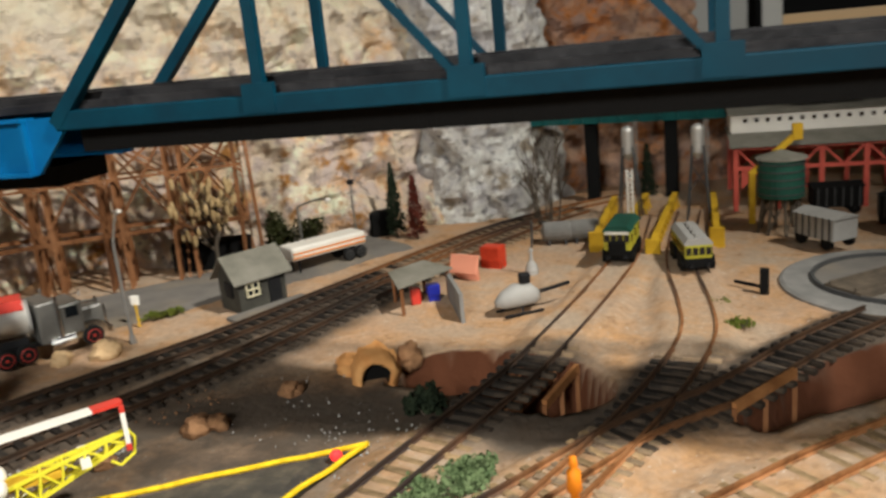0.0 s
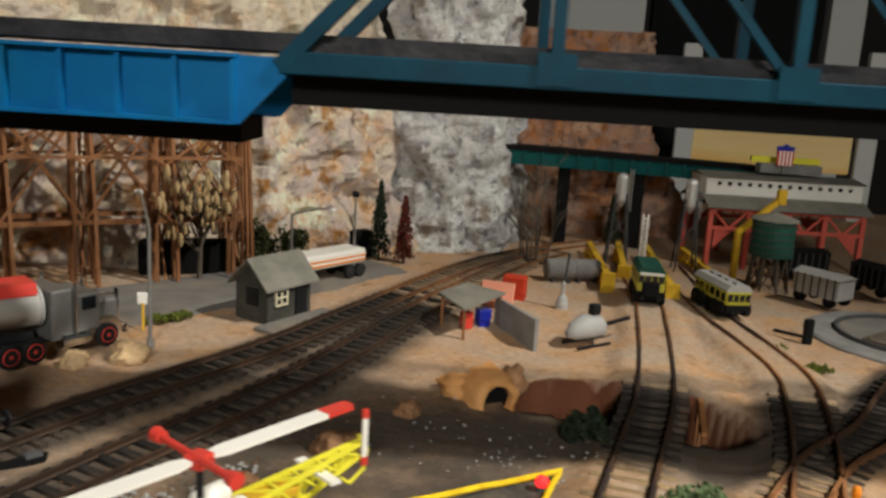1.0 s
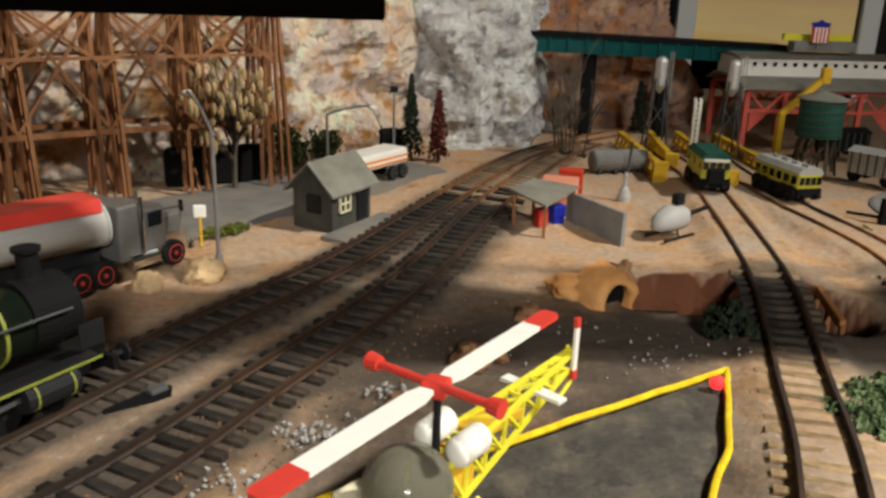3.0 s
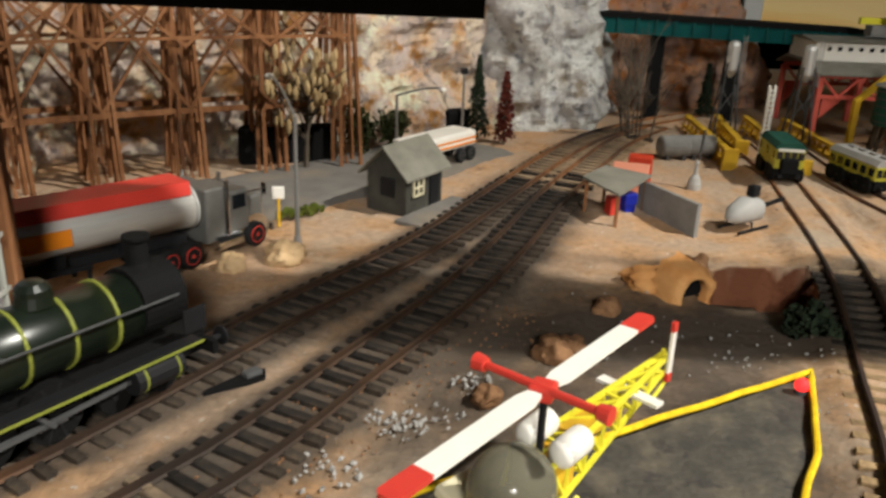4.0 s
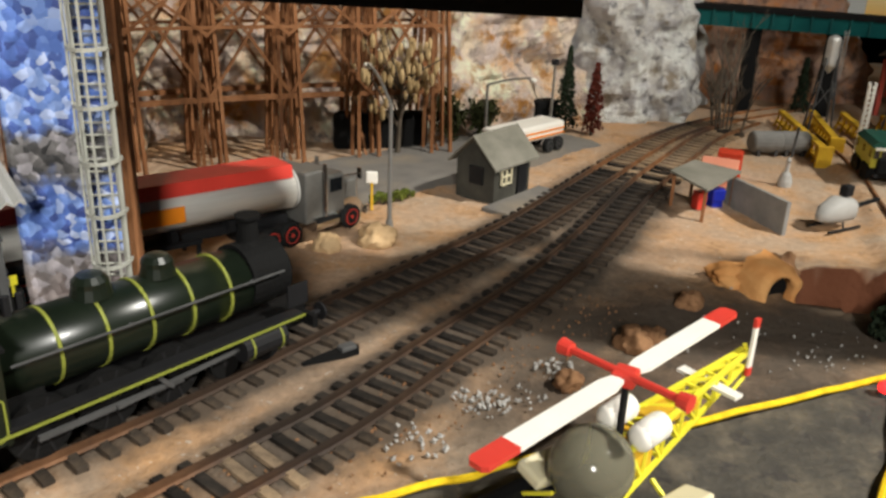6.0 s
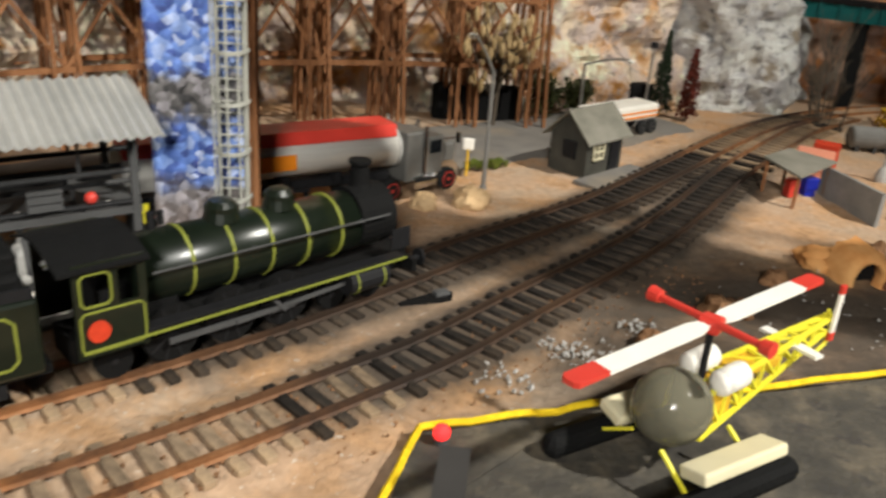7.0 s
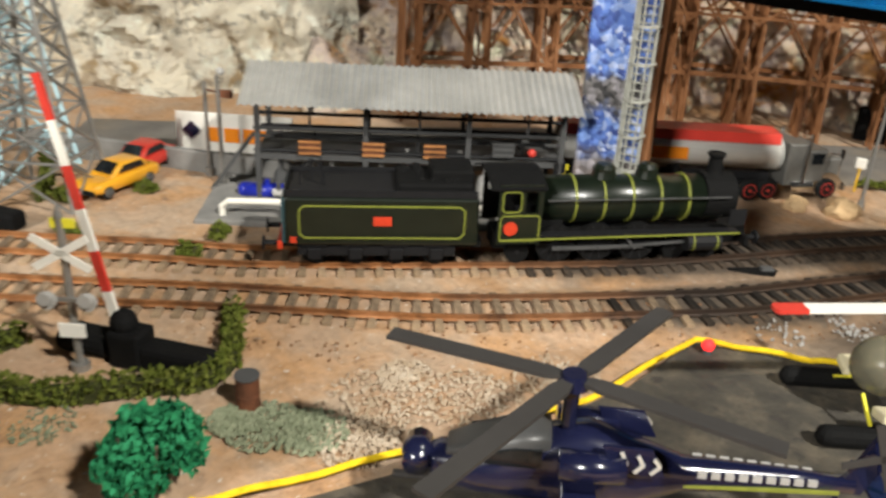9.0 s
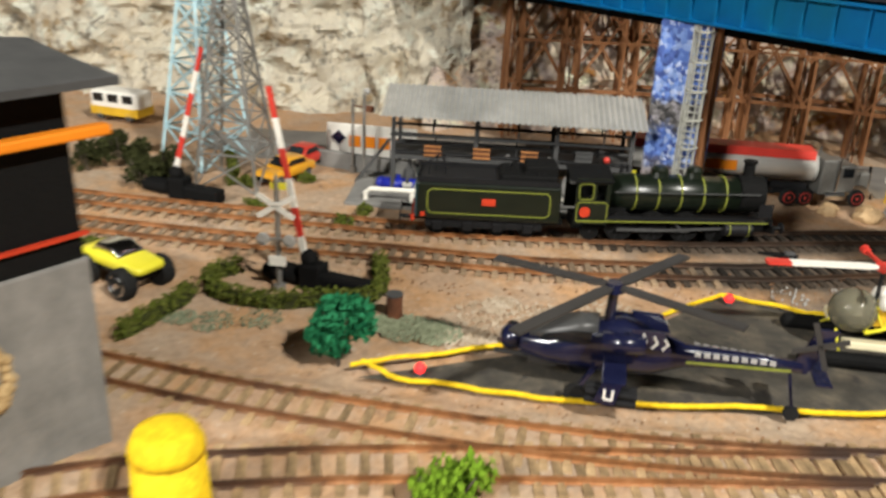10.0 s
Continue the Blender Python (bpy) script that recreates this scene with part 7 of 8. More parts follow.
def small_engine(x, y, a, L, W_, H, low, roof, label, windows=5, lamps=True):
    t = thing("diesel_engine", pose(x, y, RAIL, 0, 0, a), label, "locomotive", "yard engines")
    bm = bmesh.new()
    box(bm, (0, 0, 0.0055), (L, W_ * 0.96, 0.0060), bevel=0.0006)
    part("skirt", bm, low, t)
    bm = bmesh.new()
    box(bm, (0, 0, 0.0080 + (H - 0.012) / 2), (L * 0.98, W_, H - 0.012), bevel=0.0012)
    body = part("body", bm, M["yellow_dull"], t)
    bm = bmesh.new()
    prism(bm, [(-W_ / 2 - 0.0006, 0), (-W_ * 0.36, 0.0030), (W_ * 0.36, 0.0030), (W_ / 2 + 0.0006, 0), (W_ / 2, -0.0008), (-W_ / 2, -0.0008)], (0, 1, 0), (0, 0, 1), (L * 0.98, 0, 0), (-L * 0.49, 0, H - 0.004))
    part("roof", bm, roof, t)
    for k in range(windows):
        for s in (-1, 1):
            bm = bmesh.new()
            box(bm, (-L * 0.40 + L * 0.8 * k / max(windows - 1, 1), s * (W_ / 2 + 0.0001), H - 0.0085), (L * 0.10, 0.0006, 0.0045))
            part("side_window", bm, M["glass_dark"], body)
    for k in range(4):
        bm = bmesh.new()
        box(bm, (L * 0.49 + 0.0002, -W_ * 0.36 + W_ * 0.24 * k, H - 0.0085), (0.0006, W_ * 0.18, 0.0045))
        part("front_window", bm, M["glass_dark"], body)
    for s in (-1, 1):
        for wx in (-L * 0.36, -L * 0.20, L * 0.20, L * 0.36):
            wheel(t, wx, s * 0.0085, 0.0048, 0.0026, M["soot"], M["black"])
        bm = bmesh.new()
        rod(bm, (L / 2, s * W_ * 0.3, 0.0045), (L / 2 + 0.0035, s * W_ * 0.3, 0.0045), 0.0013, seg=8)
        part("buffer", bm, M["black"], t)
    return t


M["yellow_dull"] = material("dull_yellow_engine", [(0.36, 0.33, 0.02), (0.46, 0.42, 0.035)], 60, 0.5)
t = small_engine(0.2985, 0.8200, -91, 0.038, 0.0175, 0.0250, M["soot"], M["tank_green"], "green and yellow shunting engine on the yard track", 3)
bm = bmesh.new()
box(bm, (0.0195, 0, 0.0100), (0.004, 0.0110, 0.0105), bevel=0.0015)
part("nose", bm, M["soot"], t, "black open nose")
bm = bmesh.new()
box(bm, (0.0190, 0, 0.0200), (0.0010, 0.0150, 0.0016))
part("visor", bm, M["white"], t)
t = small_engine(0.3430, 0.8060, -75, 0.046, 0.0160, 0.0215, M["soot"], M["pale_grey"], "yellow electric engine with a grey roof and dark skirt", 6)
for k in range(4):
    bm = bmesh.new()
    rod(bm, (-0.016 + 0.010 * k, 0, 0.0208), (-0.010 + 0.010 * k, 0, 0.0208), 0.0014, seg=8)
    part("roof_pod", bm, M["pale_grey"], t)

for k, (a, b) in enumerate((((0.2700, 0.975), (0.2760, 0.850)), ((0.2950, 0.985), (0.2900, 0.880)), ((0.3180, 0.985), (0.3170, 0.830)), ((0.3480, 0.985), (0.3560, 0.860)))):
    d = Vector((b[0] - a[0], b[1] - a[1], 0))
    t = thing("ochre_stop_wall", pose(a[0], a[1], 0, 0, 0, math.degrees(math.atan2(d.y, d.x))), "ochre yellow steel rack beside the yard track", "rack", "ochre racks")
    L = d.length
    bm = bmesh.new()
    for z in (0.0035, 0.0115):
        box(bm, (L / 2, 0, z), (L, 0.0045, 0.0022))
    part("beam", bm, M["ochre"], t)
    for j in range(11):
        bm = bmesh.new()
        x = L * j / 10
        beam(bm, (x, -0.0035, -0.001), (x, 0, 0.0125), 0.0014)
        beam(bm, (x, 0.0035, -0.001), (x, 0, 0.0125), 0.0014)
        part("frame", bm, M["ochre"], t)
    bm = bmesh.new()
    box(bm, (L, 0, 0.0065), (0.003, 0.010, 0.015), bevel=0.0006)
    part("end_plate", bm, M["ochre"], t)

for x, y in ((0.2885, 0.9340), (0.3405, 0.9270)):
    t = thing("sand_silo", pose(x, y, 0), "pale steel silo on thin dark legs", "silo", "sand silos")
    bm = bmesh.new()
    lathe(bm, [(0.0008, 0.0490), (0.0046, 0.0545), (0.0048, 0.0560), (0.0048, 0.0725), (0.0040, 0.0745), (0.0010, 0.0760)], 20)
    part("drum", bm, M["tin"], t, "pale steel drum")
    for i in range(4):
        bm = bmesh.new()
        sx, sy = corners[i]
        beam(bm, (sx * 0.0085, sy * 0.0085, -0.001), (sx * 0.0040, sy * 0.0040, 0.0600), 0.0011)
        beam(bm, (sx * 0.0065, sy * 0.0065, 0.025), (corners[(i + 1) % 4][0] * 0.0055, corners[(i + 1) % 4][1] * 0.0055, 0.044), 0.0007)
        part("leg", bm, M["dark_grey"], t)
    bm = bmesh.new()
    for s in (-0.0012, 0.0012):
        beam(bm, (0.0062 + s, -0.0040, 0.046), (0.0062 + s, -0.0040, 0.080), 0.0005)
    for j in range(14):
        beam(bm, (0.0050, -0.0040, 0.048 + 0.0023 * j), (0.0074, -0.0040, 0.048 + 0.0023 * j), 0.0004)
    part("ladder", bm, M["pole"], t)
mast = thing("lattice_mast", pose(0.2990, 0.8620, 0), "slim white lattice mast in the yard", "mast")
bm = bmesh.new()
for sx, sy in corners:
    beam(bm, (sx * 0.0018, sy * 0.0018, -0.001), (sx * 0.0018, sy * 0.0018, 0.0550), 0.0007)
part("leg", bm, M["white"], mast)
bm = bmesh.new()
for j in range(16):
    z = 0.001 + 0.0033 * j
    for i in range(4):
        a, b = corners[i], corners[(i + 1) % 4]
        beam(bm, (a[0] * 0.0018, a[1] * 0.0018, z), (b[0] * 0.0018, b[1] * 0.0018, z + 0.0033), 0.0005)
part("brace", bm, M["white"], mast)

tower = thing("water_tower", pose(0.3970, 0.9000, 0), "green wooden water tank on dark timber legs", "water tower")
bm = bmesh.new()
lathe(bm, [(0.0150, 0.0260), (0.0155, 0.0262), (0.0150, 0.0525), (0.0152, 0.0530)], 28)
part("tank", bm, M["tank_green"], tower)
for k in range(5):
    bm = bmesh.new()
    lathe(bm, [(0.0150, -0.0004), (0.0158, -0.0004), (0.0158, 0.0004), (0.0150, 0.0004)], 28, Matrix.Translation((0, 0, 0.0290 + 0.0052 * k)))
    part("hoop", bm, M["dark_grey"], tower)
bm = bmesh.new()
lathe(bm, [(0.0172, 0.0525), (0.0170, 0.0535), (0.0010, 0.0585)], 28)
part("roof", bm, M["roof_grey"], tower)
for i in range(8):
    a = math.pi / 4 * i + 0.2
    bm = bmesh.new()
    beam(bm, (0.0155 * math.cos(a), 0.0155 * math.sin(a), -0.001), (0.0115 * math.cos(a), 0.0115 * math.sin(a), 0.0265), 0.0018)
    beam(bm, (0.0150 * math.cos(a), 0.0150 * math.sin(a), 0.002), (0.0118 * math.cos(a + math.pi / 4), 0.0118 * math.sin(a + math.pi / 4), 0.025), 0.0010)
    part("leg", bm, M["twig"], tower)

depot = thing("engine_depot", pose(0.3660, 0.9700, -0.003, 0, 0, 5), "open engine depot with red steel frame and white clerestory", "depot")
DL, DD = 0.124, 0.075
for x in [DL * k / 4 for k in range(5)]:
    for y in (0.0, DD):
        bm = bmesh.new()
        box(bm, (x, y, 0.0250), (0.0038, 0.0038, 0.0520))
        part("column", bm, M["depot_red"], depot)
for y in (0.0, DD):
    bm = bmesh.new()
    for z in (0.0360, 0.0520):
        beam(bm, (0, y, z), (DL, y, z), 0.0026, 0.0030)
    part("girder", bm, M["depot_red"], depot)
    for k in range(8):
        bm = bmesh.new()
        x0, x1 = DL * k / 8, DL * (k + 1) / 8
        beam(bm, (x0, y, 0.036 if k % 2 else 0.052), (x1, y, 0.052 if k % 2 else 0.036), 0.0018)
        part("brace", bm, M["depot_red"], depot)
    for x, s in ((0.004, 1), (DL - 0.004, -1)):
        bm = bmesh.new()
        prism(bm, [(0, 0), (s * 0.016, 0.016), (0, 0.016)], (1, 0, 0), (0, 0, 1), (0, 0.001, 0), (x, y, 0.019))
        part("knee_plate", bm, M["depot_red"], depot)
bm = bmesh.new()
prism(bm, [(-0.006, 0.0530), (0.012, 0.0600), (DD - 0.012, 0.0600), (DD + 0.006, 0.0530), (DD + 0.006, 0.0545), (DD - 0.012, 0.0615), (0.012, 0.0615), (-0.006, 0.0545)], (0, 1, 0), (0, 0, 1), (DL + 0.010, 0, 0), (-0.005, 0, 0))
part("lower_roof", bm, M["roof_grey"], depot, "grey lower roof slope")
bm = bmesh.new()
box(bm, (DL / 2, DD / 2, 0.0690), (DL + 0.006, DD - 0.026, 0.0150), bevel=0.0008)
cl = part("clerestory", bm, M["white"], depot, "white clerestory band")
for k in range(14):
    bm = bmesh.new()
    box(bm, (0.008 + (DL - 0.016) * k / 13, 0.0126, 0.0715), (0.0030, 0.0008, 0.0030))
    part("window", bm, M["glass_dark"], cl)
bm = bmesh.new()
prism(bm, [(0.010, 0.0765), (DD / 2, 0.0795), (DD - 0.010, 0.0765)], (0, 1, 0), (0, 0, 1), (DL + 0.010, 0, 0), (-0.005, 0, 0))
part("roof", bm, M["roof_grey"], depot)
bm = bmesh.new()
box(bm, (0.070, DD / 2 - 0.006, 0.0850), (0.052, 0.012, 0.0080), bevel=0.0006)
part("vent_box", bm, M["wall_grey"], depot)
bm = bmesh.new()
box(bm, (0.070, DD / 2 + 0.004, 0.0915), (0.058, 0.004, 0.0050))
part("ridge_board", bm, M["yellow"], depot, "yellow ridge board")
bm = bmesh.new()
prism(bm, [(-0.0070, 0.013), (-0.0078, 0.0160), (-0.003, 0.0165), (0, 0.0185), (0.003, 0.0165), (0.0078, 0.0160), (0.0070, 0.013)], (1, 0, 0), (0, 0, 1), (0, 0.0014, 0), (0.0620, DD / 2 - 0.016, 0.0880))
prism(bm, [(-0.0070, 0.0130), (0.0070, 0.0130), (0.0068, 0.0090), (-0.0068, 0.0090)], (1, 0, 0), (0, 0, 1), (0, 0.0012, 0), (0.0620, DD / 2 - 0.016, 0.0880))
shield = part("shield_sign", bm, M["blue_paint"], depot, "red, white and blue shield shape")
for k in range(9):
    bm = bmesh.new()
    box(bm, (0.0620 - 0.0060 + 0.0015 * k, DD / 2 - 0.0165, 0.0945), (0.0015, 0.0016, 0.0120))
    part("stripe", bm, M["red"] if k % 2 == 0 else M["white"], shield)
bm = bmesh.new()
beam(bm, (0.0620, DD / 2 - 0.0145, 0.082), (0.0620, DD / 2 - 0.0145, 0.100), 0.0012)
part("sign_post", bm, M["pole"], depot)

crane = thing("yellow_crane", pose(0.3780, 0.9240, 0, 0, 0, 12), "ochre yellow jib crane before the depot", "crane")
bm = bmesh.new()
beam(bm, (0, 0, -0.001), (0.000, 0, 0.0380), 0.0042)
part("column", bm, M["ochre"], crane)
bm = bmesh.new()
beam(bm, (-0.001, 0, 0.0370), (0.030, 0, 0.0640), 0.0034, 0.0042)
box(bm, (0.031, 0, 0.0660), (0.007, 0.005, 0.012), bevel=0.001)
part("jib", bm, M["ochre"], crane)

for x, y, a, lab, mt in ((0.4220, 0.8560, -50, "dull grey covered goods wagon by the turntable", "grey_plastic"), (0.4750, 0.9000, -60, "black tank engine shape beyond the turntable", "soot"), (0.4350, 0.9450, 10, "black engine standing inside the depot", "soot")):
    t = thing("goods_wagon", pose(x, y, RAIL * 0.6, 0, 0, a), lab, "wagon", "yard wagons")
    bm = bmesh.new()
    box(bm, (0, 0, 0.0130), (0.034, 0.0200, 0.0150), bevel=0.0010)
    part("body", bm, M[mt], t)
    bm = bmesh.new()
    prism(bm, [(-0.0108, 0), (0, 0.0030), (0.0108, 0)], (0, 1, 0), (0, 0, 1), (0.036, 0, 0), (-0.018, 0, 0.0200))
    part("roof", bm, M["pale_grey"] if mt == "grey_plastic" else M["soot"], t)
    bm = bmesh.new()
    for k in range(6):
        for s in (-1, 1):
            box(bm, (-0.014 + 0.0056 * k, s * 0.0101, 0.013), (0.0010, 0.0008, 0.0145))
    part("rib", bm, M["dark_grey"], t)
    for s in (-1, 1):
        for wx in (-0.011, 0.011):
            wheel(t, wx, s * 0.0085, 0.0045, 0.0026, M["soot"], M["black"])

table = thing("turntable", pose(0.4560, 0.7860, 0), "round sandy turntable pit with a concrete rim", "turntable")
bm = bmesh.new()
lathe(bm, [(0.044, 0.0022), (0.061, 0.0022), (0.063, 0.0012), (0.063, -0.003), (0.044, -0.003)], 64)
part("rim", bm, M["wall_grey"], table)
bm = bmesh.new()
for k in range(64):
    a0, a1 = 2 * math.pi * k / 64, 2 * math.pi * (k + 1) / 64
    beam(bm, (0.0452 * math.cos(a0), 0.0452 * math.sin(a0), 0.0030), (0.0452 * math.cos(a1), 0.0452 * math.sin(a1), 0.0030), 0.0020, 0.0030)
part("kerb", bm, M["dark_grey"], table)
bm = bmesh.new()
rod(bm, (0, 0, -0.0010), (0, 0, 0.0024), 0.044, seg=64)
part("pit_floor", bm, M["asphalt"], table)
bm = bmesh.new()
for y in (-0.00825, 0.00825):
    beam(bm, (-0.044, y, 0.0070), (0.044, y, 0.0070), 0.0012, 0.0022)
box(bm, (0, 0, 0.0042), (0.088, 0.024, 0.0035))
part("bridge", bm, M["twig"], table).rotation_euler[2] = 0.75
stub = thing("track_signal", pose(0.3850, 0.7640, 0), "short dark ground signal by the curve", "signal")
bm = bmesh.new()
box(bm, (0, 0, 0.0070), (0.0050, 0.0045, 0.0150), bevel=0.0008)
part("box", bm, M["soot"], stub)
bm = bmesh.new()
beam(bm, (-0.016, 0.012, 0.003), (0.002, 0.0, 0.003), 0.0016)
part("lever", bm, M["soot"], stub)

# teal girder bridge behind the yard
teal = thing("girder_bridge", Matrix.Identity(4), "teal plate girder bridge on dark piers", "bridge")
a, b = Vector((0.170, 0.985, 0.0800)), Vector((0.420, 1.045, 0.0700))
bm = bmesh.new()
beam(bm, a, b, 0.0030, 0.0130)
g = part("girder", bm, M["teal"], teal)
for k in range(16):
    bm = bmesh.new()
    p = a.lerp(b, (k + 0.5) / 16)
    box(bm, p + Vector((0.0005, -0.0022, 0)), (0.0014, 0.0022, 0.0125))
    part("stiffener", bm, M["teal"], g)
bm = bmesh.new()
beam(bm, a + Vector((0, 0.012, 0.0075)), b + Vector((0, 0.012, 0.0075)), 0.030, 0.0040)
part("deck", bm, M["soot"], teal)
for x, y, h in ((0.2460, 1.0150, 0.072), (0.3120, 1.0290, 0.070)):
    bm = bmesh.new()
    box(bm, (x, y, h / 2), (0.0105, 0.014, h), bevel=0.001)
    part("pier", bm, M["soot"], teal, "dark timber pier")

# yard clutter: shelter, board, parked toys
shel = thing("scrap_shelter", Matrix.Identity(4), "grey flat-roofed shelter over blue and red bits", "shelter")
bm = bmesh.new()
lo_ = [Vector((0.170, 0.731, 0.0195)), Vector((0.187, 0.706, 0.0175)), Vector((0.208, 0.742, 0.0195)), Vector((0.184, 0.754, 0.0205))]
vs = [bm.verts.new(p) for p in lo_] + [bm.verts.new(p + Vector((0, 0, 0.0012))) for p in lo_]
for f in ((3, 2, 1, 0), (4, 5, 6, 7), (0, 1, 5, 4), (1, 2, 6, 5), (2, 3, 7, 6), (3, 0, 4, 7)):
    bm.faces.new([vs[i] for i in f])
part("roof", bm, M["roof_grey"], shel)
for p in lo_:
    bm = bmesh.new()
    q = p.lerp(Vector((0.1875, 0.734, p.z)), 0.15)
    beam(bm, (q.x, q.y, -0.001), (q.x, q.y, q.z), 0.0016)
    part("post", bm, M["brown_wood"], shel)
bw = thing("grey_block_wall", Matrix.Identity(4), "low grey block wall beside the shelter", "wall")
bm = bmesh.new()
beam(bm, (0.2030, 0.7450, 0.0080), (0.2265, 0.7030, 0.0080), 0.0022, 0.0180)
part("panel", bm, M["wall_grey"], bw)
for (x, y, z, mt, s, lab, cat) in ((0.196, 0.737, 0.008, "blue_paint", (0.008, 0.007, 0.007), "bright blue crate under the shelter", "crate"), (0.187, 0.730, 0.006, "red", (0.006, 0.006, 0.010), "dull red crate under the shelter", "crate")):
    c_ = thing("crate", pose(x, y, 0, 0, 0, 30), lab, cat)
    bm = bmesh.new()
    box(bm, (0, 0, z), s, bevel=0.0008)
    box(bm, (0, 0, z / 2 - 0.001), (s[0] * 0.8, s[1] * 0.8, z + 0.001))
    part("body", bm, M[mt], c_)
sb = thing("salmon_board", pose(0.2020, 0.7800, 0, 0, 0, -12), "salmon pink board leaning in the yard", "board")
bm = bmesh.new()
box(bm, (0, 0, 0.0110), (0.0210, 0.0020, 0.0130), Matrix.Rotation(-0.3, 4, "X"), bevel=0.0005)
box(bm, (0, 0.002, 0.0030), (0.0180, 0.0020, 0.0080))
part("panel", bm, M["salmon"], sb)
rb = thing("red_hopper", pose(0.2120, 0.8120, 0, 0, 0, -10), "dark red open hopper box", "hopper")
bm = bmesh.new()
box(bm, (0, 0, 0.0095), (0.0150, 0.0110, 0.0110), bevel=0.0010)
box(bm, (0, 0, 0.0020), (0.0150, 0.0090, 0.0050))
part("body", bm, M["red_plate"], rb)
# grey statue-like shape, modelled as a plain domed lump with a post
gp = thing("grey_yard_pump", pose(0.2430, 0.7960, 0), "pale grey domed lump with a thin post", "pump")
bm = bmesh.new()
lathe(bm, [(0.0040, -0.001), (0.0042, 0.0030), (0.0030, 0.0070), (0.0014, 0.0090), (0.0010, 0.0140), (0.0016, 0.0155), (0.0005, 0.0180)], 18)
part("body", bm, M["pale_grey"], gp)
bm = bmesh.new()
rod(bm, (0.001, 0, 0.018), (0.002, 0, 0.036), 0.0008, seg=6)
part("pipe", bm, M["dark_grey"], gp)
yard_heli = thing("grey_helicopter", pose(0.2560, 0.7230, 0.0, 0, 0, -140), "tiny grey toy helicopter with a black tail", "helicopter")
hull([(-0.010, 0.0030, 0.006, 0.012), (-0.006, 0.0060, 0.004, 0.016), (0.004, 0.0066, 0.004, 0.0175), (0.012, 0.0050, 0.0045, 0.014), (0.0165, 0.0020, 0.006, 0.010)], M["pale_grey"], "body", yard_heli)
bm = bmesh.new()
for s in (-1, 1):
    rod(bm, (-0.010, s * 0.006, 0.0012), (0.014, s * 0.006, 0.0012), 0.0009, seg=6)
    beam(bm, (0.003, s * 0.006, 0.001), (0.002, s * 0.004, 0.006), 0.0008)
part("skid", bm, M["black"], yard_heli)
bm = bmesh.new()
box(bm, (-0.002, 0, 0.0200), (0.006, 0.005, 0.006), bevel=0.001)
beam(bm, (-0.008, 0, 0.010), (-0.030, 0, 0.012), 0.0018)
part("tail", bm, M["black"], yard_heli)
for x, y in ((0.243, 0.874), (0.262, 0.880)):
    tk = thing("grey_storage_tank", pose(x, y, 0, 0, 0, 15), "dull grey horizontal storage tank", "tank", "yard storage tanks")
    bm = bmesh.new()
    rod(bm, (-0.009, 0, 0.0085), (0.009, 0, 0.0085), 0.0075, seg=18)
    ball(bm, (-0.009, 0, 0.0085), 0.0075, 14, 9, (0.4, 1, 1))
    ball(bm, (0.009, 0, 0.0085), 0.0075, 14, 9, (0.4, 1, 1))
    part("drum", bm, M["wall_grey"], tk)
    bm = bmesh.new()
    for q in (-0.006, 0.006):
        box(bm, (q, 0, 0.0015), (0.002, 0.012, 0.005))
    part("cradle", bm, M["dark_grey"], tk)

# timber edging of the wash
for (x0, y0, x1, y1, h) in ((0.296, 0.606, 0.302, 0.646, 0.001), (0.3725, 0.606, 0.396, 0.644, 0.005)):
    tb = thing("timber_edging", Matrix.Identity(4), "rust brown timber edging along the wash", "edging", "wash edging")
    bm = bmesh.new()
    beam(bm, (x0, y0, h), (x1, y1, h), 0.0022, 0.0040)
    part("plank", bm, M["rust_wood"], tb)
    for k in range(3):
        bm = bmesh.new()
        p = Vector((x0, y0, 0)).lerp(Vector((x1, y1, 0)), k / 2)
        beam(bm, (p.x, p.y, -0.034), (p.x, p.y, h), 0.0020)
        part("stake", bm, M["brown_wood"], tb)
for pts in (((0.2600, 0.600), (0.2720, 0.655)), ((0.2780, 0.595), (0.2900, 0.652))):
    bm = bmesh.new()
    beam(bm, (*pts[0], -0.0030), (*pts[1], -0.0030), 0.0040, 0.0070)
    tagged(part("wash_bridge_beam", bm, M["brown_wood"]), "orange-brown timber beam carrying track over the wash", "beam", "wash bridge beams")
fig = bmesh.new()
lathe(fig, [(0.0022, -0.0008), (0.0024, 0.0008), (0.0014, 0.0009), (0.0017, 0.0090), (0.0026, 0.0095), (0.0024, 0.0165), (0.0010, 0.0175), (0.0016, 0.0190), (0.0012, 0.0215), (0.0003, 0.0220)], 12)
ob = tagged(part("figurine", fig, M["orange"], smooth=True), "small orange standing figurine beside the track", "figurine")
ob.matrix_world = pose(0.3250, 0.5280, 0.0006)

# ---- signal cabin at the near end ----
cabin = thing("signal_cabin", pose(0.0500, 0.1575, 0, 0, 0, -70.6), "grey and black model building with an orange gutter", "building")
CL, CW, CH = 0.150, 0.085, 0.118
bm = bmesh.new()
box(bm, (CL / 2, -CW / 2, 0.0350), (CL, CW, 0.0720), bevel=0.0012)
part("lower_wall", bm, M["wall_grey"], cabin, "plain grey lower wall")
bm = bmesh.new()
box(bm, (CL / 2, -CW / 2, 0.0980), (CL * 0.985, CW * 0.98, 0.0580), bevel=0.0010)
part("upper_wall", bm, M["soot"], cabin, "dark upper storey")
bm = bmesh.new()
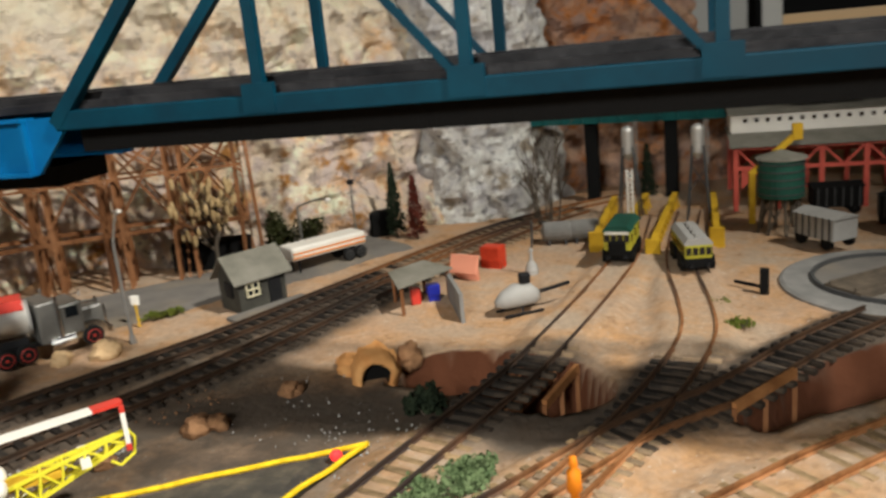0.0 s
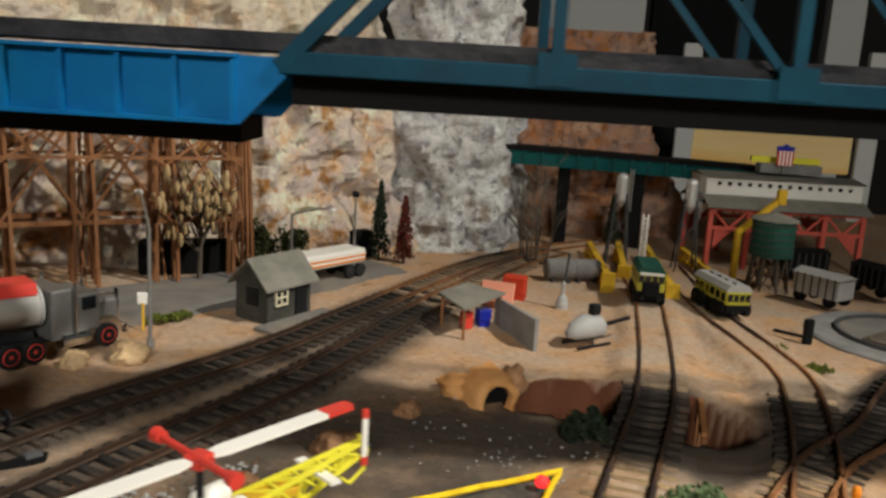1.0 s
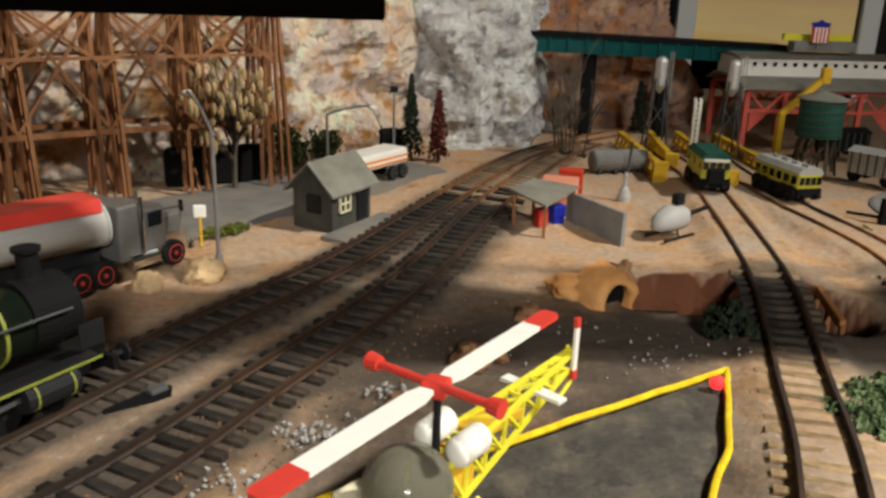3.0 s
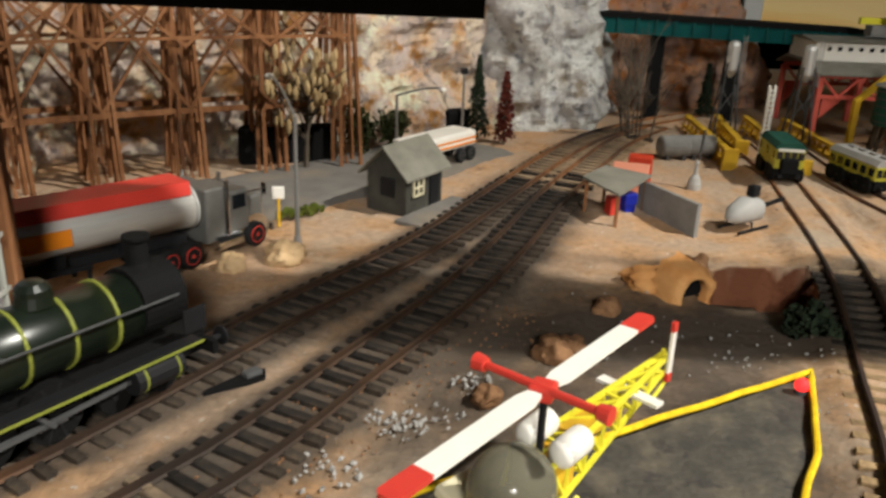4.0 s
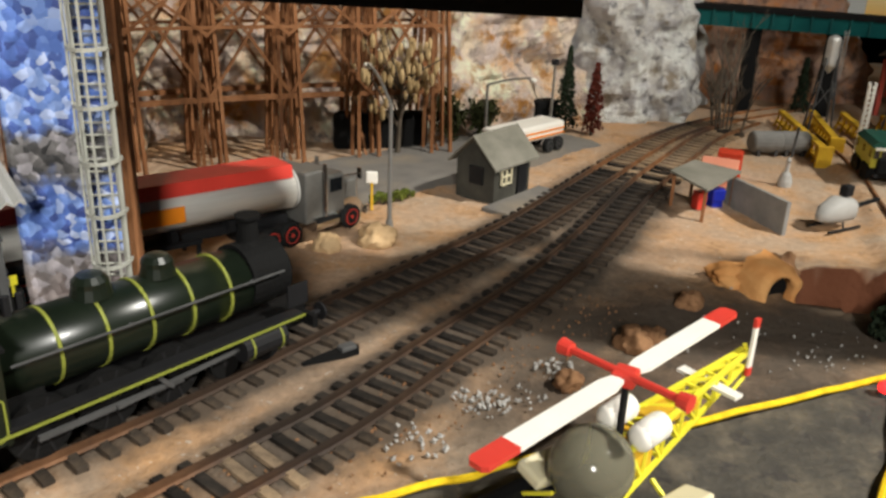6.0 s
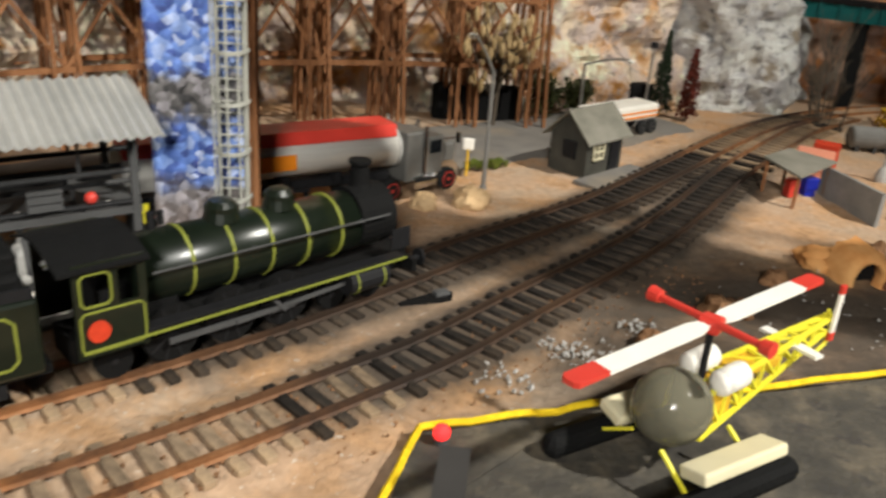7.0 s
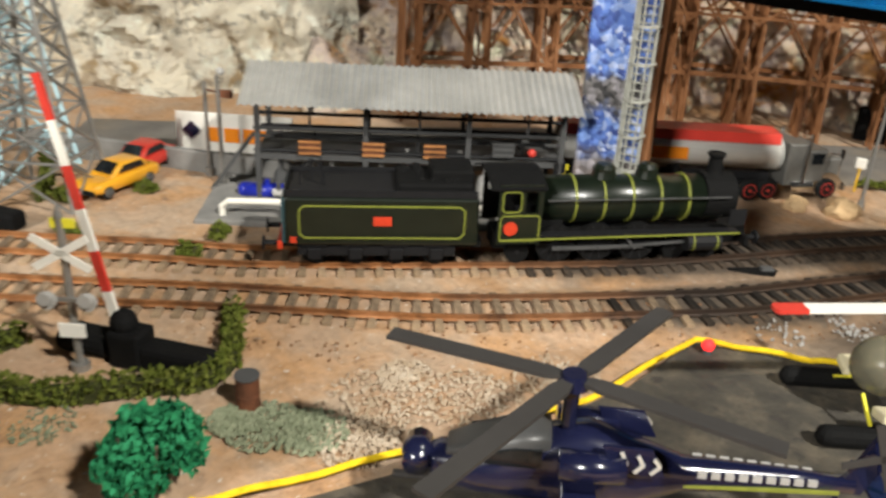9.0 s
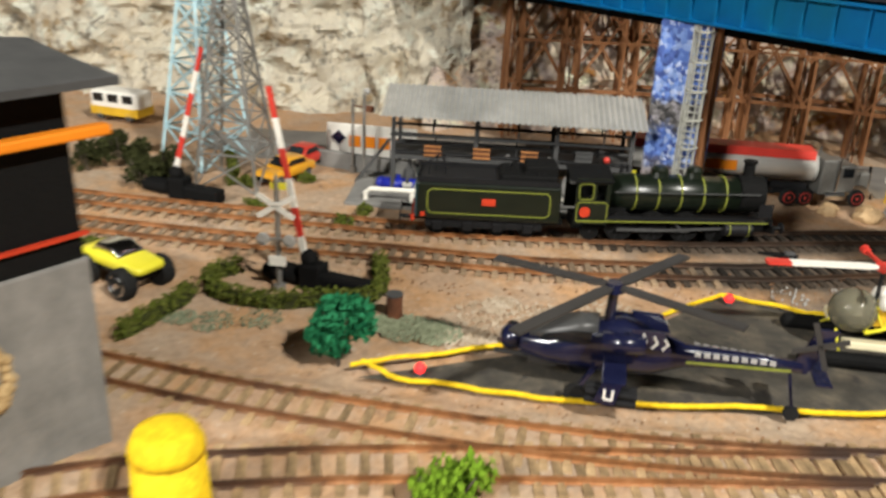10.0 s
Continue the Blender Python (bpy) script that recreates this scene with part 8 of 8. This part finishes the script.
box(bm, (CL / 2, 0.0035, 0.1120), (CL + 0.018, 0.0050, 0.0034), bevel=0.0008)
part("gutter", bm, M["orange"], cabin, "orange gutter strip")
bm = bmesh.new()
box(bm, (CL / 2, 0.0006, 0.0795), (CL, 0.0016, 0.0012))
part("sill_band", bm, M["red_plate"], cabin)
bm = bmesh.new()
prism(bm, [(-0.014, 0.1300), (-CW / 2, 0.1330), (-CW + 0.008, 0.1290), (-CW + 0.008, 0.1260), (0.010, 0.1260), (0.010, 0.1285)], (0, 1, 0), (0, 0, 1), (CL + 0.022, 0, 0), (-0.011, 0, 0))
part("roof", bm, M["dark_grey"], cabin, "dull dark roof slab")
bm = bmesh.new()
rnd = random.Random(12)
for k in range(46):
    a = 2 * math.pi * k / 46
    ball(bm, (0.040 + 0.0085 * math.cos(a) + rnd.uniform(-0.001, 0.001), 0.0014, 0.0420 + 0.0105 * math.sin(a) + rnd.uniform(-0.001, 0.001)), rnd.uniform(0.0016, 0.0026), 6, 4)
part("wreath", bm, M["dry"], cabin, "dry tan wreath ring on the wall")
bm = bmesh.new()
lathe(bm, [(0.0115, -0.001), (0.0120, 0.001), (0.0108, 0.0275)], 24)
can2 = thing("yellow_canister", pose(0.1020, 0.1640, 0), "plain yellow canister beside the cabin", "canister")
part("body", bm, M["rope"], can2, smooth=True)
bm = bmesh.new()
lathe(bm, [(0.0112, 0.0272), (0.0112, 0.0300), (0.0092, 0.0345), (0.0060, 0.0353), (0.0015, 0.0355)], 24)
part("cap", bm, M["rope"], can2, "rounded yellow cap", smooth=True)
shrub(0.1390, 0.2390, 0.0150, 0.0190, M["hedge_bright"], "bright green bush at the layout edge", 55, 600)

# pale panels and dark cabinets of the room beyond
for nm, x, w, z, h, mt, lab in (("wall_panel", 0.290, 0.160, 0.25, 0.34, "panel_white", "pale wall panel beyond the layout"), ("dark_cabinet", 0.505, 0.250, 0.24, 0.36, "soot", "dark cabinet beyond the layout"), ("wall_panel", 0.665, 0.050, 0.24, 0.40, "panel_white", "pale upright wall panel beyond the layout")):
    bm = bmesh.new()
    box(bm, (x, 1.62, z), (w, 0.03, h), bevel=0.002)
    box(bm, (x, 1.64, -0.40), (w, 0.02, 1.26))
    tagged(part(nm, bm, M[mt]), lab, "panel", kind="structure")
